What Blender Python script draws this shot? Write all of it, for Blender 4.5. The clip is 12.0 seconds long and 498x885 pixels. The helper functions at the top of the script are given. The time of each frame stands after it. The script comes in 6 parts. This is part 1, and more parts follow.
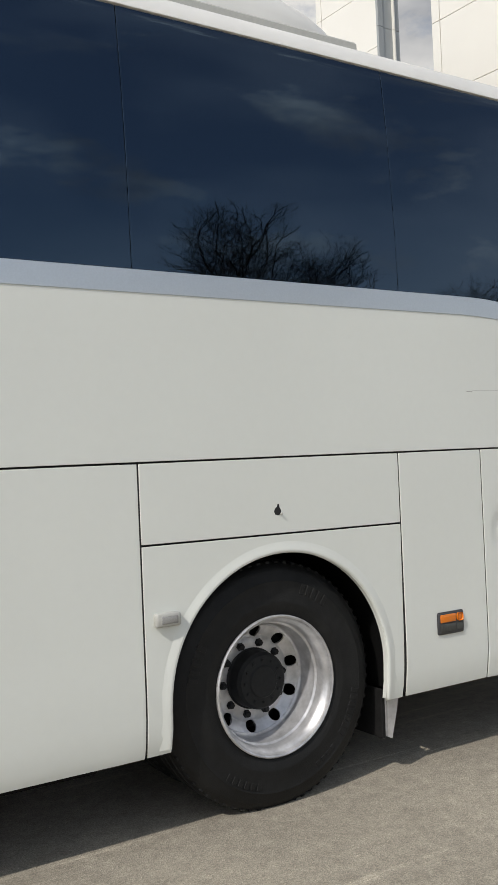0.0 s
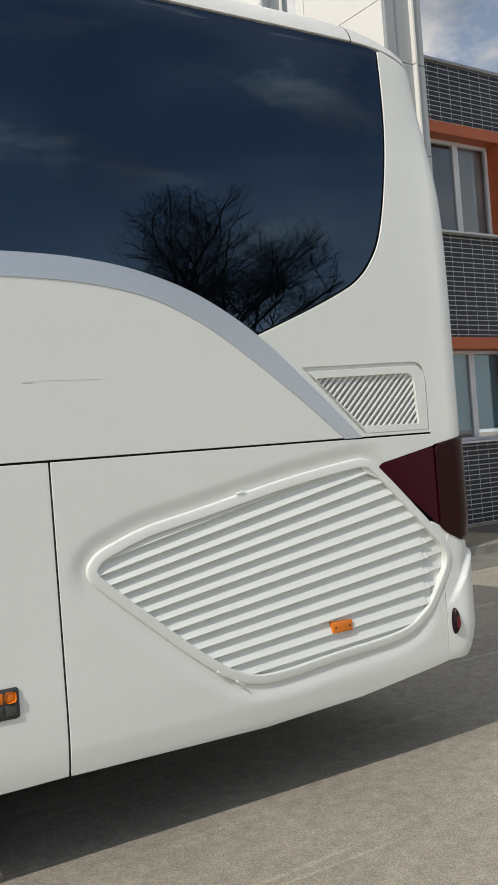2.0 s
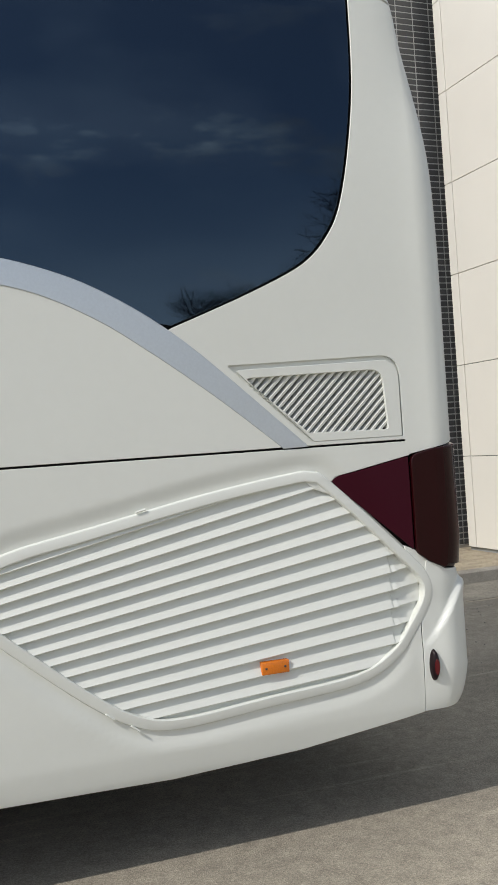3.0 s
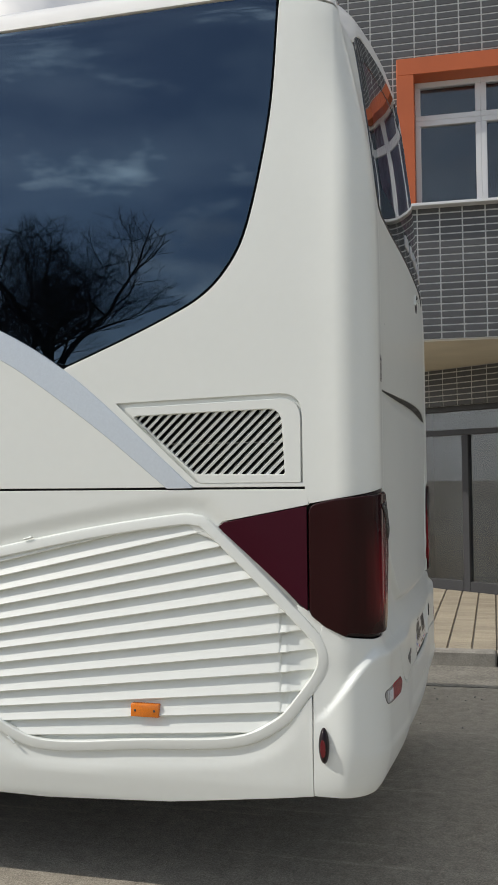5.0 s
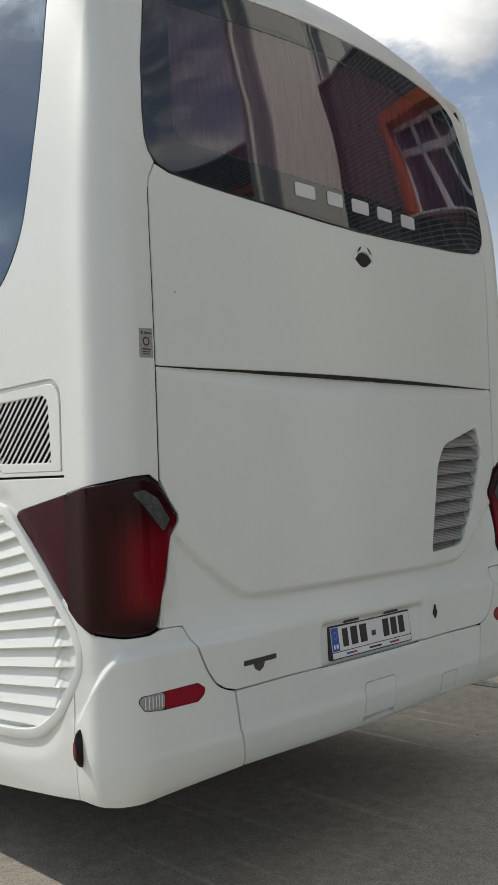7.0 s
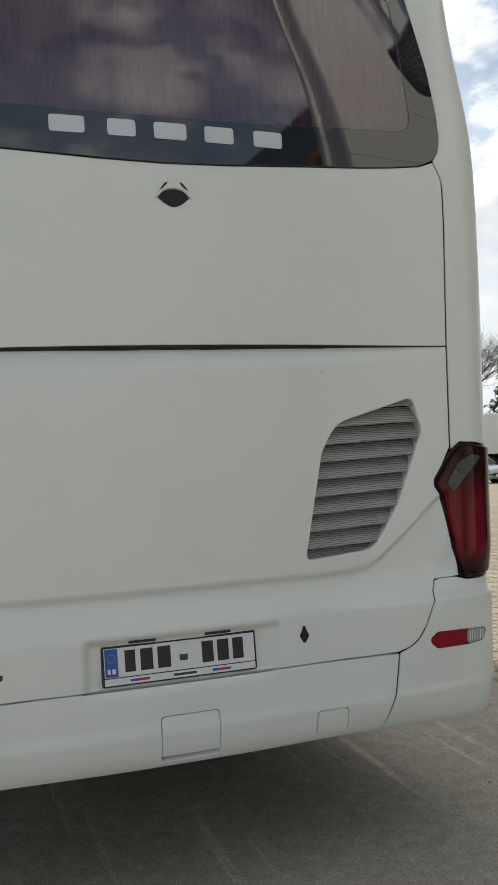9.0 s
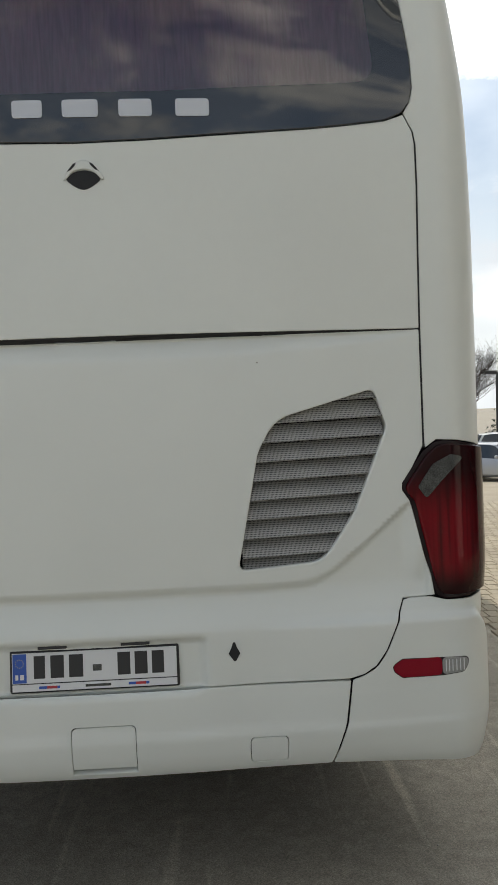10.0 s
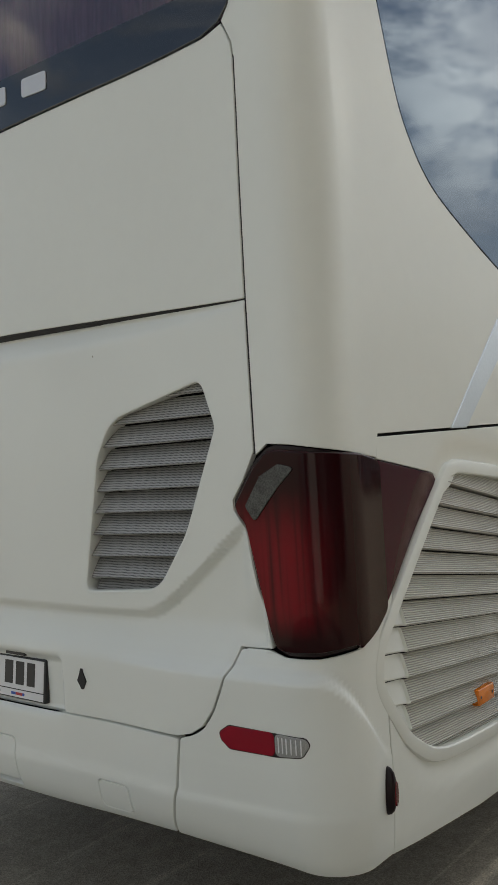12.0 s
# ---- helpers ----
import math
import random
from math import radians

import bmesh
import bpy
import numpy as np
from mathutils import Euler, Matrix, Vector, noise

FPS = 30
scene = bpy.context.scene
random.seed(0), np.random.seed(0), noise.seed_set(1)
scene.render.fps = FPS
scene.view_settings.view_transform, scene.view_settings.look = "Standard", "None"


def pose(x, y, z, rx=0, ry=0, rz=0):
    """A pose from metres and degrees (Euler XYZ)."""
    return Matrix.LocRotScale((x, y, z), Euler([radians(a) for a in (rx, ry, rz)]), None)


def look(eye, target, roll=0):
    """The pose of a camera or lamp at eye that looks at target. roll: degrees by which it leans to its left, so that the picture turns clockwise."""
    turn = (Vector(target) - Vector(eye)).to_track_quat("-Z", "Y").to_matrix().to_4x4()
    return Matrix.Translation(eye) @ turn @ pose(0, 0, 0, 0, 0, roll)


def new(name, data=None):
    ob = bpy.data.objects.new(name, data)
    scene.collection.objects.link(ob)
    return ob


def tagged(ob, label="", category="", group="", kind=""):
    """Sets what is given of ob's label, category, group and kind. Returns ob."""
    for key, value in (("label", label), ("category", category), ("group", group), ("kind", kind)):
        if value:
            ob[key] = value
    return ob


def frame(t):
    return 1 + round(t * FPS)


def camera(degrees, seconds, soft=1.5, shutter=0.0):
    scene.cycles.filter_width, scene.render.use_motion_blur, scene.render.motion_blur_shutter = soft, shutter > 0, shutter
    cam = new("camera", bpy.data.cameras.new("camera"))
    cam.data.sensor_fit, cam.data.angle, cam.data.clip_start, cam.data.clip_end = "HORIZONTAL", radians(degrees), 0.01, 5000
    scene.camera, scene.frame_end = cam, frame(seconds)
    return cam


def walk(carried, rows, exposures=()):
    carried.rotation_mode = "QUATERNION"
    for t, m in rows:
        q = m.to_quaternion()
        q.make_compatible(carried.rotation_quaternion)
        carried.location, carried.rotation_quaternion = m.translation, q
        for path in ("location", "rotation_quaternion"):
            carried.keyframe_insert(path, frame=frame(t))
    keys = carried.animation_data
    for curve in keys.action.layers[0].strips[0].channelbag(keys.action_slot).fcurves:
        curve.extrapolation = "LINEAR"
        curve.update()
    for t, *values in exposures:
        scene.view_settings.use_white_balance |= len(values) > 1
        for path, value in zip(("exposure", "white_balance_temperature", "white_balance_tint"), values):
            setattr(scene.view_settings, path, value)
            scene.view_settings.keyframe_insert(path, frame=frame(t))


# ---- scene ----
cam = camera(30.2, 12.0, 0.8)
# seconds, eye x, y, z, yaw to the left from +y, pitch, roll
ROWS = [
    (0.0, -5.518, -3.209, 1.491, -32.87, 0.96, -2.4),
    (0.5, -4.992, -3.079, 1.495, -33.54, 1.4, -2.8),
    (1.0, -4.362, -3.072, 1.482, -34.04, 1.1, -3.38),
    (1.5, -3.814, -3.097, 1.458, -35.07, 0.82, -3.71),
    (2.0, -3.254, -3.157, 1.478, -32.54, 0.41, -4.4),
    (2.5, -2.62, -3.231, 1.525, -25.6, 0.21, -4.29),
    (3.0, -1.989, -3.191, 1.518, -19.16, 0.05, -3.89),
    (3.5, -1.399, -3.235, 1.535, -12.18, 0.96, -4.17),
    (3.7, -1.163, -3.264, 1.522, -8.66, 2.08, -3.6),
    (5.3, 0.729, -3.07, 1.518, 20.18, 2.49, -1.1),
    (5.5, 0.941, -2.916, 1.503, 23.75, 3.0, -1.64),
    (6.0, 1.509, -2.654, 1.49, 31.22, 2.36, -1.92),
    (6.5, 1.956, -2.258, 1.485, 37.05, 1.82, -1.96),
    (7.0, 2.356, -1.745, 1.484, 44.64, 1.79, -2.06),
    (7.2, 2.537, -1.499, 1.525, 48.74, 1.22, -2.07),
    (9.0, 3.019, 0.479, 1.576, 70.57, -1.06, -2.19),
    (9.5, 3.002, 1.085, 1.599, 77.93, -1.67, -2.41),
    (10.0, 2.955, 1.653, 1.589, 87.64, -1.72, -2.33),
    (10.5, 2.743, 2.246, 1.564, 99.19, -2.3, -2.21),
    (11.0, 2.494, 2.835, 1.53, 111.61, -1.47, -2.31),
    (11.5, 2.167, 3.294, 1.522, 121.63, -1.22, -2.33),
    (12.0, 1.785, 3.741, 1.524, 128.66, -0.82, -3.54),
]


def gaze(x, y, z, yaw, pitch, roll):
    yw, pt = radians(yaw), radians(pitch)
    ahead = Vector((-math.sin(yw) * math.cos(pt), math.cos(yw) * math.cos(pt), math.sin(pt)))
    return look((x, y, z), Vector((x, y, z)) + ahead, roll)


# seconds, stops, white balance
EXPOSURES = [(0.0, -0.18, 6800, 10), (2.5, -0.20, 6780, 10), (5.5, -0.07, 6790, 10), (7.0, -0.06, 6750, 9), (9.0, 0.11, 6830, 8.5), (10.5, 0.14, 7020, 7.5), (11.0, 0.12, 7080, 7.5), (12.0, 0.14, 7000, 7.5)]
walk(cam, [(r[0], gaze(*r[1:])) for r in ROWS], EXPOSURES)

# ---- world and sun ----
SUN_DIR = Vector((0.92, 0.38, -0.92)).normalized()   # the way the light travels
world = bpy.data.worlds.new("world")
scene.world = world
world.use_nodes = True
wn, wl = world.node_tree.nodes, world.node_tree.links
wn.clear()
w_out = wn.new("ShaderNodeOutputWorld")
w_bg = wn.new("ShaderNodeBackground")
w_sky = wn.new("ShaderNodeTexSky")
w_sky.sky_type = "NISHITA"
w_sky.sun_disc = False
w_sky.sun_elevation = math.asin(-SUN_DIR.z)
w_sky.sun_rotation = math.atan2(-SUN_DIR.x, -SUN_DIR.y)
w_sky.dust_density = 0.7
w_bg.inputs["Strength"].default_value = 0.113
w_tc = wn.new("ShaderNodeTexCoord")
w_map = wn.new("ShaderNodeMapping")
w_map.inputs["Scale"].default_value = (1.6, 1.6, 3.0)
w_noise = wn.new("ShaderNodeTexNoise")
w_noise.inputs["Scale"].default_value = 3.3
w_noise.inputs["Detail"].default_value = 10.0
w_noise.inputs["Roughness"].default_value = 0.60
w_ramp = wn.new("ShaderNodeValToRGB")
w_ramp.color_ramp.elements[0].position = 0.48
w_ramp.color_ramp.elements[0].color = (0.22, 0.22, 0.22, 1)
w_ramp.color_ramp.elements[1].position = 0.60
w_ramp.color_ramp.elements[1].color = (1, 1, 1, 1)
w_shade = wn.new("ShaderNodeTexNoise")
w_shade.inputs["Scale"].default_value = 2.6
w_shade.inputs["Detail"].default_value = 5.0
w_tone = wn.new("ShaderNodeValToRGB")
w_tone.color_ramp.elements[0].position = 0.40
w_tone.color_ramp.elements[0].color = (3.0, 3.3, 3.9, 1)
w_tone.color_ramp.elements[1].position = 0.65
w_tone.color_ramp.elements[1].color = (9.5, 9.5, 9.4, 1)
w_mix = wn.new("ShaderNodeMix")
w_mix.data_type = "RGBA"
wl.new(w_tc.outputs["Generated"], w_map.inputs["Vector"])
wl.new(w_map.outputs["Vector"], w_noise.inputs["Vector"])
wl.new(w_map.outputs["Vector"], w_shade.inputs["Vector"])
w_side = wn.new("ShaderNodeVectorMath")     # the cover is thicker beyond the building, thinner over the yard
w_side.operation = "DOT_PRODUCT"
w_side.inputs[1].default_value = (-0.01, 0.10, 0.0)
w_cover = wn.new("ShaderNodeMath")
wl.new(w_tc.outputs["Generated"], w_side.inputs[0])
wl.new(w_side.outputs["Value"], w_cover.inputs[0])
wl.new(w_noise.outputs["Fac"], w_cover.inputs[1])
wl.new(w_cover.outputs["Value"], w_ramp.inputs["Fac"])
wl.new(w_shade.outputs["Fac"], w_tone.inputs["Fac"])
wl.new(w_ramp.outputs["Color"], w_mix.inputs["Factor"])
wl.new(w_sky.outputs["Color"], w_mix.inputs["A"])
w_dot = wn.new("ShaderNodeVectorMath")      # clouds are brighter round the sun
w_dot.operation = "DOT_PRODUCT"
w_dot.inputs[1].default_value = -SUN_DIR
w_near = wn.new("ShaderNodeMapRange")
w_near.inputs["From Min"].default_value = 0.3
w_near.inputs["From Max"].default_value = 0.95
w_near.inputs["To Min"].default_value = 0.88
w_near.inputs["To Max"].default_value = 2.6
w_bright = wn.new("ShaderNodeVectorMath")
w_bright.operation = "SCALE"
wl.new(w_tc.outputs["Generated"], w_dot.inputs[0])
wl.new(w_dot.outputs["Value"], w_near.inputs["Value"])
wl.new(w_tone.outputs["Color"], w_bright.inputs[0])
wl.new(w_near.outputs["Result"], w_bright.inputs["Scale"])
wl.new(w_bright.outputs["Vector"], w_mix.inputs["B"])
w_sep = wn.new("ShaderNodeSeparateXYZ")     # pale haze towards the horizon
w_low = wn.new("ShaderNodeMapRange")
w_low.interpolation_type = "SMOOTHSTEP"
w_low.inputs["From Min"].default_value = 0.36
w_low.inputs["From Max"].default_value = 0.02
w_low.inputs["To Max"].default_value = 0.85
w_haze = wn.new("ShaderNodeMix")
w_haze.data_type = "RGBA"
w_haze.inputs["B"].default_value = (7.4, 7.9, 8.6, 1)
wl.new(w_tc.outputs["Generated"], w_sep.inputs["Vector"])
wl.new(w_sep.outputs["Z"], w_low.inputs["Value"])
wl.new(w_low.outputs["Result"], w_haze.inputs["Factor"])
wl.new(w_mix.outputs["Result"], w_haze.inputs["A"])
wl.new(w_haze.outputs["Result"], w_bg.inputs["Color"])
wl.new(w_bg.outputs["Background"], w_out.inputs["Surface"])

sun = new("sun", bpy.data.lights.new("sun", "SUN"))
sun.data.energy = 2.75
sun.data.angle = radians(0.53)
sun.data.color = (1.0, 0.97, 0.93)
sun.rotation_euler = SUN_DIR.to_track_quat("-Z", "Y").to_euler()
sun.location = (-20, -8, 25)


# ---- materials ----
def mat(name, color, rough=0.5, metal=0.0, coat=0.0, spec=0.5, grain=0.0, grain_scale=60.0, stain=0.0, stain_scale=2.0,
        bump=0.0, bump_scale=200.0, random_tone=0.0, stretch=(1, 1, 1), coat_rough=0.05, rough_var=0.0):
    """A procedural surface: base colour with fine grain, larger stains, fine relief and a tone that differs from piece to piece."""
    m = bpy.data.materials.new(name)
    m.use_nodes = True
    n, l = m.node_tree.nodes, m.node_tree.links
    b = n["Principled BSDF"]
    b.inputs["Roughness"].default_value = rough
    b.inputs["Metallic"].default_value = metal
    b.inputs["Coat Weight"].default_value = coat
    b.inputs["Coat Roughness"].default_value = coat_rough
    b.inputs["Specular IOR Level"].default_value = spec
    mp = n.new("ShaderNodeMapping")
    mp.inputs["Scale"].default_value = stretch
    geo = n.new("ShaderNodeNewGeometry")
    l.new(geo.outputs["Position"], mp.inputs["Vector"])
    value = None

    def noise_amount(scale, detail, amount):
        t = n.new("ShaderNodeTexNoise")
        t.inputs["Scale"].default_value = scale
        t.inputs["Detail"].default_value = detail
        l.new(mp.outputs["Vector"], t.inputs["Vector"])
        r = n.new("ShaderNodeMapRange")
        r.inputs["From Min"].default_value = 0.3
        r.inputs["From Max"].default_value = 0.7
        r.inputs["To Min"].default_value = 1 - amount
        r.inputs["To Max"].default_value = 1 + amount * 0.6
        l.new(t.outputs["Fac"], r.inputs["Value"])
        return r.outputs["Result"], t

    for amount, scale, detail in ((grain, grain_scale, 3.0), (stain, stain_scale, 5.0)):
        if amount:
            out, _ = noise_amount(scale, detail, amount)
            if value is None:
                value = out
            else:
                mu = n.new("ShaderNodeMath")
                mu.operation = "MULTIPLY"
                l.new(value, mu.inputs[0])
                l.new(out, mu.inputs[1])
                value = mu.outputs[0]
    if random_tone:
        oi = n.new("ShaderNodeObjectInfo")
        add = n.new("ShaderNodeMath")
        add.operation = "ADD"
        l.new(oi.outputs["Random"], add.inputs[0])
        l.new(geo.outputs["Random Per Island"], add.inputs[1])
        fr = n.new("ShaderNodeMath")
        fr.operation = "FRACT"
        l.new(add.outputs[0], fr.inputs[0])
        r = n.new("ShaderNodeMapRange")
        r.inputs["To Min"].default_value = 1 - random_tone
        r.inputs["To Max"].default_value = 1 + random_tone
        l.new(fr.outputs[0], r.inputs["Value"])
        if value is None:
            value = r.outputs["Result"]
        else:
            mu = n.new("ShaderNodeMath")
            mu.operation = "MULTIPLY"
            l.new(value, mu.inputs[0])
            l.new(r.outputs["Result"], mu.inputs[1])
            value = mu.outputs[0]
    if value is None:
        b.inputs["Base Color"].default_value = (*color, 1)
    else:
        mx = n.new("ShaderNodeVectorMath")
        mx.operation = "SCALE"
        mx.inputs[0].default_value = color
        l.new(value, mx.inputs["Scale"])
        l.new(mx.outputs["Vector"], b.inputs["Base Color"])
    if rough_var:
        t = n.new("ShaderNodeTexNoise")
        t.inputs["Scale"].default_value = 6.0
        t.inputs["Detail"].default_value = 4.0
        l.new(mp.outputs["Vector"], t.inputs["Vector"])
        r = n.new("ShaderNodeMapRange")
        r.inputs["To Min"].default_value = rough - rough_var
        r.inputs["To Max"].default_value = rough + rough_var
        l.new(t.outputs["Fac"], r.inputs["Value"])
        l.new(r.outputs["Result"], b.inputs["Roughness"])
    if bump:
        t = n.new("ShaderNodeTexNoise")
        t.inputs["Scale"].default_value = bump_scale
        t.inputs["Detail"].default_value = 4.0
        l.new(mp.outputs["Vector"], t.inputs["Vector"])
        bp = n.new("ShaderNodeBump")
        bp.inputs["Strength"].default_value = bump
        bp.inputs["Distance"].default_value = 0.01
        l.new(t.outputs["Fac"], bp.inputs["Height"])
        l.new(bp.outputs["Normal"], b.inputs["Normal"])
    return m


def glass(name, tint, rough=0.0, ripple=0.0, ior=1.52, coating=(1, 1, 1)):
    m = bpy.data.materials.new(name)
    m.use_nodes = True
    n, l = m.node_tree.nodes, m.node_tree.links
    b = n["Principled BSDF"]
    b.inputs["Base Color"].default_value = (*tint, 1)
    b.inputs["Roughness"].default_value = rough
    b.inputs["IOR"].default_value = ior
    b.inputs["Specular Tint"].default_value = (*coating, 1)
    b.inputs["Transmission Weight"].default_value = 1.0
    if ripple:
        t = n.new("ShaderNodeTexNoise")
        t.inputs["Scale"].default_value = 1.3
        g = n.new("ShaderNodeNewGeometry")
        l.new(g.outputs["Position"], t.inputs["Vector"])
        bp = n.new("ShaderNodeBump")
        bp.inputs["Strength"].default_value = ripple
        bp.inputs["Distance"].default_value = 0.02
        l.new(t.outputs["Fac"], bp.inputs["Height"])
        l.new(bp.outputs["Normal"], b.inputs["Normal"])
    return m


PAINT = mat("white_coach_paint", (0.775, 0.797, 0.750), 0.42, coat=0.35, stain=0.02, stain_scale=1.3, grain=0.008, grain_scale=25, coat_rough=0.12, rough_var=0.06)
BUMPER_PAINT = mat("white_bumper_paint", (0.772, 0.797, 0.756), 0.4, coat=0.4, stain=0.02, stain_scale=3, coat_rough=0.14)
ROOF_PAINT = mat("white_roof_paint", (0.80, 0.795, 0.76), 0.4, coat=0.3, stain=0.04, stain_scale=4)
SILVER = mat("silver_trim", (0.665, 0.72, 0.770), 0.36, metal=0.72, coat=0.3, grain=0.03, grain_scale=120)
BLACK = mat("black_rubber_seal", (0.012, 0.012, 0.013), 0.6, grain=0.2, grain_scale=40)
UNDER = mat("black_underbody", (0.005, 0.005, 0.005), 0.85, spec=0.1, grain=0.3, stain=0.3)
GLASS = glass("tinted_side_glass", (0.008, 0.014, 0.026), 0.0, 0.002, 2.1, (0.47, 0.71, 1.0))
REAR_GLASS = glass("tinted_rear_glass", (0.50, 0.45, 0.52), 0.0, 0.002, 2.0)
CURTAIN = mat("mauve_curtain", (0.46, 0.22, 0.34), 0.9, grain=0.15, grain_scale=90, stretch=(1, 1, 0.1))
FRIT = mat("black_glass_border", (0.010, 0.013, 0.018), 0.03, spec=0.5)
FRIT.node_tree.nodes["Principled BSDF"].inputs["IOR"].default_value = 1.85
LETTER = mat("silver_lettering", (0.62, 0.63, 0.65), 0.35, metal=0.3)
RUBBER = mat("tyre_rubber", (0.0115, 0.0118, 0.0118), 0.62, spec=0.3, grain=0.25, grain_scale=30, stain=0.3, stain_scale=6, bump=0.25, bump_scale=160)
RIM = mat("silver_wheel_paint", (0.62, 0.62, 0.63), 0.38, metal=0.55, stain=0.30, stain_scale=14, grain=0.06, grain_scale=70, rough_var=0.1)
HUB = mat("dark_hub_cover", (0.014, 0.015, 0.016), 0.6, spec=0.3, grain=0.25, grain_scale=60)
DUSTY = mat("dusty_black_rubber", (0.014, 0.014, 0.014), 0.85, spec=0.2, grain=0.3, stain=0.3, stain_scale=12)
LAMP_RED = mat("dark_red_lens", (0.016, 0.003, 0.005), 0.10, spec=0.22)


def lens_core(m, dark, bright):
    """The red reflector seen deep in the lens, on its inner side, fading outwards."""
    n, l = m.node_tree.nodes, m.node_tree.links
    g = n.new("ShaderNodeNewGeometry")
    sp = n.new("ShaderNodeSeparateXYZ")
    l.new(g.outputs["Position"], sp.inputs["Vector"])

    def math_node(op, a, b):
        k = n.new("ShaderNodeMath")
        k.operation = op
        for i, v in enumerate((a, b)):
            if isinstance(v, float):
                k.inputs[i].default_value = v
            elif v is not None:
                l.new(v, k.inputs[i])
        return k.outputs[0]

    def ramp(v, lo, hi):
        r = n.new("ShaderNodeMapRange")
        r.interpolation_type = "SMOOTHSTEP"
        r.inputs["From Min"].default_value = lo
        r.inputs["From Max"].default_value = hi
        l.new(v, r.inputs["Value"])
        return r.outputs["Result"]

    inward = math_node("SUBTRACT", 1.27, math_node("ABSOLUTE", math_node("SUBTRACT", sp.outputs["Y"], 1.27), None))
    core = math_node("MULTIPLY", ramp(inward, -0.01, 0.11), math_node("MULTIPLY", ramp(sp.outputs["Z"], 1.0, 1.10), ramp(sp.outputs["Z"], 1.40, 1.22)))
    mix = n.new("ShaderNodeMix")
    mix.data_type = "RGBA"
    mix.inputs["A"].default_value = (*dark, 1)
    mix.inputs["B"].default_value = (*bright, 1)
    mp = n.new("ShaderNodeMapping")      # upright ribs moulded into the lens
    mp.inputs["Scale"].default_value = (70, 70, 2.5)
    l.new(g.outputs["Position"], mp.inputs["Vector"])
    rib = n.new("ShaderNodeTexNoise")
    rib.inputs["Scale"].default_value = 1.0
    rib.inputs["Detail"].default_value = 1.0
    l.new(mp.outputs["Vector"], rib.inputs["Vector"])
    l.new(math_node("MULTIPLY", core, ramp(rib.outputs["Fac"], 0.02, 0.62)), mix.inputs["Factor"])
    l.new(mix.outputs["Result"], n["Principled BSDF"].inputs["Base Color"])


lens_core(LAMP_RED, (0.020, 0.002, 0.003), (0.19, 0.005, 0.011))
LAMP_SIDE = mat("maroon_reflector_lens", (0.045, 0.003, 0.011), 0.25, spec=0.15, grain=0.05, grain_scale=300)
LAMP_INNER = mat("bright_red_lens", (0.11, 0.004, 0.008), 0.2, coat=0.1)
LAMP_SMOKE = mat("smoked_lens", (0.011, 0.004, 0.006), 0.28, spec=0.3)
LAMP_CLEAR = mat("clear_reversing_lens", (0.33, 0.33, 0.32), 0.12, coat=0.6, grain=0.25, grain_scale=420)
LAMP_GREY = mat("grey_indicator_lens", (0.075, 0.078, 0.074), 0.22, spec=0.4, grain=0.55, grain_scale=230, stain=0.3, stain_scale=40)
LAMP_BRIGHT_RED = mat("red_reflector_lens", (0.27, 0.004, 0.018), 0.25, spec=0.25, grain=0.08, grain_scale=300)
AMBER = mat("amber_lens", (0.78, 0.20, 0.008), 0.2, coat=0.5, grain=0.1, grain_scale=200)
DARK_PLASTIC = mat("dark_grey_plastic", (0.045, 0.046, 0.05), 0.5, grain=0.15)
PALE_PLASTIC = mat("pale_grey_plastic", (0.47, 0.47, 0.44), 0.4, grain=0.05)
MESH = mat("vent_mesh", (0.44, 0.435, 0.415), 0.5, metal=0.3, stain=0.1, stain_scale=8)


def punch(m, scale, dark):
    """Small dark holes, as in a wire mesh."""
    n, l = m.node_tree.nodes, m.node_tree.links
    g = n.new("ShaderNodeNewGeometry")
    waves = []
    for tilt in (0.55, -0.55):
        dot = n.new("ShaderNodeVectorMath")
        dot.operation = "DOT_PRODUCT"
        dot.inputs[1].default_value = (0, 0.84 * scale, tilt * scale)
        l.new(g.outputs["Position"], dot.inputs[0])
        s = n.new("ShaderNodeMath")
        s.operation = "SINE"
        l.new(dot.outputs["Value"], s.inputs[0])
        waves.append(s.outputs[0])
    v = n.new("ShaderNodeMath")
    v.operation = "MULTIPLY"
    l.new(waves[0], v.inputs[0])
    l.new(waves[1], v.inputs[1])
    r = n.new("ShaderNodeMapRange")
    for key, q in (("From Min", 0.45), ("From Max", 0.0), ("To Min", dark), ("To Max", 1.0)):
        r.inputs[key].default_value = q
    l.new(v.outputs[0], r.inputs["Value"])
    base = n["Principled BSDF"].inputs["Base Color"]
    sc = n.new("ShaderNodeVectorMath")
    sc.operation = "SCALE"
    l.new(base.links[0].from_socket, sc.inputs[0])
    l.new(r.outputs["Result"], sc.inputs["Scale"])
    l.new(sc.outputs["Vector"], base)


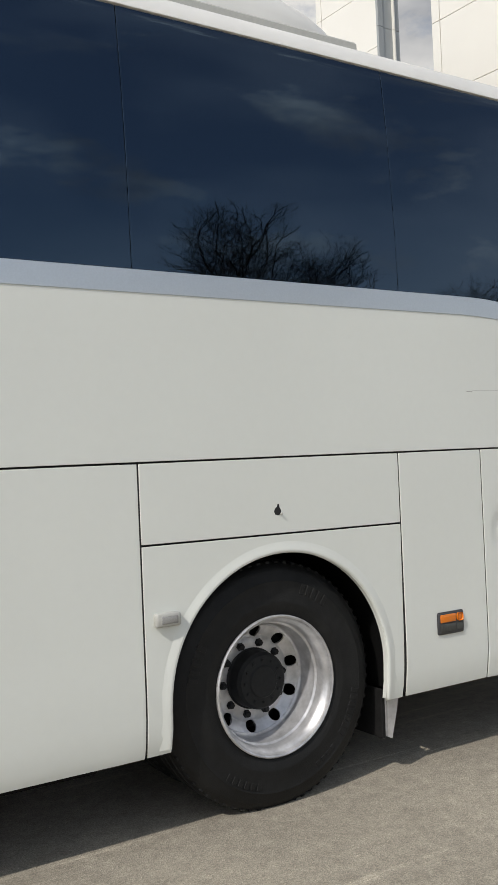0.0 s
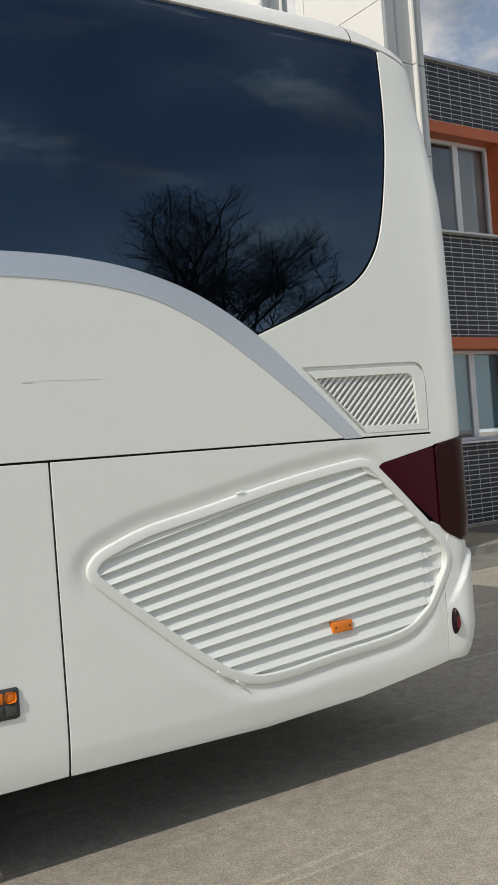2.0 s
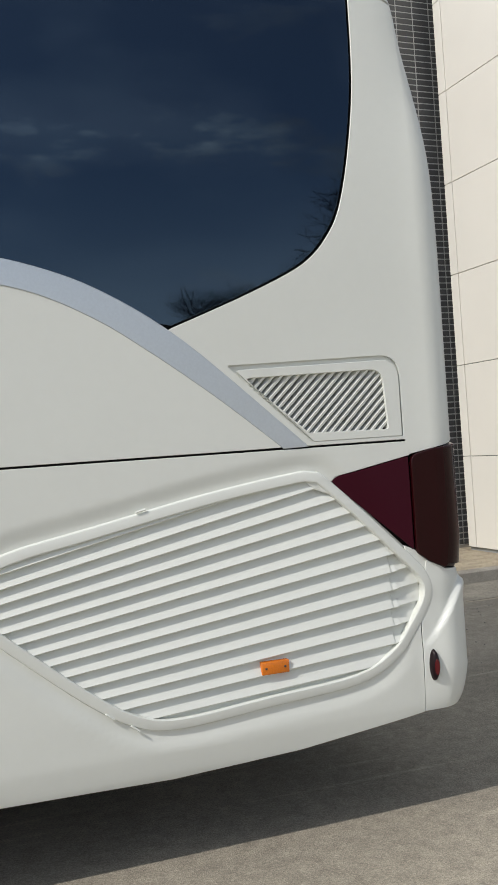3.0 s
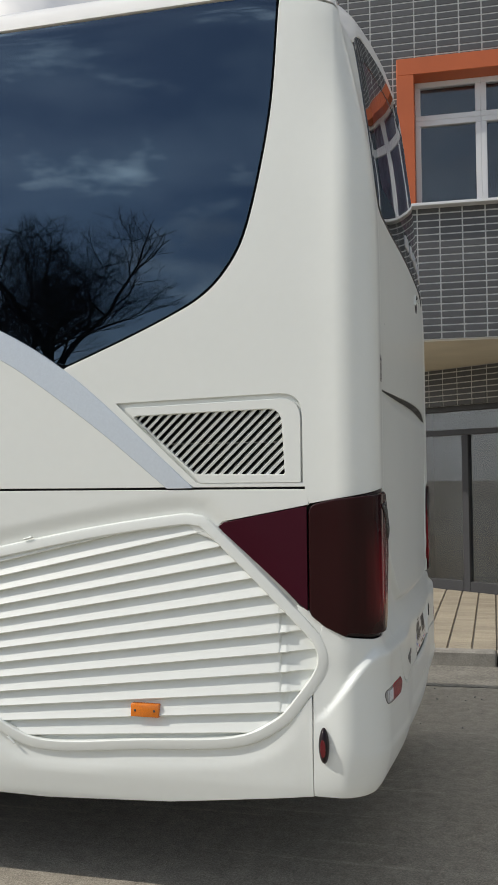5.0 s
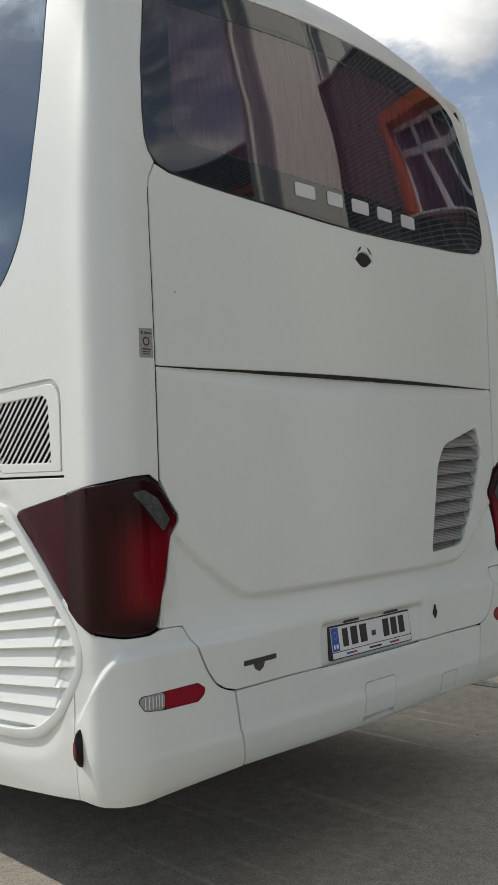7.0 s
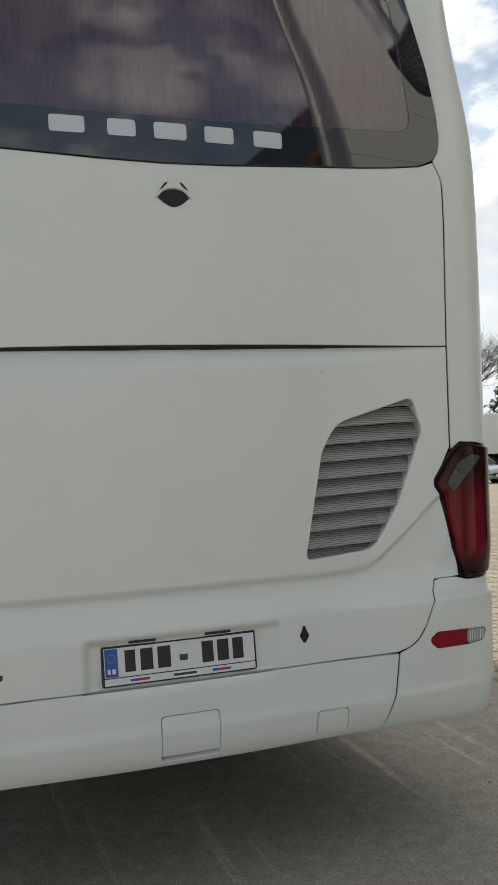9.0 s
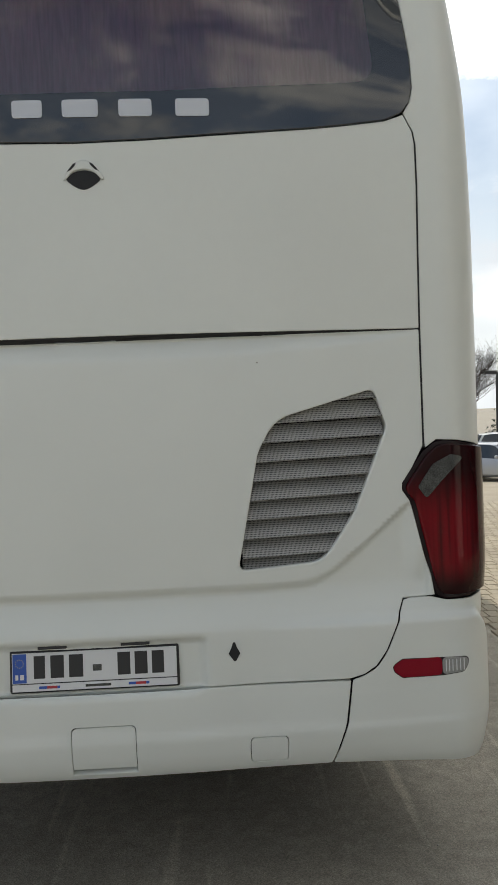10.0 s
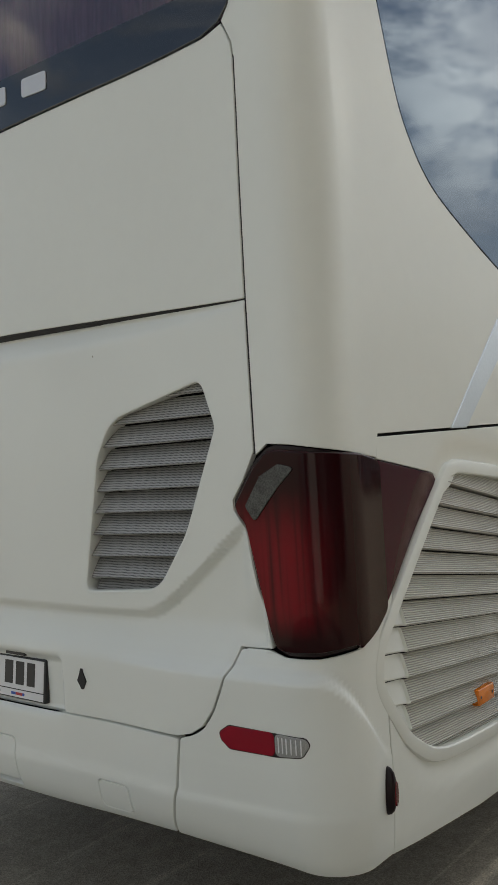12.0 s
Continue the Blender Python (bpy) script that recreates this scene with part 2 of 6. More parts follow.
def ribs(m, pitch, dark):
    """Fine ribs along each fanned louvre blade: a bump, with groove shade darkened into the colour."""
    n, l = m.node_tree.nodes, m.node_tree.links
    g = n.new("ShaderNodeNewGeometry")
    sp = n.new("ShaderNodeSeparateXYZ")
    l.new(g.outputs["Position"], sp.inputs["Vector"])

    def sum_of(a, k, c, plus):   # a * k + c, or a * k + plus
        q = n.new("ShaderNodeMath")
        q.operation = "MULTIPLY_ADD"
        l.new(a, q.inputs[0])
        q.inputs[1].default_value = k
        if plus is None:
            q.inputs[2].default_value = c
        else:
            l.new(plus, q.inputs[2])
        return q.outputs[0]

    level = sum_of(sp.outputs["X"], 0.060, 0.0, sum_of(sp.outputs["Z"], 1.0, 0.0567, None))
    dv = n.new("ShaderNodeMath")
    dv.operation = "DIVIDE"
    l.new(level, dv.inputs[0])
    l.new(sum_of(sp.outputs["X"], 0.215, 1.2032, None), dv.inputs[1])
    mu = n.new("ShaderNodeMath")
    mu.operation = "MULTIPLY"
    mu.inputs[1].default_value = 2 * math.pi / pitch
    l.new(dv.outputs[0], mu.inputs[0])
    sn = n.new("ShaderNodeMath")
    sn.operation = "SINE"
    l.new(mu.outputs[0], sn.inputs[0])
    # shade in the grooves, painted as a darker base colour
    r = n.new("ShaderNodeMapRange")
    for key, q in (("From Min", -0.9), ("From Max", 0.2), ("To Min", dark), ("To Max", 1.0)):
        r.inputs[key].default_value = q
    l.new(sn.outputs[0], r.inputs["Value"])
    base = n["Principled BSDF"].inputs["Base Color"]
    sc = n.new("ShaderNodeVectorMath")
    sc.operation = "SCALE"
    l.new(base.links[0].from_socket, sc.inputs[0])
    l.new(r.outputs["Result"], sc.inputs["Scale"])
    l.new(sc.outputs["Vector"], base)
    bp = n.new("ShaderNodeBump")
    bp.inputs["Strength"].default_value = 0.6
    bp.inputs["Distance"].default_value = 0.002
    l.new(sn.outputs[0], bp.inputs["Height"])
    l.new(bp.outputs["Normal"], n["Principled BSDF"].inputs["Normal"])


punch(MESH, 880.0, 0.15)
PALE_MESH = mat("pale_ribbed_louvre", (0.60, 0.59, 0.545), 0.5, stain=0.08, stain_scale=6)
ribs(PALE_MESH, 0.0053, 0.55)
# near-black that paints in the shade inside vents and behind the wheel discs
VENT_DARK = mat("recess_shade_black", (0.01, 0.01, 0.01), 0.9)
PLATE_WHITE = mat("plate_white", (0.72, 0.73, 0.74), 0.3, coat=0.4)
PLATE_BLUE = mat("plate_blue", (0.02, 0.09, 0.42), 0.35)
PLATE_BLACK = mat("plate_black", (0.015, 0.015, 0.016), 0.4)
PLATE_RED = mat("plate_red_print", (0.45, 0.03, 0.04), 0.4)
PLATE_STAR = mat("plate_star_print", (0.45, 0.42, 0.20), 0.4)
STICKER = mat("grey_film_sticker", (0.35, 0.34, 0.31), 0.5, grain=0.4, grain_scale=200)



def asphalt(name, color):
    """Worn asphalt: pale and dark stones, dusty patches and long pale scrapes."""
    m = bpy.data.materials.new(name)
    m.use_nodes = True
    n, l = m.node_tree.nodes, m.node_tree.links
    b = n["Principled BSDF"]
    b.inputs["Roughness"].default_value = 0.92
    g = n.new("ShaderNodeNewGeometry")

    def factor(node, sock, lo, hi, a, c):
        r = n.new("ShaderNodeMapRange")
        for key, v in (("From Min", lo), ("From Max", hi), ("To Min", a), ("To Max", c)):
            r.inputs[key].default_value = v
        l.new(node.outputs[sock], r.inputs["Value"])
        return r.outputs["Result"]

    def tex(kind, scale, stretch=(1, 1, 1), detail=3.0):
        mp = n.new("ShaderNodeMapping")
        mp.inputs["Scale"].default_value = stretch
        mp.inputs["Rotation"].default_value = (0, 0, 0.06)
        l.new(g.outputs["Position"], mp.inputs["Vector"])
        t = n.new(kind)
        t.inputs["Scale"].default_value = scale
        if kind == "ShaderNodeTexNoise":
            t.inputs["Detail"].default_value = detail
        l.new(mp.outputs["Vector"], t.inputs["Vector"])
        return t

    stones = tex("ShaderNodeTexVoronoi", 200.0)
    pale = tex("ShaderNodeTexVoronoi", 46.0)
    sep = n.new("ShaderNodeSeparateColor")
    l.new(stones.outputs["Color"], sep.inputs["Color"])
    grit = tex("ShaderNodeTexNoise", 260.0, detail=2.0)
    patch = tex("ShaderNodeTexNoise", 0.9, detail=6.0)
    mid = tex("ShaderNodeTexNoise", 14.0, detail=4.0)
    scrape = tex("ShaderNodeTexNoise", 3.2, (0.16, 4.0, 1.0), 5.0)
    values = [factor(sep, "Red", 0.0, 1.0, 0.72, 1.26), factor(pale, "Distance", 0.10, 0.17, 1.32, 1.0), factor(grit, "Fac", 0.3, 0.7, 0.86, 1.12), factor(patch, "Fac", 0.3, 0.7, 0.84, 1.12), factor(mid, "Fac", 0.3, 0.7, 0.86, 1.12), factor(scrape, "Fac", 0.61, 0.72, 1.0, 1.45)]
    out = values[0]
    for v in values[1:]:
        mu = n.new("ShaderNodeMath")
        mu.operation = "MULTIPLY"
        l.new(out, mu.inputs[0])
        l.new(v, mu.inputs[1])
        out = mu.outputs[0]
    mx = n.new("ShaderNodeVectorMath")
    mx.operation = "SCALE"
    mx.inputs[0].default_value = color
    l.new(out, mx.inputs["Scale"])
    l.new(mx.outputs["Vector"], b.inputs["Base Color"])
    bp = n.new("ShaderNodeBump")
    bp.inputs["Strength"].default_value = 0.5
    bp.inputs["Distance"].default_value = 0.003
    l.new(stones.outputs["Distance"], bp.inputs["Height"])
    l.new(bp.outputs["Normal"], b.inputs["Normal"])
    return m


ASPHALT = asphalt("worn_asphalt", (0.356, 0.320, 0.256))
GUTTER = mat("gritty_concrete_edge", (0.24, 0.225, 0.19), 0.95, grain=0.4, grain_scale=70, stain=0.25, stain_scale=3, bump=0.6, bump_scale=90)
KERB = mat("concrete_kerb", (0.33, 0.31, 0.27), 0.9, grain=0.2, grain_scale=90, stain=0.25, stain_scale=5, bump=0.3)
PAVER = mat("beige_paving_block", (0.40, 0.345, 0.255), 0.9, grain=0.15, grain_scale=80, stain=0.12, stain_scale=1.5, random_tone=0.10, bump=0.3)
JOINT = mat("paving_joint_sand", (0.17, 0.15, 0.12), 0.95, grain=0.3)
TILE = mat("dark_clinker_tile", (0.046, 0.047, 0.048), 0.58, spec=1.0, grain=0.15, grain_scale=90, random_tone=0.22, rough_var=0.1)
DARK_TILE = mat("blue_black_clinker_tile", (0.026, 0.030, 0.038), 0.42, spec=0.35, grain=0.15, grain_scale=90, random_tone=0.22, rough_var=0.1)
MORTAR = mat("pale_tile_joint", (0.60, 0.60, 0.585), 0.9, grain=0.15)
ORANGE = mat("orange_metal_frame", (0.50, 0.115, 0.035), 0.45, stain=0.08)
PVC = mat("white_window_profile", (0.68, 0.69, 0.70), 0.4, stain=0.05)
WINDOW = glass("building_glass", (0.80, 0.86, 0.88), ior=1.7)
ROOM = mat("dim_room", (0.10, 0.11, 0.13), 0.9, stain=0.3)
BLIND = mat("teal_blind", (0.17, 0.52, 0.60), 0.8, stain=0.1)
SHEER = mat("pale_sheer_curtain", (0.62, 0.62, 0.60), 0.9, stain=0.15, stain_scale=6, stretch=(1, 1, 0.15))
WHITE_PANEL = mat("cream_composite_panel", (0.83, 0.81, 0.745), 0.45, stain=0.03, stain_scale=0.8)
GREY_PANEL = mat("grey_perforated_cladding", (0.40, 0.42, 0.42), 0.5, metal=0.2, grain=0.1, grain_scale=240, stain=0.04)
SOFFIT = mat("beige_soffit", (0.55, 0.50, 0.40), 0.8, stain=0.1)
PARAPET = mat("grey_metal_coping", (0.36, 0.36, 0.37), 0.45, metal=0.4)
BIN = mat("dark_perforated_steel", (0.03, 0.032, 0.035), 0.5, metal=0.4, grain=0.3, grain_scale=120)
BARK = mat("dark_bark", (0.045, 0.038, 0.032), 0.95, grain=0.3, grain_scale=30)
NEEDLES = mat("spruce_needles", (0.018, 0.032, 0.016), 0.8, random_tone=0.4)


# ---- building helpers ----
def link_mesh(name, bm, material, parent=None, label=""):
    me = bpy.data.meshes.new(name)
    bm.to_mesh(me)
    bm.free()
    if material is not None:
        me.materials.append(material)
    ob = new(name, me)
    if parent is not None:
        ob.parent = parent
    if label:
        tagged(ob, label)
    return ob


def part(name, bm, material, parent, label=""):
    return link_mesh(name, bm, material, parent, label)


def smooth_shade(ob, angle=35):
    me = ob.data
    me.polygons.foreach_set("use_smooth", [True] * len(me.polygons))
    bm = bmesh.new()
    bm.from_mesh(me)
    for e in bm.edges:
        e.smooth = not (len(e.link_faces) == 2 and e.calc_face_angle(0) > radians(angle))
    bm.to_mesh(me)
    bm.free()
    return ob


def box(bm, lo, hi, bevel=0.0, m=None, seg=1):
    v = bmesh.ops.create_cube(bm, size=1)["verts"]
    for q in v:
        q.co = Vector([lo[i] + (q.co[i] + 0.5) * (hi[i] - lo[i]) for i in range(3)])
    if bevel:
        es = list({e for q in v for e in q.link_edges})
        r = bmesh.ops.bevel(bm, geom=es, offset=bevel, segments=seg, profile=0.5, affect="EDGES")
        v = list({q for f in r["faces"] for q in f.verts} | {q for q in v if q.is_valid})
    if m is not None:
        for q in v:
            q.co = m @ q.co
    return v


def lathe(bm, profile, m, seg=64, close=False):
    """Turns a list of (radius, height) about the local z axis."""
    rings = []
    for r, h in profile:
        rings.append([bm.verts.new(m @ Vector((r * math.cos(2 * math.pi * i / seg), r * math.sin(2 * math.pi * i / seg), h))) for i in range(seg)])
    pairs = list(zip(rings, rings[1:])) + ([(rings[-1], rings[0])] if close else [])
    for a, b in pairs:
        for i in range(seg):
            j = (i + 1) % seg
            bm.faces.new((a[i], a[j], b[j], b[i]))
    return rings


def curve(pts, n=6, closed=False):
    """A smooth line (Catmull-Rom) through 2D points."""
    k = len(pts)
    out = []
    for i in range(k if closed else k - 1):
        p = [pts[(i + d) % k] if closed else pts[min(max(i + d, 0), k - 1)] for d in (-1, 0, 1, 2)]
        for s in range(n):
            t = s / n
            out.append(tuple(0.5 * (2 * p[1][c] + (p[2][c] - p[0][c]) * t + (2 * p[0][c] - 5 * p[1][c] + 4 * p[2][c] - p[3][c]) * t * t
                                    + (3 * p[1][c] - p[0][c] - 3 * p[2][c] + p[3][c]) * t ** 3) for c in (0, 1)))
    if not closed:
        out.append(tuple(pts[-1]))
    return out


def rounded(pts, r, n=5):
    """A polygon with its corners rounded; r is one radius or one for each corner."""
    k, out = len(pts), []
    for i in range(k):
        p, a, b = Vector(pts[i]), Vector(pts[i - 1]), Vector(pts[(i + 1) % k])
        rad = r[i] if isinstance(r, (list, tuple)) else r
        if rad <= 0:
            out.append(tuple(p))
            continue
        ua, ub = (a - p).normalized(), (b - p).normalized()
        half = ua.angle(ub) / 2
        d = min(rad / max(math.tan(half), 0.05), 0.48 * (a - p).length, 0.48 * (b - p).length)
        for s in range(n + 1):
            t = s / n
            out.append(tuple((p + ua * d) * (1 - t) ** 2 + p * 2 * t * (1 - t) + (p + ub * d) * t ** 2))
    return out


def shrink(pts, ds):
    """Moves each side of a polygon inwards; pts run clockwise, ds has one distance for each side."""
    k, lines, out = len(pts), [], []
    for i in range(k):
        p, q = Vector(pts[i]), Vector(pts[(i + 1) % k])
        d = (q - p).normalized()
        lines.append((p + Vector((d.y, -d.x)) * ds[i], d))
    for i in range(k):
        (p, d), (q, e) = lines[i - 1], lines[i]
        t = ((q - p).x * e.y - (q - p).y * e.x) / (d.x * e.y - d.y * e.x)
        out.append(tuple(p + d * t))
    return out


# ---- the coach's outer surface ----
# a runs along the outline at any height: the side that the camera meets first (a = x + 0.13),
# round the corner, across the back (a = y + 0.08), round the other corner and along the far side.
R_CORNER, X_BACK, WIDTH, BULGE = 0.14, 0.01, 2.54, 0.045
A_ARC = R_CORNER * math.pi / 2
A_MID = A_ARC + WIDTH / 2 - R_CORNER
SIDE_IN = [(0.30, 0.05), (0.36, 0.022), (0.45, 0.006), (0.6, 0.0), (2.15, 0.0), (2.6, 0.012), (3.0, 0.036), (3.30, 0.062), (3.36, 0.085), (3.41, 0.13), (3.45, 0.22), (3.475, 0.42)]
BACK_IN = [(0.36, 0.16), (0.42, 0.075), (0.445, 0.045), (0.47, 0.026), (0.51, 0.010), (0.57, 0.0), (2.25, 0.0)]
BACK_IN += [(2.3 + 0.05 * i, 0.138 * (0.05 * i) ** 2) for i in range(1, 20)]   # the window leans in on a smooth curve
BACK_IN += [(3.29, 0.134), (3.335, 0.149), (3.36, 0.166), (3.385, 0.20), (3.415, 0.28), (3.475, 0.75)]


def ax(x):
    return x + 0.13


def ay(y):
    return A_ARC + y - R_CORNER


def step(e0, e1, v):
    t = min(max((v - e0) / (e1 - e0), 0.0), 1.0)
    return t * t * (3 - 2 * t)


Z_DENSE = np.arange(0.20, 3.60, 0.004)


def soften(table):
    """A profile over height with its kinks rounded, less so low down and at the very top."""
    raw = np.interp(Z_DENSE, [q[0] for q in table], [q[1] for q in table])
    out = raw.copy()
    for i, z in enumerate(Z_DENSE):
        w = 0.012 if z < 0.7 else (0.09 if z < 3.1 else max(0.012, 0.09 - 0.26 * (z - 3.1)))
        k = np.exp(-0.5 * ((Z_DENSE - z) / w) ** 2)
        out[i] = (raw * k).sum() / k.sum()
    return out


def along(table, z):
    return float(np.interp(z, Z_DENSE, table))


SIDE_IN, BACK_IN = soften(SIDE_IN), soften(BACK_IN)


def outline(a):
    far = a > A_MID
    if far:
        a = 2 * A_MID - a
    if a <= 0:
        x, y, nx, ny = a - 0.13, 0.0, 0.0, -1.0
    elif a < A_ARC:
        th = a / R_CORNER
        x, y, nx, ny = -0.13 + R_CORNER * math.sin(th), R_CORNER - R_CORNER * math.cos(th), math.sin(th), -math.cos(th)
    else:
        y = R_CORNER + a - A_ARC
        u = (y - WIDTH / 2) / (WIDTH / 2 - R_CORNER)
        x, nx, ny = X_BACK + BULGE * (1 - u * u) ** 1.5, 1.0, 0.08 * u * (1 - u * u)
    return (x, WIDTH - y, nx, -ny) if far else (x, y, nx, ny)


BIG_OUTER = [(-1.968, 1.103), (-1.935, 1.138), (-1.87, 1.168), (-1.73, 1.215), (-1.49, 1.262), (-1.07, 1.345), (-0.74, 1.394), (-0.640, 1.396), (-0.560, 1.352), (-0.26, 1.06), (-0.172, 0.955), (-0.166, 0.86), (-0.24, 0.745), (-0.33, 0.650), (-0.50, 0.575), (-0.86, 0.545), (-1.20, 0.520), (-1.37, 0.555), (-1.54, 0.665), (-1.78, 0.868), (-1.935, 1.006), (-1.968, 1.045), (-1.976, 1.075)]
_p = np.array(curve(BIG_OUTER, 4, closed=True))
_q = np.roll(_p, -1, axis=0)


def rim_distance(x, z):
    """Distance to the big grille's border, negative inside."""
    d = _q - _p
    t = np.clip(((x - _p[:, 0]) * d[:, 0] + (z - _p[:, 1]) * d[:, 1]) / (d ** 2).sum(1), 0, 1)
    near = np.hypot(_p[:, 0] + t * d[:, 0] - x, _p[:, 1] + t * d[:, 1] - z).min()
    cross = ((_p[:, 1] > z) != (_q[:, 1] > z)) & (x < (_q[:, 0] - _p[:, 0]) * (z - _p[:, 1]) / (_q[:, 1] - _p[:, 1] + 1e-12) + _p[:, 0])
    return -near if cross.sum() % 2 else near


def groove(b, z):
    """The soft hollow along the big grille's rim."""
    if -2.0 < b < -0.08 and 0.42 < z < 1.47:
        d = rim_distance(b - 0.13, z)
        if -0.02 < d < 0.08:
            return 0.012 * step(0.075, 0.004, d) * step(-0.10, -0.30, b)
    return 0.0


def relief(a, z):
    """The bumper's swell, and the step low on the engine lid."""
    b = min(a, 2 * A_MID - a)
    out = 0.0
    out -= groove(b, z)
    if -0.25 < b < 0.45 and z > 0.95:
        out += 0.012 * math.exp(-((b - A_ARC / 2) / 0.11) ** 2) * step(0.95, 1.10, z) * step(3.10, 2.60, z)
    if b > -0.4 and z < 1.0:
        out -= 0.011 * math.exp(-((b - A_ARC / 2) / 0.21) ** 2) * step(0.97, 0.82, z)
    if b > -0.17 and z < 1.0:
        out += 0.006 * step(-0.16, 0.24, b) * step(0.985, 0.90, z)
        z_sh = 0.69 + 0.235 * step(-0.10, 0.15, b)
        out += (0.010 + 0.014 * step(0.42, 0.62, z)) * step(-0.12, 0.05, b) * step(z_sh + 0.014, z_sh - 0.020, z) * step(ay(0.80), ay(0.44), b)
        out += 0.005 * step(-0.05, 0.3, b) * step(0.605, 0.575, z) * step(0.42, 0.47, z)
    lid = step(ay(0.196), ay(0.212), b) if z > 0.98 else step(ay(-0.10), ay(0.42), b)
    if lid > 0 and z < 1.75:
        reach = max(0.0, abs(A_MID - b) - 0.66)
        zc = 1.035 + 0.9 * (math.sqrt(reach * reach + 0.0121) - 0.11 if reach > 0 else 0.0) + 0.012 * step(0.5, 0.9, abs(A_MID - b))
        begin = lid + step(1.00, 1.14, z) * (step(ay(0.225), ay(0.29), b) - lid)
        out += begin * -0.025 * step(zc + 0.014, zc - 0.012, z) + lid * 0.033 * step(1.045, 0.90, z)
    if lid > 0 and 1.76 < z < 1.84:   # the lid's upper lip rolls in, most in the middle
        bow = 1 - min(1.0, abs(A_MID - b) / 1.06) ** 3
        out += -(0.003 + 0.021 * bow) * lid * step(1.828 - 0.062 * bow, 1.838, z)
    if b > 0.5 and 0.70 < z < 0.92:
        y = a - A_ARC + R_CORNER
        out += -0.026 * step(0.928, 0.958, y) * step(1.620, 1.588, y) * step(0.722, 0.742, z) * step(0.902, 0.876, z)
    return out


def skin(a, z, off=0.0):
    x, y, nx, ny = outline(a)
    b = min(a, 2 * A_MID - a)
    low = step(0.80, 0.55, z)
    w = step(-0.10 - 0.12 * low, A_ARC + 0.06 + 0.35 * low, b)
    u = min(1.0, max(0.0, (A_MID - b) / (A_MID - A_ARC)))
    z_at = z
    z = z - 0.05 * (1 - u * u) * max(0.0, z - 2.3) ** 2   # the roof is crowned across the back
    rear = along(BACK_IN, z) * (1 - 0.38 * (1 - u * u) * step(2.2, 2.9, z))   # fuller in the middle
    inset = (1 - w) * along(SIDE_IN, z) + w * rear + 0.022 * math.exp(-((b - A_ARC / 2) / 0.2) ** 2) * step(2.5, 3.25, z)
    d = off + relief(a, z_at) - inset
    if z_at > 3.20:   # and at its corners
        z_at = 3.20 + (z_at - 3.20) * (1 - 0.5 * math.exp(-((b - A_ARC / 2) / 0.25) ** 2))
    if z_at > 3.33:   # the roof dips towards the back
        z_at = 3.33 + (z_at - 3.33) * (1 - 0.20 * step(-0.5, -0.05, b))
    return Vector((x + nx * d, y + ny * d, z_at))


def skin_normal(a, z, e=0.0075):
    da = skin(a + e, z) - skin(a - e, z)
    dz = skin(a, z + e) - skin(a, z - e)
    return da.cross(dz).normalized()


def mirrored(pts):
    return [(2 * A_MID - a, z) for a, z in reversed(pts)]


def fill(loops, grid):
    """Flat faces between an outer loop and holes, cut along a grid: points, faces and border edges."""
    bm = bmesh.new()
    for loop in loops:
        vs = [bm.verts.new((p[0], p[1], 0)) for p in loop]
        for i in range(len(vs)):
            bm.edges.new((vs[i - 1], vs[i]))
    bmesh.ops.triangle_fill(bm, use_beauty=True, use_dissolve=False, edges=bm.edges[:], normal=(0, 0, 1))
    for axis in (0, 1):
        lo, hi = min(p[axis] for p in loops[0]), max(p[axis] for p in loops[0])
        d = grid[axis]
        c = math.floor(lo / d) * d + d
        no = (1, 0, 0) if axis == 0 else (0, 1, 0)
        while c < hi - 1e-4:
            co = (c, 0, 0) if axis == 0 else (0, c, 0)
            bmesh.ops.bisect_plane(bm, geom=bm.verts[:] + bm.edges[:] + bm.faces[:], plane_co=co, plane_no=no, dist=1e-5)
            c += d
    bm.verts.index_update()
    pts = [(v.co.x, v.co.y) for v in bm.verts]
    faces, border = [], []
    for f in bm.faces:
        ids = [v.index for v in f.verts]
        faces.append(ids if f.normal.z > 0 else ids[::-1])
    for e in bm.edges:
        if len(e.link_faces) == 1:
            f = e.link_faces[0]
            c = f.calc_center_median()
            p, q = e.verts[0].co, e.verts[1].co
            d = q - p
            side = d.x * (c.y - p.y) - d.y * (c.x - p.x)
            border.append((e.verts[0].index, e.verts[1].index) if side > 0 else (e.verts[1].index, e.verts[0].index))
    bm.free()
    return pts, faces, border


def mesh_object(name, verts, faces, normals, material, parent, label=""):
    me = bpy.data.meshes.new(name)
    me.from_pydata(verts, [], faces)
    me.polygons.foreach_set("use_smooth", [True] * len(me.polygons))
    me.normals_split_custom_set_from_vertices(normals)
    me.materials.append(material)
    ob = new(name, me)
    ob.parent = parent
    if label:
        tagged(ob, label)
    return ob


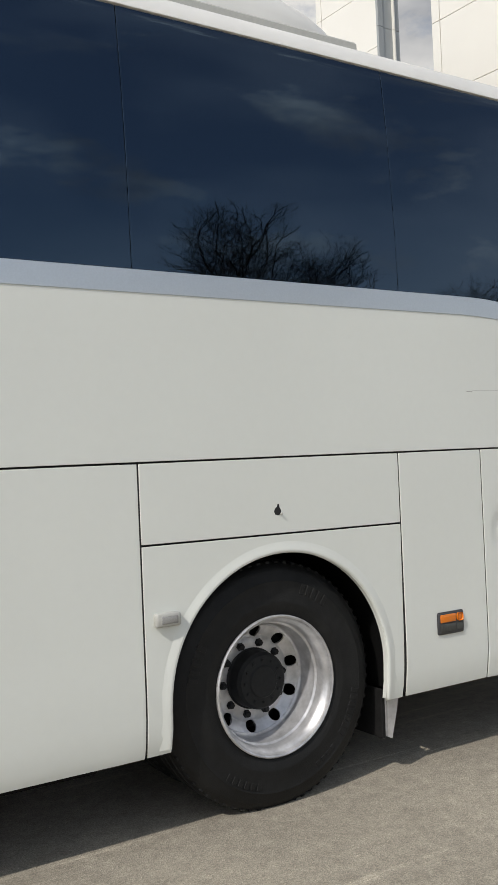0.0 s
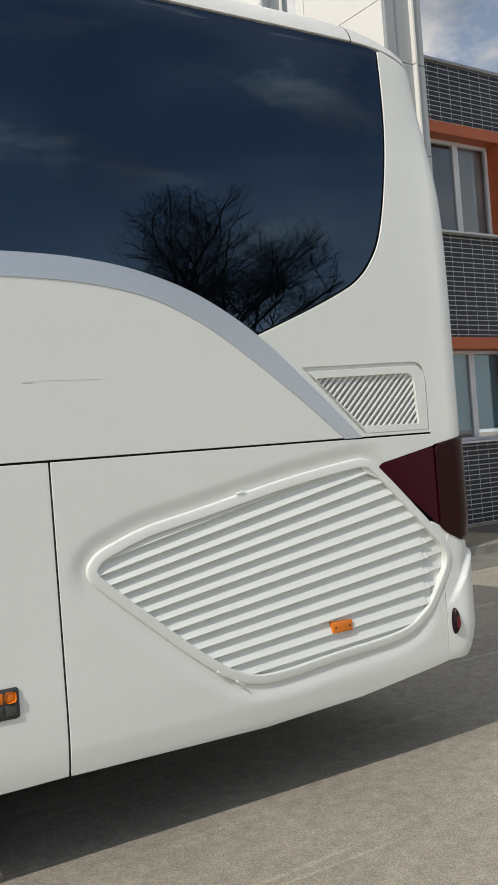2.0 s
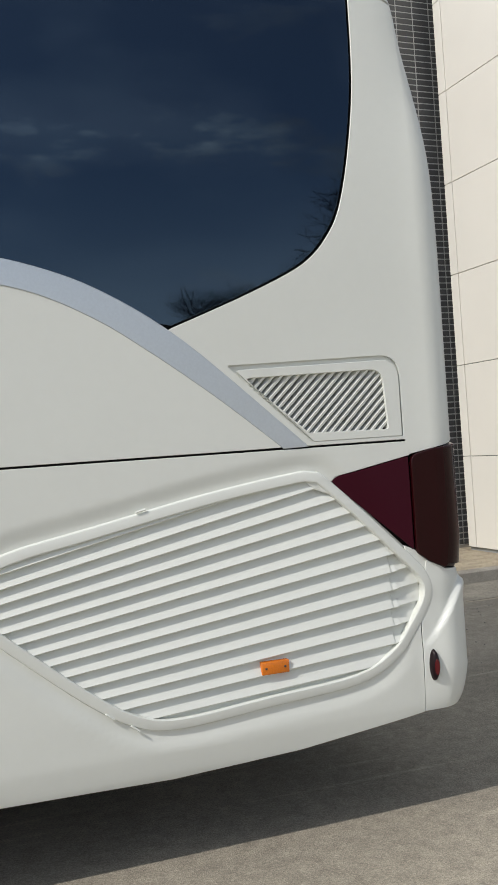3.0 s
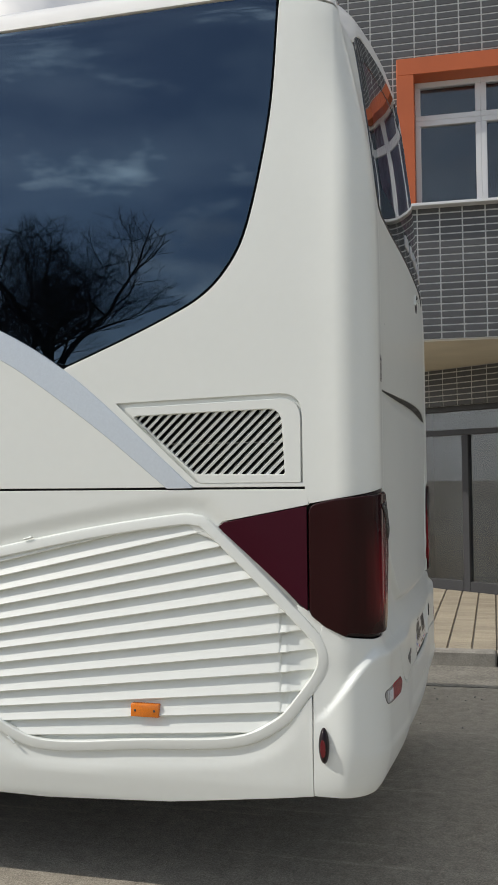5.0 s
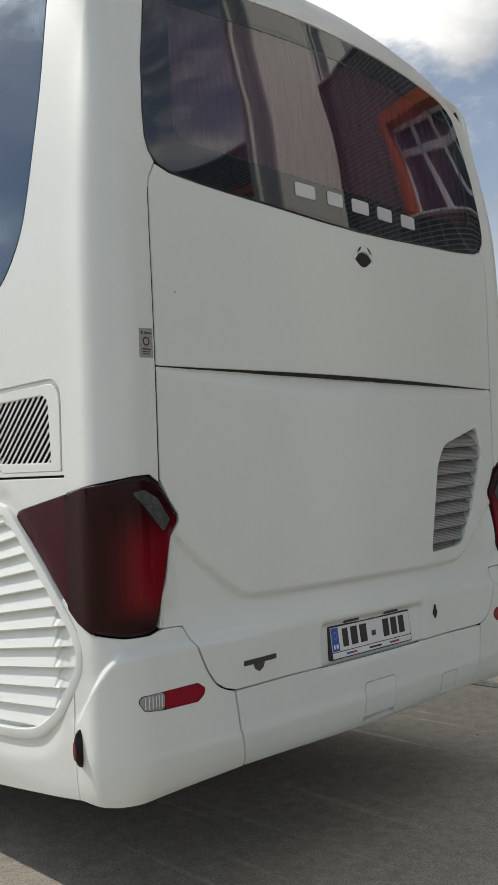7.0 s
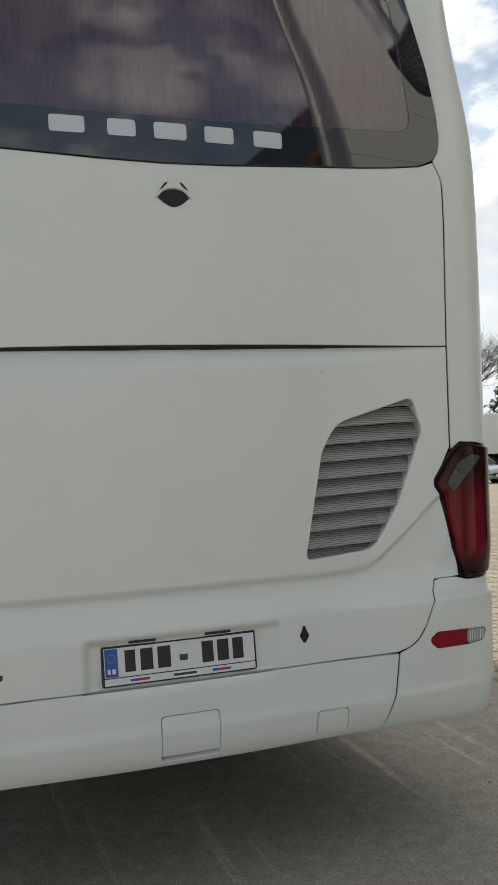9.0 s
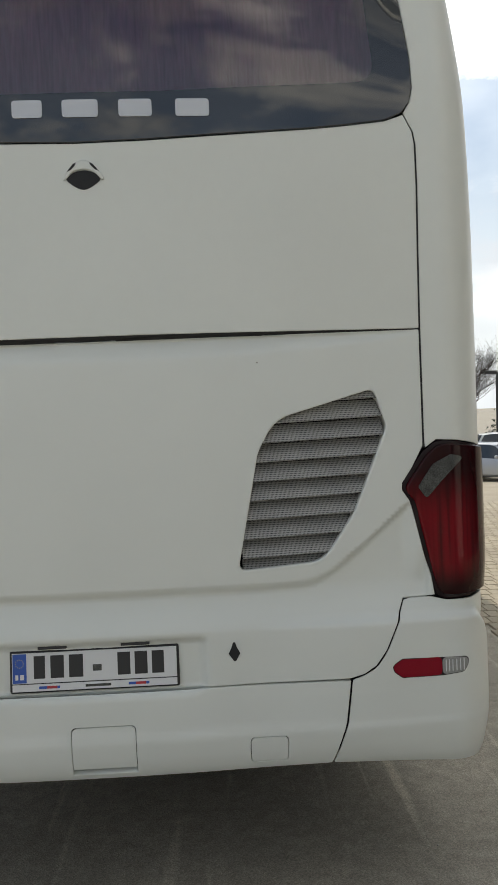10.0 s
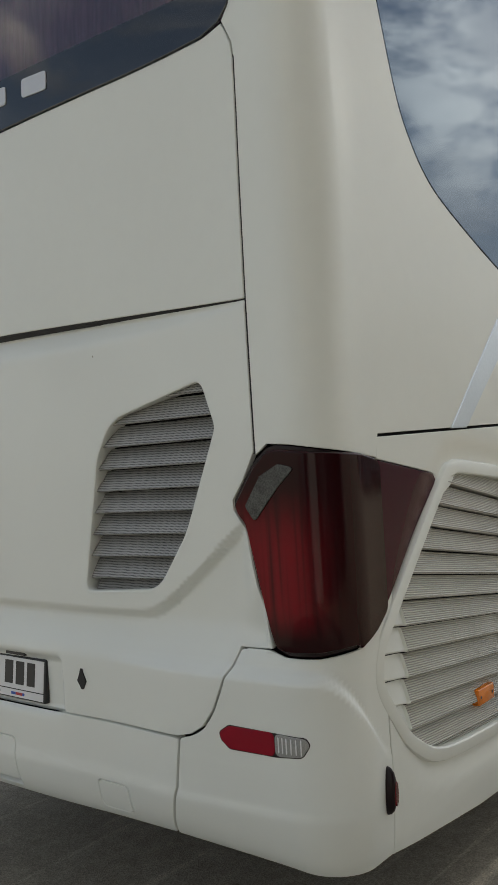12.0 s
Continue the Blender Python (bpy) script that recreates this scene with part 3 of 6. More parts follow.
def panel(name, loop, material, parent, holes=(), off=0.0, depth=0.007, grid=(0.08, 0.08), lip=0.0022, label="", place=None, facing=None):
    """A sheet-metal panel, pane or lens on the skin: a smooth front with a small rounded lip turned in along its border."""
    place = place or (lambda a, z, d: skin(a, z, d))
    facing = facing or skin_normal
    pts, faces, border = fill([loop, *holes], grid)
    verts = [place(a, z, off) for a, z in pts]
    norms = [facing(a, z) for a, z in pts]
    outs = {}
    for i, j in border:
        d = Vector(pts[j]) - Vector(pts[i])
        if d.length < 1e-9:
            continue
        o = Vector((d.y, -d.x)).normalized()
        for k in (i, j):
            outs[k] = outs.get(k, Vector((0, 0))) + o
    ring1, ring2 = {}, {}
    allv, alln, allf = list(verts), list(norms), [list(f) for f in faces]
    for k, o in outs.items():
        o = o.normalized() if o.length > 1e-6 else Vector((0, 0))
        n = norms[k]
        e = 0.004
        t = (place(pts[k][0] + o.x * e, pts[k][1] + o.y * e, off) - verts[k]).normalized() if o.length else n
        ring1[k] = len(allv)
        allv.append(verts[k] + t * lip - n * lip)
        alln.append((n * 0.3 + t).normalized())
        ring2[k] = len(allv)
        allv.append(verts[k] + t * lip - n * depth)
        alln.append(t)
    for i, j in border:
        if i in ring1 and j in ring1:
            allf.append([j, i, ring1[i], ring1[j]])
            allf.append([ring1[j], ring1[i], ring2[i], ring2[j]])
    return mesh_object(name, allv, allf, alln, material, parent, label)


def sweep(name, path, profile, material, parent, closed=True, label="", off=0.0, place=None, crisp=50):
    """A moulding: a profile of (across, out) carried along a line of (a, z) on the skin."""
    place = place or (lambda a, z, d: skin(a, z, d))
    k = len(path)
    bm = bmesh.new()
    rings = []
    for i in range(k):
        p0 = Vector(path[i - 1] if closed or i else path[0])
        p1 = Vector(path[(i + 1) % k] if closed or i < k - 1 else path[-1])
        d = (p1 - p0).normalized()
        o = Vector((d.y, -d.x))
        rings.append([bm.verts.new(place(path[i][0] + o.x * s, path[i][1] + o.y * s, off + h)) for s, h in profile])
    for i in range(k if closed else k - 1):
        r, q = rings[i], rings[(i + 1) % k]
        for j in range(len(profile) - 1):
            bm.faces.new((r[j], r[j + 1], q[j + 1], q[j]))
    bmesh.ops.recalc_face_normals(bm, faces=bm.faces[:])
    return smooth_shade(part(name, bm, material, parent, label), crisp)


# ---- ground, kerb and paving ----
def edge_y(x):
    """Where the asphalt ends, on the building's side."""
    return 3.80 + 0.045 * (x - 1.0)


def fall(x):
    """The yard drops away beyond the coach's front."""
    return -1.30 * step(-11.0, -33.0, x) - 0.012 * max(0.0, min(-33.0 - x, 30.0))


FALL_X = [-900.0, -70.0, -60.0] + [-52.0 + 2.0 * i for i in range(22)]


def strips(name, xs, y_lo, y_hi, dz, material):
    """Ground cut into strips across, which follow the drop."""
    b = bmesh.new()
    rows = [(b.verts.new((x, y_lo(x), fall(x) + dz)), b.verts.new((x, y_hi(x), fall(x) + dz))) for x in xs]
    for p, q in zip(rows, rows[1:]):
        b.faces.new((p[0], q[0], q[1], p[1]))
    return link_mesh(name, b, material)


tagged(strips("ground", FALL_X + [900.0], lambda x: -900.0, lambda x: 900.0, 0.0, ASPHALT), "worn grey asphalt yard with pale scrapes, lit by the sun", "asphalt", kind="structure")


def slab(name, pts, z0, z1, material, label, category):
    b = bmesh.new()
    f = b.faces.new([b.verts.new((x, y, z1)) for x, y in pts])
    r = bmesh.ops.extrude_face_region(b, geom=[f])
    for v in r["geom"]:
        if isinstance(v, bmesh.types.BMVert):
            v.co.z = z0
    bmesh.ops.recalc_face_normals(b, faces=b.faces[:])
    return tagged(link_mesh(name, b, material), label, category, kind="structure")


slab("gutter", [(-1.6, edge_y(-1.6)), (40, edge_y(40)), (40, edge_y(40) + 0.75), (-1.6, edge_y(-1.6) + 0.75)], -0.05, 0.006, GUTTER, "gritty sunlit concrete strip beside the asphalt", "concrete strip")
pavement = slab("pavement", [(-1.6, edge_y(-1.6) + 0.89), (40, edge_y(40) + 0.89), (40, 30), (-1.6, 30)], -0.05, 0.105, JOINT, "pale beige paved walkway in front of the tiled building", "pavement")
yard = tagged(strips("parking_area", [-60.0] + FALL_X[3:] + [-8.0, -6.0, -4.0, -1.62], edge_y, lambda x: 60.0, 0.004, JOINT), "sunlit beige block-paved parking area", "parking area", kind="structure")

# kerb stones
kerb = tagged(new("kerb"), "row of worn concrete kerb stones along the walkway", "kerb", kind="structure")
for i in range(14):
    x0 = -1.6 + i * 1.0
    y0 = edge_y(x0) + 0.75
    b = bmesh.new()
    box(b, (0.004, 0, -0.1), (0.996, 0.14, 0.12 + 0.004 * ((i * 7) % 3)), 0.015, pose(x0, y0, 0, 0, 0, math.degrees(math.atan(0.045))))
    part("kerb_stone", b, KERB, kerb)


# ---- the coach ----
bus = tagged(new("bus"), "white touring coach with tinted windows and louvred engine grilles", "bus")
L_FRONT = -11.9

# dark inner shell behind all joints
b = bmesh.new()
alist = [ax(L_FRONT) + i * 0.5 for i in range(22)]
alist = sorted([a for a in alist if a < -0.2] + [ax(-3.88), ax(-2.70)]) + [-0.2 + i * 0.03 for i in range(int((2 * A_MID + 0.4) / 0.03) + 1)]
alist += [2 * A_MID - a for a in reversed([q for q in alist if q < -0.2])]
zlist = [0.37, 0.42, 0.5, 0.7, 1.0, 1.14, 1.4, 1.8, 2.2, 2.6, 2.9, 3.1, 3.22, 3.30, 3.35]
grid_v = [[b.verts.new(skin(a, max(z, 0.47 * step(-0.5, -0.25, min(a, 2 * A_MID - a))), -0.05 - (0.03 if z < 0.5 else 0.0))) for z in zlist] for a in alist]
for i in range(len(alist) - 1):
    for j in range(len(zlist) - 1):
        am, zm = 0.5 * (alist[i] + alist[i + 1]), 0.5 * (zlist[j] + zlist[j + 1])
        back_window = ay(0.24) < am < ay(2.30) and 2.45 < zm < 3.30
        arch = ax(-3.88) < min(am, 2 * A_MID - am) < ax(-2.70) and zm < 1.14
        vent = ay(1.68) < am < ay(2.24) and 1.0 < zm < 1.8
        grille = ax(-2.0) < am < ax(-0.16) and 0.5 < zm < 1.4
        if not (back_window or arch or vent):
            b.faces.new((grid_v[i][j], grid_v[i + 1][j], grid_v[i + 1][j + 1], grid_v[i][j + 1]))
part("inner_shell", b, BLACK, bus)

b = bmesh.new()
box(b, (L_FRONT + 0.3, 0.12, 0.30), (-4.1, 2.42, 0.40), 0.02)
box(b, (-2.62, 0.10, 0.33), (-0.75, 2.44, 0.44), 0.02)
box(b, (-4.1, 0.55, 0.34), (-2.6, 1.99, 1.30), 0.03)
box(b, (L_FRONT + 0.02, 0.05, 0.36), (L_FRONT + 0.06, 2.49, 3.35), 0.0)
part("underbody", b, UNDER, bus)

STRIP_LOW = [(-2.40, 2.150), (-2.09, 2.148), (-1.84, 2.128), (-1.62, 2.080), (-1.42, 1.990), (-1.25, 1.882), (-1.0, 1.700), (-0.745, 1.492)]
STRIP_TOP = [(-2.40, 2.236), (-2.08, 2.234), (-1.88, 2.220), (-1.69, 2.188), (-1.49, 2.126), (-1.32, 2.043), (-1.155, 1.936), (-0.98, 1.792), (-0.650, 1.492)]
low = [(L_FRONT, 2.150), *curve(STRIP_LOW, 5)]
top = [(L_FRONT, 2.236), *curve(STRIP_TOP, 5)]
corner_i = min(range(len(top)), key=lambda i: abs(top[i][0] + 1.155))
GLASS_EDGE = [(-1.155, 1.940), (-0.99, 2.005), (-0.86, 2.058), (-0.70, 2.130), (-0.60, 2.188), (-0.52, 2.268), (-0.45, 2.390), (-0.39, 2.620), (-0.345, 2.900), (-0.322, 3.292)]
edge = curve(GLASS_EDGE, 5)
Z_TOP, Z_MID = 3.305, 1.489
ARCH_X, ARCH_Z, ARCH_R = -3.295, 0.535, 0.552
TAIL_SIDE = [(-0.552, 1.352), (-0.535, 1.366), (-0.40, 1.391), (-0.233, 1.423), (-0.233, 1.066), (-0.54, 1.338)]


def to_a(pts):
    return [(ax(x), z) for x, z in pts]


def both(loop, far):
    return mirrored(loop) if far else loop


G = 0.0062  # half a joint

for far in (False, True):
    def put(name, loop, material, holes=(), **kw):
        return panel(name, both(loop, far), material, bus, holes=[both(h, far) for h in holes], **kw)

    # upper side panel under the belt strip
    loop = [(ax(L_FRONT), Z_MID + G), (ax(-0.752), Z_MID + G)] + [(ax(x) - 0.001, z - 0.001) for x, z in reversed(low)][1:]
    put("side_panel", loop, PAINT, grid=(0.12, 0.12), label="white painted upper side panel")
    # belt strip
    loop = to_a(low) + [(ax(x), z) for x, z in reversed(top)]
    put("belt_strip", loop, SILVER, off=0.004, grid=(0.1, 0.1), lip=0.003, label="silver-blue metallic belt strip")
    # window panes
    joints = [L_FRONT, -9.42, -8.05, -6.68, -5.31, -3.945, -2.575, None]
    for p in range(len(joints) - 1):
        x0, x1 = joints[p], joints[p + 1]
        if x1 is not None:
            loop = [(ax(x0) + 0.003, 2.242), (ax(x1) - 0.003, 2.242), (ax(x1) - 0.003, Z_TOP - 0.008), (ax(x0) + 0.003, Z_TOP - 0.008)]
        else:
            loop = [(ax(x0) + 0.003, 2.242)] + [(ax(x), z + 0.006) for x, z in top[1:corner_i] if x > x0 + 0.02] + [(ax(x) - 0.012, z + 0.008) for x, z in edge[1:-1]] + [(ax(-0.336), Z_TOP - 0.008), (ax(x0) + 0.003, Z_TOP - 0.008)]
        put("window_pane", loop, GLASS, off=-0.004, grid=(0.25, 0.25) if x1 is not None else (0.06, 0.06), label="dark tinted side window pane")
    # rear quarter panel, round the corner to the lids
    q_loop = [(ax(-0.236), Z_MID + G), (ax(-0.222), 1.436), (ax(-0.13), 1.452), (ay(0.10), 1.484), (ay(0.165), 1.488), (ay(0.1985), 1.462), (ay(0.1985), 1.85), (ay(0.1955), 2.10), (ay(0.192), 2.30), (ay(0.1925), 2.43), (ay(0.199), 2.472), (ay(0.220), 2.514)]
    q_loop += [(ay(0.229), 2.531), (ay(0.207), 2.566), (ay(0.196), 2.612), (ay(0.198), 2.71), (ay(0.219), 2.89), (ay(0.243), 3.004), (ay(0.268), 3.130), (ay(0.273), 3.165)]
    q_loop += [(ay(0.14), 3.222), (ax(-0.13), 3.262), (ax(-0.20), 3.285), (ax(-0.30), Z_TOP - 0.004)]
    q_loop += [(ax(x) + 0.001, z) for x, z in reversed(edge)] + [(ax(x) + 0.002, z) for x, z in top[corner_i + 1:-1]] + [(ax(-0.645), Z_MID + G)]
    holes = []
    UP_QUAD = [(-0.950, 1.806), (-0.242, 1.826), (-0.242, 1.506), (-0.632, 1.506)]
    UP_OUTER = rounded(UP_QUAD, [0.006, 0.085, 0.004, 0.006])
    if not far:
        holes = [to_a(UP_OUTER)]
    put("rear_quarter_panel", q_loop, PAINT, holes=holes, grid=(0.035, 0.06), label="white rear quarter panel curving round the corner")
    # black seals in the upright joints
    put("joint_seal", [(ay(0.1975), 1.462), (ay(0.2105), 1.462), (ay(0.2105), 1.85), (ay(0.2075), 2.10), (ay(0.204), 2.30), (ay(0.2045), 2.44), (ay(0.1925), 2.44), (ay(0.192), 2.30), (ay(0.1945), 2.10), (ay(0.1975), 1.85)], BLACK, off=-0.005, grid=(0.1, 0.1), depth=0.012, lip=0.0004)
    for xj, z0, z1 in ((-3.957, 0.37, 1.478), (-2.628, 0.38, 1.478), (-2.088, 0.38, 1.478)):
        put("joint_seal", [(ax(xj) - 0.006, z0), (ax(xj) + 0.006, z0), (ax(xj) + 0.006, z1), (ax(xj) - 0.006, z1)], BLACK, off=-0.005, grid=(0.1, 0.1), depth=0.012, lip=0.0004)
    # lower panels
    zb = 0.362
    d1 = [(ax(L_FRONT), zb - 0.01), (ax(-3.957) - G, zb - 0.01), (ax(-3.957) - G, Z_MID - G), (ax(L_FRONT), Z_MID - G)]
    put("luggage_door", d1, PAINT, grid=(0.3, 0.1), label="white luggage compartment door")
    d2 = [(ax(-3.957) + G, 1.169 + G), (ax(-2.628) - G, 1.162 + G), (ax(-2.628) - G, Z_MID - G), (ax(-3.957) + G, Z_MID - G)]
    put("wheel_arch_flap", d2, PAINT, grid=(0.2, 0.1), label="white service flap above the wheel")
    arc = [(ARCH_X + ARCH_R * math.cos(t), ARCH_Z + ARCH_R * math.sin(t)) for t in [math.pi * (1 - i / 40) for i in range(41)]]
    d3 = [(ax(-3.957) + G, zb - 0.008), (ax(-3.85), zb - 0.006)] + to_a(arc) + [(ax(-2.742), zb), (ax(-2.640) - G, zb), (ax(-2.628) - G, 1.162 - G), (ax(-3.957) + G, 1.169 - G)]
    put("wheel_arch_panel", d3, PAINT, grid=(0.07, 0.07), label="white wheel arch panel")
    d4 = [(ax(-2.628) + G, zb), (ax(-2.088) - G, zb), (ax(-2.088) - G, Z_MID - G), (ax(-2.628) + G, Z_MID - G)]
    put("service_door", d4, PAINT, grid=(0.2, 0.1), label="white service door behind the wheel")
    gi = to_a(BIG_OUTER)
    d5 = [(ax(-2.088) + G, zb - 0.002), (ax(-1.24), 0.342), (ax(-0.75), 0.366), (ax(-0.221) - 0.002, 0.425), (ax(-0.221) - 0.002, 0.77)]
    ring = curve(gi, 4, closed=True)
    k0, k1 = 12 * 4, 8 * 4
    d5 += ring[k0:] + ring[:k1 + 1]
    d5 += [(ax(-0.540), 1.372), (ax(-0.40), 1.399), (ax(-0.226), 1.432), (ax(-0.232), Z_MID - G), (ax(-2.088) + G, Z_MID - G)]
    put("rear_side_panel", d5, PAINT, grid=(0.022, 0.022), label="white lower rear side panel")
    # corner of the bumper
    c = [(ax(-0.221) + 0.003, 0.427), (ax(-0.13), 0.426), (ay(0.14), 0.432), (ay(0.300), 0.444), (ay(0.535) - G, 0.458), (ay(0.490) - G, 0.60), (ay(0.472) - G, 0.730)]
    c += curve([(ay(0.472) - G, 0.732), (ay(0.425), 0.745), (ay(0.384), 0.770), (ay(0.349), 0.818), (ay(0.321), 0.878), (ay(0.298), 0.935), (ay(0.284), 0.970)], 4)[1:]
    c += [(ay(0.262), 0.976), (ay(0.212), 0.977), (ay(0.180), 0.972), (ay(0.15), 0.964), (ay(0.06), 0.962), (ax(-0.10), 0.974), (ax(-0.178), 1.020), (ax(-0.186), 0.99), (ax(-0.184), 0.94), (ax(-0.182), 0.86), (ax(-0.214), 0.80)]
    put("bumper_corner", c, BUMPER_PAINT, grid=(0.011, 0.011), label="white bumper corner")
    # tail lights
    put("tail_light_side", to_a(TAIL_SIDE), LAMP_SIDE, off=0.002, grid=(0.06, 0.06), label="dark maroon side reflector of the tail light")
    t2 = [(ax(-0.218), 1.424), (ax(-0.218), 1.054), (ax(-0.165), 1.014), (ax(-0.10), 0.984), (ay(0.06), 0.972), (ay(0.145), 0.972), (ay(0.168), 0.982), (ay(0.182), 1.02), (ay(0.210), 1.13), (ay(0.232), 1.23), (ay(0.248), 1.298), (ay(0.270), 1.330), (ay(0.272), 1.345), (ay(0.240), 1.392), (ay(0.205), 1.440), (ay(0.168), 1.472), (ay(0.138), 1.480), (ay(0.09), 1.474), (ax(-0.13), 1.444)]
    t2 = rounded(t2, 0.03, 3)
    t3 = []
    for a, z in t2:   # the lens stops short of the black surround
        to = Vector((ay(0.06) - a, 1.22 - z)).normalized() * (0.013 if a > ax(-0.10) else 0.0)
        t3.append((a + to.x, z + to.y))
    put("tail_light", t3, LAMP_RED, off=0.012, grid=(0.03, 0.04), lip=0.006, depth=0.03, label="dark red tail light lens")
    put("tail_light_border", [(a + 0.004 * (a > ay(0.15)), z) for a, z in t2], LAMP_SMOKE, off=-0.004, grid=(0.03, 0.04), lip=0.006, depth=0.03, label="smoked black lamp surround")

# engine lids on the back
def back(pts):
    return [(ay(y), z) for y, z in pts]


def sym(pts):
    """Completes half an outline, from the near side to the middle, with its mirror image."""
    return pts + [(WIDTH - y, z) for y, z in reversed(pts) if abs(y - WIDTH / 2) > 1e-6]


VENT = rounded([(2.180, 1.660), (2.220, 1.535), (2.105, 1.262), (1.998, 1.110), (1.721, 1.092), (1.798, 1.470), (1.856, 1.572)], [0.03, 0.05, 0.3, 0.10, 0.025, 0.13, 0.13])
lid_low = sym([(1.27, 1.8335), (0.70, 1.8355), (0.2095, 1.8390), (0.2095, 1.468), (0.246, 1.400), (0.281, 1.350), (0.281, 1.325), (0.256, 1.288), (0.220, 1.130), (0.192, 1.020), (0.186, 0.984), (0.289, 0.981), (0.307, 0.937), (0.330, 0.882), (0.357, 0.823), (0.391, 0.777), (0.430, 0.753), (0.478, 0.741), (1.0, 0.738)])
HATCH_BIG = rounded([(1.175, 0.470), (1.382, 0.470), (1.382, 0.631), (1.175, 0.631)], [0.0, 0.0, 0.02, 0.02])
HATCH_SMALL = rounded([(1.737, 0.478), (1.862, 0.478), (1.862, 0.568), (1.737, 0.568)], 0.018)
lid = panel("engine_lid", back(lid_low), BUMPER_PAINT, bus, holes=[back(VENT)], grid=(0.0135, 0.011), depth=0.02, label="white engine lid with a stepped lower edge")
lid_up = sym([(1.27, 1.8550), (1.05, 1.8546), (0.85, 1.8535), (0.65, 1.8517), (0.40, 1.8493), (0.2095, 1.8475), (0.2065, 2.10), (0.203, 2.30), (0.2035, 2.43), (0.2085, 2.470), (0.2345, 2.523), (0.262, 2.513), (0.292, 2.503), (0.42, 2.489), (0.544, 2.479), (0.824, 2.464), (1.05, 2.452), (1.27, 2.447)])
panel("upper_lid", back(lid_up), PAINT, bus, grid=(0.06, 0.05), depth=0.02, lip=0.003, label="white rear lid below the window")
seal = sym([(1.27, 1.8350), (0.70, 1.8370), (0.2135, 1.8402), (0.2135, 1.8455), (0.65, 1.8500), (0.85, 1.8520), (1.27, 1.8537)])
panel("lid_seal", back(seal), BLACK, bus, off=-0.0045, grid=(0.06, 0.05), depth=0.02, lip=0.0004, label="black rubber seal between the lids")
bump = [(0.540, 0.458), (1.0, 0.452), (1.54, 0.452), (2.000, 0.458), (2.045, 0.60), (2.063, 0.7295), (0.477, 0.7295), (0.495, 0.60)]
panel("rear_bumper", back(bump), BUMPER_PAINT, bus, holes=[back(HATCH_BIG), back(HATCH_SMALL)], grid=(0.05, 0.02), depth=0.03, label="white bumper below the engine lid")
for h in (HATCH_BIG, HATCH_SMALL):
    cy, cz = sum(p[0] for p in h) / len(h), sum(p[1] for p in h) / len(h)
    panel("bumper_hatch", back([(cy + (y - cy) * (1 - 0.0052 / (max(p[0] for p in h) - cy)), cz + (z - cz) * (1 - 0.0052 / (max(p[1] for p in h) - cz))) for y, z in h]), BUMPER_PAINT, bus, grid=(0.05, 0.02), lip=0.001)

# back window with its curtain
WIN_HALF = [(1.27, 2.455), (1.05, 2.461), (0.824, 2.473), (0.544, 2.487), (0.42, 2.497), (0.295, 2.511), (0.240, 2.533), (0.213, 2.566), (0.203, 2.612), (0.205, 2.71), (0.226, 2.89), (0.250, 3.004), (0.280, 3.150), (0.302, 3.200), (0.345, 3.234), (0.40, 3.252), (0.754, 3.275), (1.27, 3.282)]
win = sym(WIN_HALF)
panel("rear_window", back(win), REAR_GLASS, bus, grid=(0.05, 0.05), off=0.002, lip=0.003, label="curved tinted rear window")
inner = rounded(sym([(1.0, 2.605), (0.315, 2.63), (0.36, 3.15), (1.0, 3.175)]), [0, 0.07, 0.05, 0, 0, 0.05, 0.07, 0])
panel("window_border", back(win), FRIT, bus, holes=[back(inner)], off=0.0042, grid=(0.05, 0.05), lip=0.003, depth=0.006, label="blue-black printed glass border")
b = bmesh.new()
n_c = 260
cols = [[b.verts.new(skin(ay(0.25 + 2.04 * i / n_c), z, -0.10 + 0.012 * math.sin(i * 0.83) + 0.006 * math.sin(i * 0.31))) for z in (2.45, 2.7, 2.9, 3.1, 3.27)] for i in range(n_c + 1)]
for i in range(n_c):
    for j in range(4):
        b.faces.new((cols[i][j], cols[i + 1][j], cols[i + 1][j + 1], cols[i][j + 1]))
smooth_shade(part("curtain", b, CURTAIN, bus, "mauve curtain behind the rear window"), 80)

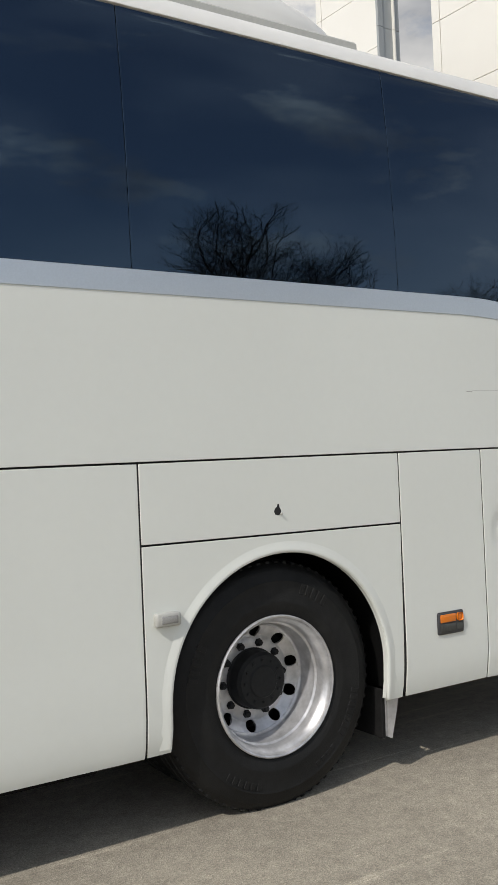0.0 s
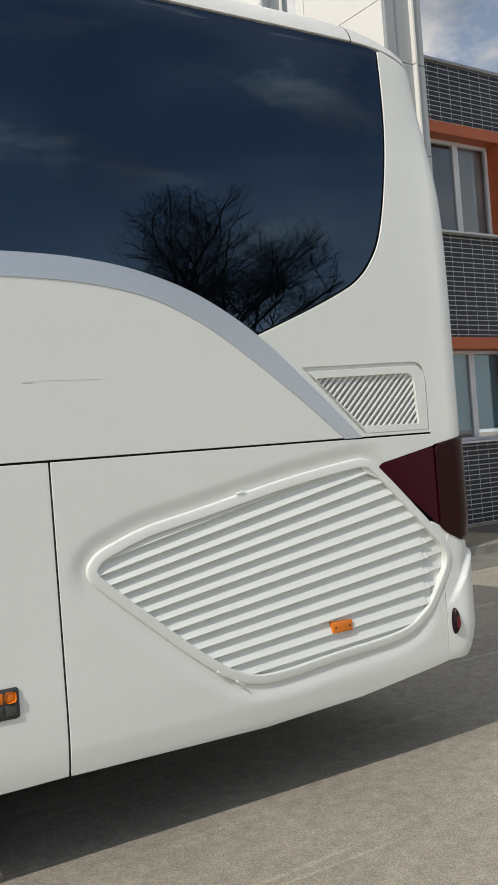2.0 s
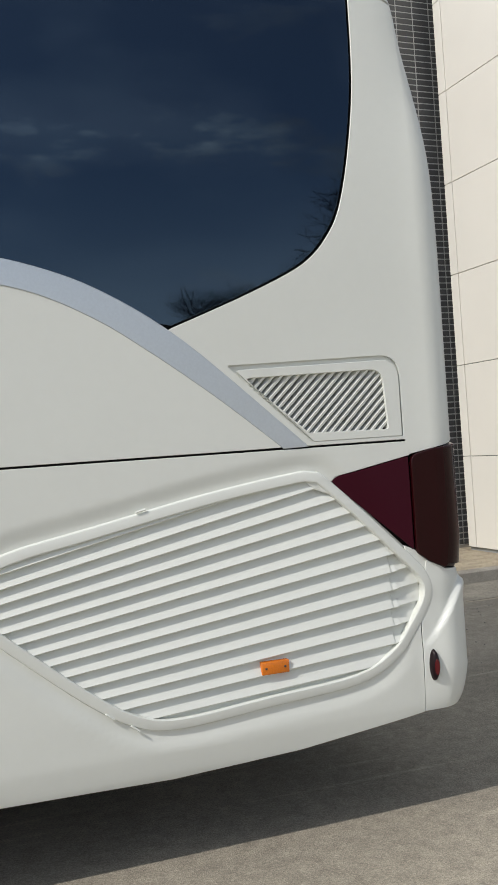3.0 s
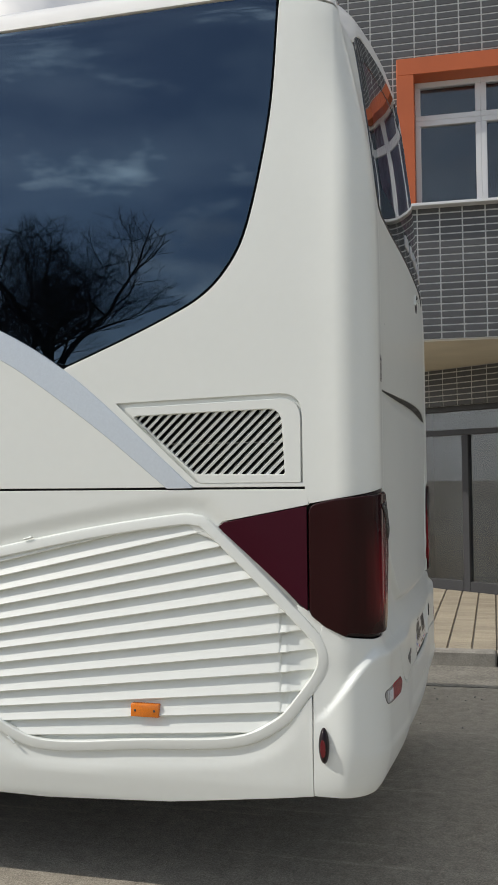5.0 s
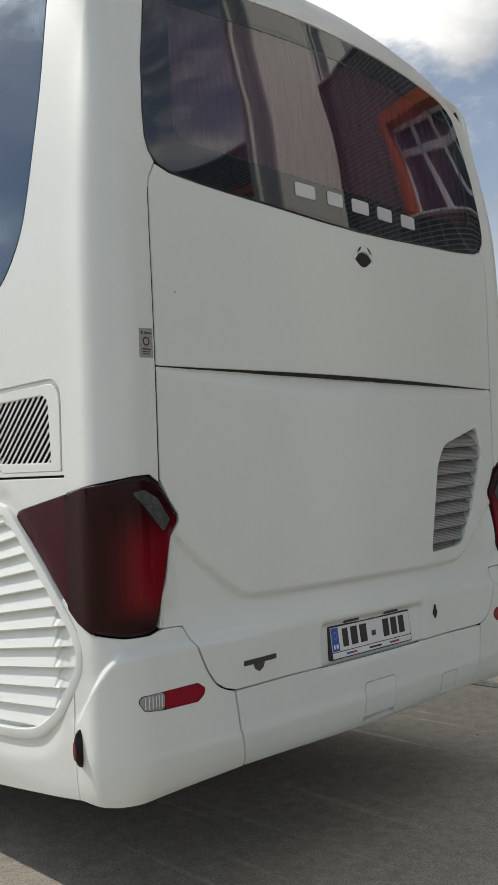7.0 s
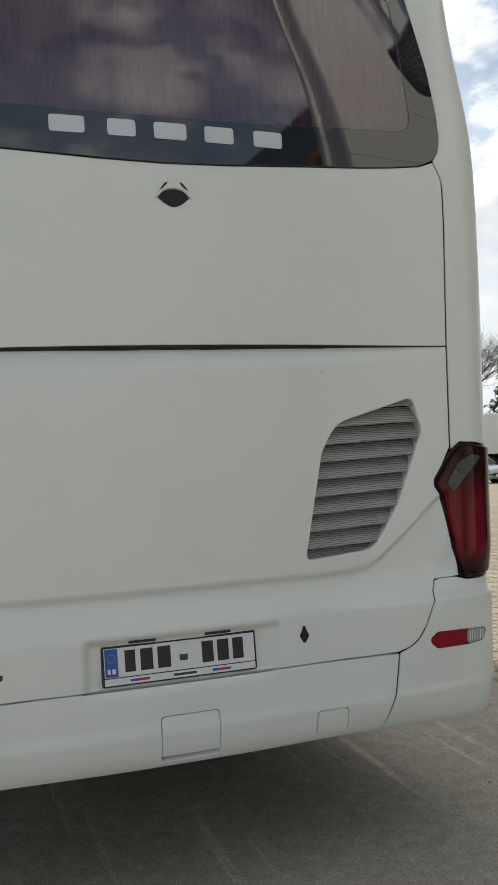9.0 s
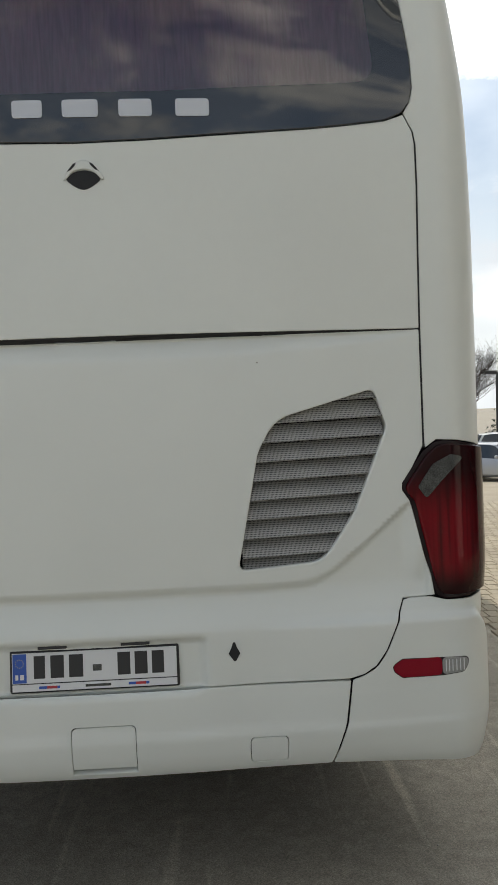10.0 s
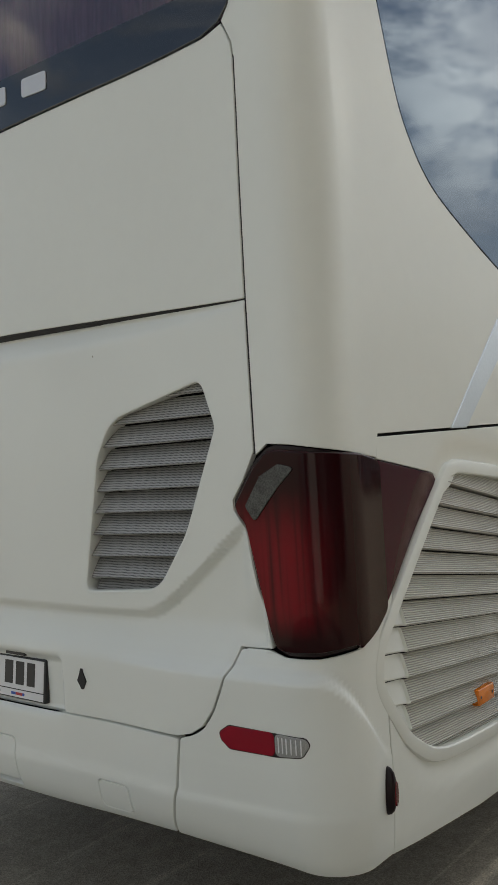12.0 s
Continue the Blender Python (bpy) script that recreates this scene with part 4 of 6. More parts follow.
# roof: edge band, rear cap, deck
for nm, a0, a1, lab in (("roof_edge", ax(L_FRONT), ax(-0.481), ""), ("rear_roof_cap", ax(-0.475), 2 * A_MID - ax(-0.475), "white rear roof cap"), ("roof_edge", 2 * A_MID - ax(-0.481), 2 * A_MID - ax(L_FRONT), "")):
    zs = [3.306 + 0.0, 3.335, 3.36, 3.385, 3.41, 3.43, 3.45, 3.4625, 3.475]
    n = max(8, int(abs(a1 - a0) / 0.03)) if nm != "roof_edge" else 60
    verts, norms, faces = [], [], []
    for i in range(n + 1):
        a = a0 + (a1 - a0) * i / n
        bb = min(a, 2 * A_MID - a)
        z_start = 3.307 - 0.132 * step(-0.16, 0.36, bb) + 0.094 * step(0.34, 0.50, bb) + 0.022 * step(0.45, 1.15, bb)
        verts.append(skin(a, z_start, -0.03))
        norms.append(Vector((0, 0, -1)))
        for k, z in enumerate(zs):
            zz = z_start + (z - zs[0]) / (zs[-1] - zs[0]) * (zs[-1] - z_start)
            verts.append(skin(a, zz, 0.001 * (k < 5)))
            norms.append(skin_normal(a, min(zz, 3.46)))
        e = verts[-1]
        verts.append(Vector((min(e.x, -1.25), min(max(e.y, 0.43), 2.11), 3.477 if bb < -0.34 else 3.46)))
        norms.append(Vector((0, 0, 1)))
    m_ = len(zs) + 2
    for i in range(n):
        for k in range(m_ - 1):
            faces.append([i * m_ + k, (i + 1) * m_ + k, (i + 1) * m_ + k + 1, i * m_ + k + 1])
    mesh_object(nm, verts, faces, norms, ROOF_PAINT, bus, lab)
b = bmesh.new()
box(b, (L_FRONT + 0.02, 0.41, 3.44), (-1.2, 2.13, 3.478), 0.01)
part("roof_deck", b, ROOF_PAINT, bus)
# roof unit with a rounded tail
b = bmesh.new()
sections = [(-7.5, 1.0), (-3.4, 1.0), (-3.1, 0.97), (-2.9, 0.90), (-2.75, 0.79), (-2.63, 0.62), (-2.55, 0.42), (-2.505, 0.16)]
rings = []
for x, s in sections:
    ring = []
    for i in range(21):
        t = math.pi * i / 20
        cy, cz = math.cos(t), math.sin(t)
        ring.append(b.verts.new((x, 1.27 - 0.94 * (0.86 + 0.14 * s) * math.copysign(abs(cy) ** 0.45, cy), 3.50 + 0.36 * s * cz ** 0.62)))
    rings.append(ring)
for r, q in zip(rings, rings[1:]):
    for i in range(20):
        b.faces.new((r[i], q[i], q[i + 1], r[i + 1]))
b.faces.new(rings[-1])
bmesh.ops.recalc_face_normals(b, faces=b.faces[:])
roof_unit = smooth_shade(part("roof_air_unit", b, ROOF_PAINT, bus, "white rounded roof air-conditioning unit"), 60)
b = bmesh.new()
box(b, (-7.4, 0.315, 3.40), (-2.49, 2.225, 3.555), 0.012)
part("roof_unit_base", b, PALE_PLASTIC, roof_unit, "grey lower band of the roof unit")

# ---- coach details ----
def span_at(poly, x):
    zs = []
    for i in range(len(poly)):
        p, q = poly[i - 1], poly[i]
        if (p[0] - x) * (q[0] - x) < 0:
            zs.append(p[1] + (q[1] - p[1]) * (x - p[0]) / (q[0] - p[0]))
    return (min(zs), max(zs)) if len(zs) >= 2 else None


big_path = curve(BIG_OUTER, 5, closed=True)


def inset_poly(poly, d):
    out, k = [], len(poly)
    for i in range(k):
        t = (Vector(poly[(i + 1) % k]) - Vector(poly[i - 1])).normalized()
        out.append((poly[i][0] + t.y * d, poly[i][1] - t.x * d))
    return out


LOUVRE_IN = inset_poly(big_path, 0.033)
PITCH = 0.0605
for far in (False, True):
    grille = tagged(new("side_grille"), "white louvred engine grille in a rounded rim")
    grille.parent = bus

    def g_place(a, z, d, far=far):
        return skin(2 * A_MID - a if far else a, z, d + groove(a, z))

    sweep("grille_rim", to_a(big_path), [(-0.010, -0.024), (-0.002, -0.016), (0.0010, -0.005), (0.004, 0.0005), (0.010, 0.003), (0.037, 0.003), (0.041, 0.0), (0.0425, -0.006), (0.0435, -0.035)], PAINT, grille, place=g_place, crisp=25)
    for patch in ([(-0.72, 1.412), (-0.54, 1.392), (-0.48, 1.27), (-0.63, 1.33)], [(-0.27, 1.08), (-0.165, 1.03), (-0.165, 0.92), (-0.225, 0.96)]):
        panel("rim_backing", both(to_a(patch), far), PAINT, grille, off=-0.004, grid=(0.02, 0.02))
    panel("rim_backing", both(to_a([(-1.955, 1.115), (-1.80, 1.170), (-1.80, 0.93), (-1.955, 1.055)]), far), PAINT, grille, off=-0.027, grid=(0.1, 0.1))
    for k in range(14):
        z_base = 0.535 + k * PITCH
        xs = [-1.93 + 0.02 * i for i in range(78)] + [-0.374 + 0.006 * i for i in range(37)]
        prof = [(0.004, -0.040), (0.005, -0.006), (0.009, -0.003), (0.036, -0.012), (0.0605, -0.022)] if far else [(0.000, -0.0270), (0.0015, -0.0055), (0.005, -0.003), (0.030, -0.0145), (0.0605, -0.0268)]
        bm = bmesh.new()
        prev = None
        for x in xs:
            rng = span_at(LOUVRE_IN, x)
            cur = None
            if rng:
                zlo, zhi = rng
                row, live = [], False
                for s, h in prof:
                    z0 = z_base + s
                    z = z0 + (0.078 + max(z0 - 0.642, -0.05) * 0.215) * (x + 0.945)
                    fold = x - (-0.333 if far else -0.328 + (0.015 if s < 0.01 else -0.013))
                    hh = h
                    if fold > 0:
                        hh = h * (1 - 0.75 * step(-0.02, 0.14, fold)) - 0.13 * fold - 0.009 * step(0, 0.010, fold)
                    live |= zlo < z < zhi
                    row.append((min(max(z, zlo), zhi), hh))
                if live:
                    cur = [bm.verts.new(g_place(ax(x), z, h)) for z, h in row]
            if prev and cur:
                for i in range(len(cur) - 1):
                    f = (prev[i], cur[i], cur[i + 1], prev[i + 1])
                    bm.faces.new(f[::-1] if far else f)
            prev = cur
        if len(bm.faces):
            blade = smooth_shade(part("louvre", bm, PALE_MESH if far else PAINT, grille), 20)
            if far:   # the folded ends are painted
                blade.data.materials.append(PAINT)
                for f in blade.data.polygons:
                    f.material_index = 1 if f.center.x > -0.33 else 0
        else:
            bm.free()
    # small lugs that hold the rim
    if not far:
        for lx, lz in ((-1.30, 1.307), (-1.455, 0.607), (-1.37, 0.553)):
            bm = bmesh.new()
            box(bm, (-0.020, -0.0085, -0.004), (0.020, 0.004, 0.004), 0.003, Matrix.Translation((lx, 0.0, lz)) @ pose(0, 0, 0, 0, -13 if lz > 1 else 38, 0))
            part("rim_lug", bm, PAINT, grille)

# upper grille with slanted slats
upper = tagged(new("upper_grille"), "white framed air intake with slanted slats")
upper.parent = bus
UP_IN = rounded([(-0.885, 1.758), (-0.318, 1.772), (-0.305, 1.535), (-0.640, 1.540)], [0.012, 0.055, 0.012, 0.01])
plate_edge = rounded(shrink(UP_QUAD, [0.022, 0.010, 0.004, 0.012]), [0.006, 0.07, 0.004, 0.006])
panel("grille_plate", to_a(plate_edge), PAINT, upper, holes=[to_a(UP_IN)], off=0.002, grid=(0.1, 0.1), depth=0.035)
panel("grille_groove", to_a(rounded(shrink(UP_QUAD, [-0.004] * 4), [0.006, 0.088, 0.004, 0.006])), PAINT, upper, holes=[to_a(rounded(shrink(UP_QUAD, [0.024, 0.012, 0.006, 0.014]), [0.006, 0.07, 0.004, 0.006]))], off=-0.012, grid=(0.1, 0.1), depth=0.004)
for k in range(24):
    c0 = -1.06 + k * 0.0345
    lean = 1.03
    hits = []
    for i in range(len(UP_IN)):
        p, q = UP_IN[i - 1], UP_IN[i]
        fp, fq = p[0] - c0 - (p[1] - 1.54) * lean, q[0] - c0 - (q[1] - 1.54) * lean
        if fp * fq < 0:
            t = fp / (fp - fq)
            hits.append((p[0] + (q[0] - p[0]) * t, p[1] + (q[1] - p[1]) * t))
    if len(hits) < 2:
        continue
    hits.sort(key=lambda h: h[1])
    (x0, z0), (x1, z1) = hits[0], hits[-1]
    if z1 - z0 < 0.01:
        continue
    d = Vector((x1 - x0, z1 - z0)).normalized()
    o = Vector((d.y, -d.x))
    bm = bmesh.new()
    sec = [(0.0045, 0.000), (-0.013, -0.030), (-0.017, -0.028), (-0.0040, 0.002)]
    ends = []
    for (x, z), ext in (((x0, z0), -0.008), ((x1, z1), 0.008)):
        ends.append([bm.verts.new(skin(ax(x + d.x * ext + o.x * s), z + d.y * ext + o.y * s, h - 0.008)) for s, h in sec])
    for i in range(4):
        j = (i + 1) % 4
        bm.faces.new((ends[0][i], ends[0][j], ends[1][j], ends[1][i]))
    bmesh.ops.recalc_face_normals(bm, faces=bm.faces[:])
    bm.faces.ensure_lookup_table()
    # each white slat's inner face is coloured black, as its shaded side
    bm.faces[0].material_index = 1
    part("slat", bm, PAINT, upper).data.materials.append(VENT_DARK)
# flat black sheet added for the darkness behind the slats
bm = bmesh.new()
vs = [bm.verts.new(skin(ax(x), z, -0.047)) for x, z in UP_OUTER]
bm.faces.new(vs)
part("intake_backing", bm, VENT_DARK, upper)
bm = bmesh.new()
box(bm, (-0.76, 0.024, 1.650), (-0.30, 0.028, 1.654), 0.001)
part("cross_bar", bm, PALE_PLASTIC, upper)

# wheels
def wheel(x, y, out):
    """A twin rear wheel: y is the outer face, out the way it looks (-1 or 1)."""
    w = new("wheel")
    w.parent = bus
    tagged(w, "twin rear wheel with a black tyre and silver dished rim")
    base = pose(x, y, 0.516, 90 if out < 0 else -90, 0, 0)
    for shift in (0.0, -0.335):
        bm = bmesh.new()
        m = base @ Matrix.Translation((0, 0, shift))
        prof = [(0.283, -0.05), (0.289, -0.02), (0.300, -0.012), (0.312, -0.010), (0.318, -0.004), (0.345, -0.001), (0.352, 0.002), (0.358, 0.0), (0.40, 0.002), (0.43, -0.001), (0.436, 0.001), (0.442, -0.003), (0.470, -0.012), (0.488, -0.022), (0.494, -0.032), (0.505, -0.042), (0.512, -0.058), (0.514, -0.075), (0.506, -0.078), (0.506, -0.086), (0.516, -0.089), (0.516, -0.14), (0.506, -0.143), (0.506, -0.152), (0.516, -0.155), (0.516, -0.205), (0.506, -0.208), (0.506, -0.216), (0.514, -0.219), (0.508, -0.245), (0.485, -0.275), (0.40, -0.296), (0.31, -0.285), (0.283, -0.25)]
        lathe(bm, [(r if r < 0.31 else 0.31 + (r - 0.31) * 1.075, d) for r, d in prof], m, 96)
        for i in range(72):
            box(bm, (0.494, -0.010, -0.078), (0.528, 0.010, -0.040), 0.003, m @ pose(0, 0, 0, 0, 0, i * 5.0))
        bmesh.ops.recalc_face_normals(bm, faces=bm.faces[:])
        tyre = smooth_shade(part("tyre", bm, RUBBER, w, "black worn tyre"), 40)
        if shift == 0.0:   # raised writing on the sidewall, as plain bars
            for start, count, r_in, r_out in ((52, 5, 0.398, 0.446), (-38, 7, 0.402, 0.440), (-62, 4, 0.406, 0.424), (150, 5, 0.398, 0.446), (232, 6, 0.404, 0.436)):
                for i in range(count):
                    bm = bmesh.new()
                    box(bm, (r_in, -0.0105, -0.004), (r_out, 0.0105, 0.0038), 0.0015, m @ pose(0, 0, 0, 0, 0, start + i * 4.4))
                    part("sidewall_bar", bm, RUBBER, tyre)
    bm = bmesh.new()
    lathe(bm, [(0.292, -0.03), (0.300, -0.010), (0.301, 0.000), (0.296, 0.004), (0.290, 0.001), (0.287, -0.012), (0.280, -0.022), (0.270, -0.032), (0.266, -0.050), (0.264, -0.075), (0.256, -0.082), (0.252, -0.11), (0.250, -0.165), (0.246, -0.174), (0.236, -0.181)], base, 96)
    lathe(bm, [(0.119, -0.200), (0.112, -0.196), (0.08, -0.196)], base, 64)
    bmesh.ops.recalc_face_normals(bm, faces=bm.faces[:])
    rim = smooth_shade(part("rim", bm, RIM, w, "silver painted steel rim with round holes"), 40)
    ring = [(0.237 * math.cos(2 * math.pi * i / 80), 0.237 * math.sin(2 * math.pi * i / 80)) for i in range(80)]
    bore = [(0.118 * math.cos(-2 * math.pi * i / 60), 0.118 * math.sin(-2 * math.pi * i / 60)) for i in range(60)]
    holes = [bore]
    for k in range(10):
        t = 2 * math.pi * (k + 0.35) / 10
        holes.append([(0.209 * math.cos(t) + 0.0255 * math.cos(-s), 0.209 * math.sin(t) + 0.0255 * math.sin(-s)) for s in [2 * math.pi * i / 20 for i in range(20)]])

    def cone(u, v, d):
        r = math.hypot(u, v)
        return base @ Vector((u, v, float(np.interp(r, [0.118, 0.176, 0.192, 0.237], [-0.200, -0.200, -0.208, -0.180])) + d))

    axis = (base.to_3x3() @ Vector((0, 0, 1))).normalized()

    def cone_n(u, v):
        e = 0.004
        n = (cone(u + e, v, 0) - cone(u - e, v, 0)).cross(cone(u, v + e, 0) - cone(u, v - e, 0)).normalized()
        return n if n.dot(axis) > 0 else -n

    panel("wheel_disc", ring, RIM, rim, holes=holes, place=cone, facing=cone_n, grid=(0.03, 0.03), depth=0.012, lip=-0.001)
    bm = bmesh.new()
    lathe(bm, [(0.236, -0.262), (0.001, -0.262)], base, 40)
    part("brake_shadow_plate", bm, VENT_DARK, rim)
    bm = bmesh.new()
    r = lathe(bm, [(0.134, -0.202), (0.134, -0.192), (0.127, -0.186), (0.124, -0.128), (0.112, -0.114), (0.072, -0.110), (0.066, -0.104), (0.002, -0.103)], base, 48)
    bmesh.ops.recalc_face_normals(bm, faces=bm.faces[:])
    hub = smooth_shade(part("hub", bm, HUB, w, "dark hub cover"), 35)
    for k in range(10):
        t = 2 * math.pi * (k + 0.1) / 10
        bm = bmesh.new()
        m = base @ Matrix.Translation((0.1565 * math.cos(t), 0.1565 * math.sin(t), -0.200))
        lathe(bm, [(0.019, 0.0), (0.019, 0.004), (0.0145, 0.005), (0.0145, 0.020), (0.010, 0.023), (0.0005, 0.023)], m, 6)
        part("wheel_nut", bm, HUB, w)
    for k in range(12):
        t = 2 * math.pi * k / 12
        bm = bmesh.new()
        m = base @ Matrix.Translation((0.092 * math.cos(t), 0.092 * math.sin(t), -0.113))
        lathe(bm, [(0.008, 0.0), (0.008, 0.006), (0.0005, 0.007)], m, 6)
        part("hub_bolt", bm, HUB, hub)
    return w


wheel(-3.310, 0.062, -1)
wheel(-3.310, WIDTH - 0.062, 1)
# front axle, out of the picture but under the coach
for fx, fy, out in ((-9.35, 0.062, -1), (-9.35, WIDTH - 0.062, 1)):
    bm = bmesh.new()
    m = pose(fx, fy, 0.516, 90 if out < 0 else -90, 0, 0)
    lathe(bm, [(0.02, -0.05), (0.27, -0.03), (0.30, 0.0), (0.40, 0.0), (0.49, -0.03), (0.516, -0.08), (0.516, -0.22), (0.48, -0.28), (0.30, -0.28)], m, 48)
    smooth_shade(part("wheel", bm, RUBBER, bus), 40)

# wheel arch flare and liner
for far in (False, True):
    def w_place(a, z, d, far=far):
        return skin(2 * A_MID - a if far else a, z, d)
    arc2 = [(ARCH_X + ARCH_R * math.cos(t), ARCH_Z + ARCH_R * math.sin(t)) for t in [math.pi * (1 - i / 60) for i in range(61)]]
    arc2 = [(ARCH_X - ARCH_R - 0.002, 0.37), (ARCH_X - ARCH_R, 0.45)] + arc2 + [(ARCH_X + ARCH_R, 0.45), (ARCH_X + ARCH_R, 0.37)]
    sweep("arch_flare", to_a(arc2), [(-0.060, -0.002), (-0.04, 0.0008), (-0.026, 0.0035), (-0.014, 0.0065), (-0.005, 0.007), (-0.001, 0.004), (0.0, -0.03)], PAINT, bus, closed=False, place=w_place, label="rounded white wheel arch lip")
    bm = bmesh.new()
    arcs = [(ARCH_X + 0.60 * math.cos(t), ARCH_Z + 0.60 * math.sin(t)) for t in [math.pi * (1 - i / 24) for i in range(25)]]
    arcs = [(ARCH_X - 0.60, 0.40)] + arcs + [(ARCH_X + 0.60, 0.40)]
    y0, y1 = (0.02, 0.62) if not far else (WIDTH - 0.02, WIDTH - 0.62)
    r0 = [bm.verts.new((x, y0, z)) for x, z in arcs]
    r1 = [bm.verts.new((x, y1, z)) for x, z in arcs]
    for i in range(len(arcs) - 1):
        bm.faces.new((r0[i], r0[i + 1], r1[i + 1], r1[i]))
    part("arch_liner", bm, UNDER, bus)
# flap and bracket behind the wheel
bm = bmesh.new()
box(bm, (-2.735, 0.07, 0.175), (-2.715, 0.50, 0.40), 0.004)
part("mud_flap", bm, DUSTY, bus, "dusty black mud flap")
bm = bmesh.new()
vs = [bm.verts.new(p) for p in ((-2.712, 0.055, 0.372), (-2.640, 0.055, 0.372), (-2.655, 0.055, 0.30), (-2.690, 0.055, 0.172), (-2.715, 0.055, 0.185))]
r = bmesh.ops.extrude_face_region(bm, geom=[bm.faces.new(vs)])
for v in r["geom"]:
    if isinstance(v, bmesh.types.BMVert):
        v.co.y += 0.018
bmesh.ops.recalc_face_normals(bm, faces=bm.faces[:])
part("flap_bracket", bm, RIM, bus, "scuffed metal flap bracket")


def on_skin(name, a0, a1, z0, z1, out0, out1, material, parent, radius=0.004, label=""):
    """A small block that sits on the skin between two heights above it."""
    am, zm = (a0 + a1) / 2, (z0 + z1) / 2
    n = skin_normal(am, zm)
    t = Vector((0, 0, 1)).cross(n).normalized()
    u = n.cross(t)
    m = Matrix((t, u, n)).transposed().to_4x4()
    m.translation = skin(am, zm)
    bm = bmesh.new()
    box(bm, (-(a1 - a0) / 2, -(z1 - z0) / 2, out0), ((a1 - a0) / 2, (z1 - z0) / 2, out1), radius, m, 2)
    return smooth_shade(part(name, bm, material, parent, label), 50)


# marker lamps on the side
for far in (False, True):
    def mir(a0, a1, far=far):
        return (2 * A_MID - a1, 2 * A_MID - a0) if far else (a0, a1)
    amb = on_skin("side_reflector", *(mir(ax(-0.830), ax(-0.722)) if far else (ax(-0.890), ax(-0.782))), 0.666, 0.713, -0.055, 0.002, AMBER, bus, 0.003, "amber plastic side reflector")
    for sx in (-0.815, -0.737) if far else (-0.873, -0.799):
        on_skin("screw", *mir(ax(sx) - 0.004, ax(sx) + 0.004), 0.685, 0.693, 0.001, 0.0035, DARK_PLASTIC, amb, 0.001)
    if far:
        on_skin("bracket", *mir(ax(-0.834), ax(-0.718)), 0.656, 0.712, -0.045, -0.024, PALE_PLASTIC, amb, 0.003, "pale plastic bracket")
    lamp = on_skin("marker_lamp", *mir(ax(-3.917), ax(-3.808)), 0.853, 0.907, -0.004, 0.030, PALE_PLASTIC, bus, 0.010, "pale grey side marker lamp housing")
    on_skin("lens", *mir(ax(-3.895), ax(-3.825)), 0.866, 0.894, 0.029, 0.0335, LAMP_CLEAR, lamp, 0.003, "clear lens")
    turn = on_skin("turn_lamp", *mir(ax(-2.432), ax(-2.262)), 0.616, 0.722, -0.004, 0.012, DARK_PLASTIC, bus, 0.010, "dark framed side turn lamp")
    on_skin("amber_lens", *mir(ax(-2.420), ax(-2.320)), 0.673, 0.711, 0.010, 0.0155, AMBER, turn, 0.003, "amber lens")
    on_skin("round_lens", *mir(ax(-2.314), ax(-2.275)), 0.673, 0.711, 0.010, 0.0155, AMBER, turn, 0.010, "amber round lens")
    on_skin("grey_lens", *mir(ax(-2.420), ax(-2.320)), 0.628, 0.667, 0.010, 0.0145, LAMP_GREY, turn, 0.003, "grey lens")
    on_skin("grey_lens", *mir(ax(-2.314), ax(-2.275)), 0.628, 0.667, 0.010, 0.0145, LAMP_GREY, turn, 0.003, "grey lens")
    # bumper side lamp: a pointed oval dome
    bm = bmesh.new()
    a_c, z_c = (2 * A_MID - ax(-0.180), 0.606) if far else (ax(-0.180), 0.606)
    rings = []
    for q, h in ((1.0, 0.0), (0.94, 0.010), (0.78, 0.018), (0.45, 0.024), (0.02, 0.026)):
        rings.append([bm.verts.new(skin(a_c + 0.019 * q * math.cos(t) * (1 - 0.0 * abs(math.sin(t))), z_c + 0.062 * q * math.copysign(abs(math.sin(t)) ** 1.15, math.sin(t)), h)) for t in [2 * math.pi * i / 32 for i in range(32)]])
    for r_, q_ in zip(rings, rings[1:]):
        for i in range(32):
            j = (i + 1) % 32
            bm.faces.new((r_[i], r_[j], q_[j], q_[i]))
    bmesh.ops.recalc_face_normals(bm, faces=bm.faces[:])
    dome = smooth_shade(part("bumper_lamp", bm, LAMP_SMOKE, bus, "smoked oval bumper side lamp"), 60)
    core = [(a_c + 0.0085 * math.cos(2 * math.pi * i / 20), z_c - 0.004 + 0.030 * math.sin(2 * math.pi * i / 20)) for i in range(20)]
    panel("red_core", core, LAMP_INNER, dome, off=0.0262, grid=(0.1, 0.1), lip=0.001, depth=0.006, label="red lens core")
    # fog lamp and reversing lamp in the bumper
    red = [(0.176, 0.7305), (0.306, 0.7325), (0.330, 0.752), (0.335, 0.768), (0.306, 0.7865), (0.176, 0.785)]
    clear = [(0.090, 0.765), (0.107, 0.7365), (0.172, 0.7305), (0.172, 0.7845), (0.098, 0.779)]
    surround = [(0.087, 0.766), (0.105, 0.734), (0.172, 0.7275), (0.308, 0.7295), (0.333, 0.750), (0.3385, 0.769), (0.307, 0.790), (0.096, 0.7825)]
    for i in range(6):
        y_r = 0.106 + 0.011 * i
        panel("lens_rib", both(back([(y_r, 0.741), (y_r + 0.0018, 0.740), (y_r + 0.0018, 0.778), (y_r, 0.777)]), far), PLATE_WHITE, bus, off=0.0048, grid=(0.03, 0.03), lip=0.0006, depth=0.002)
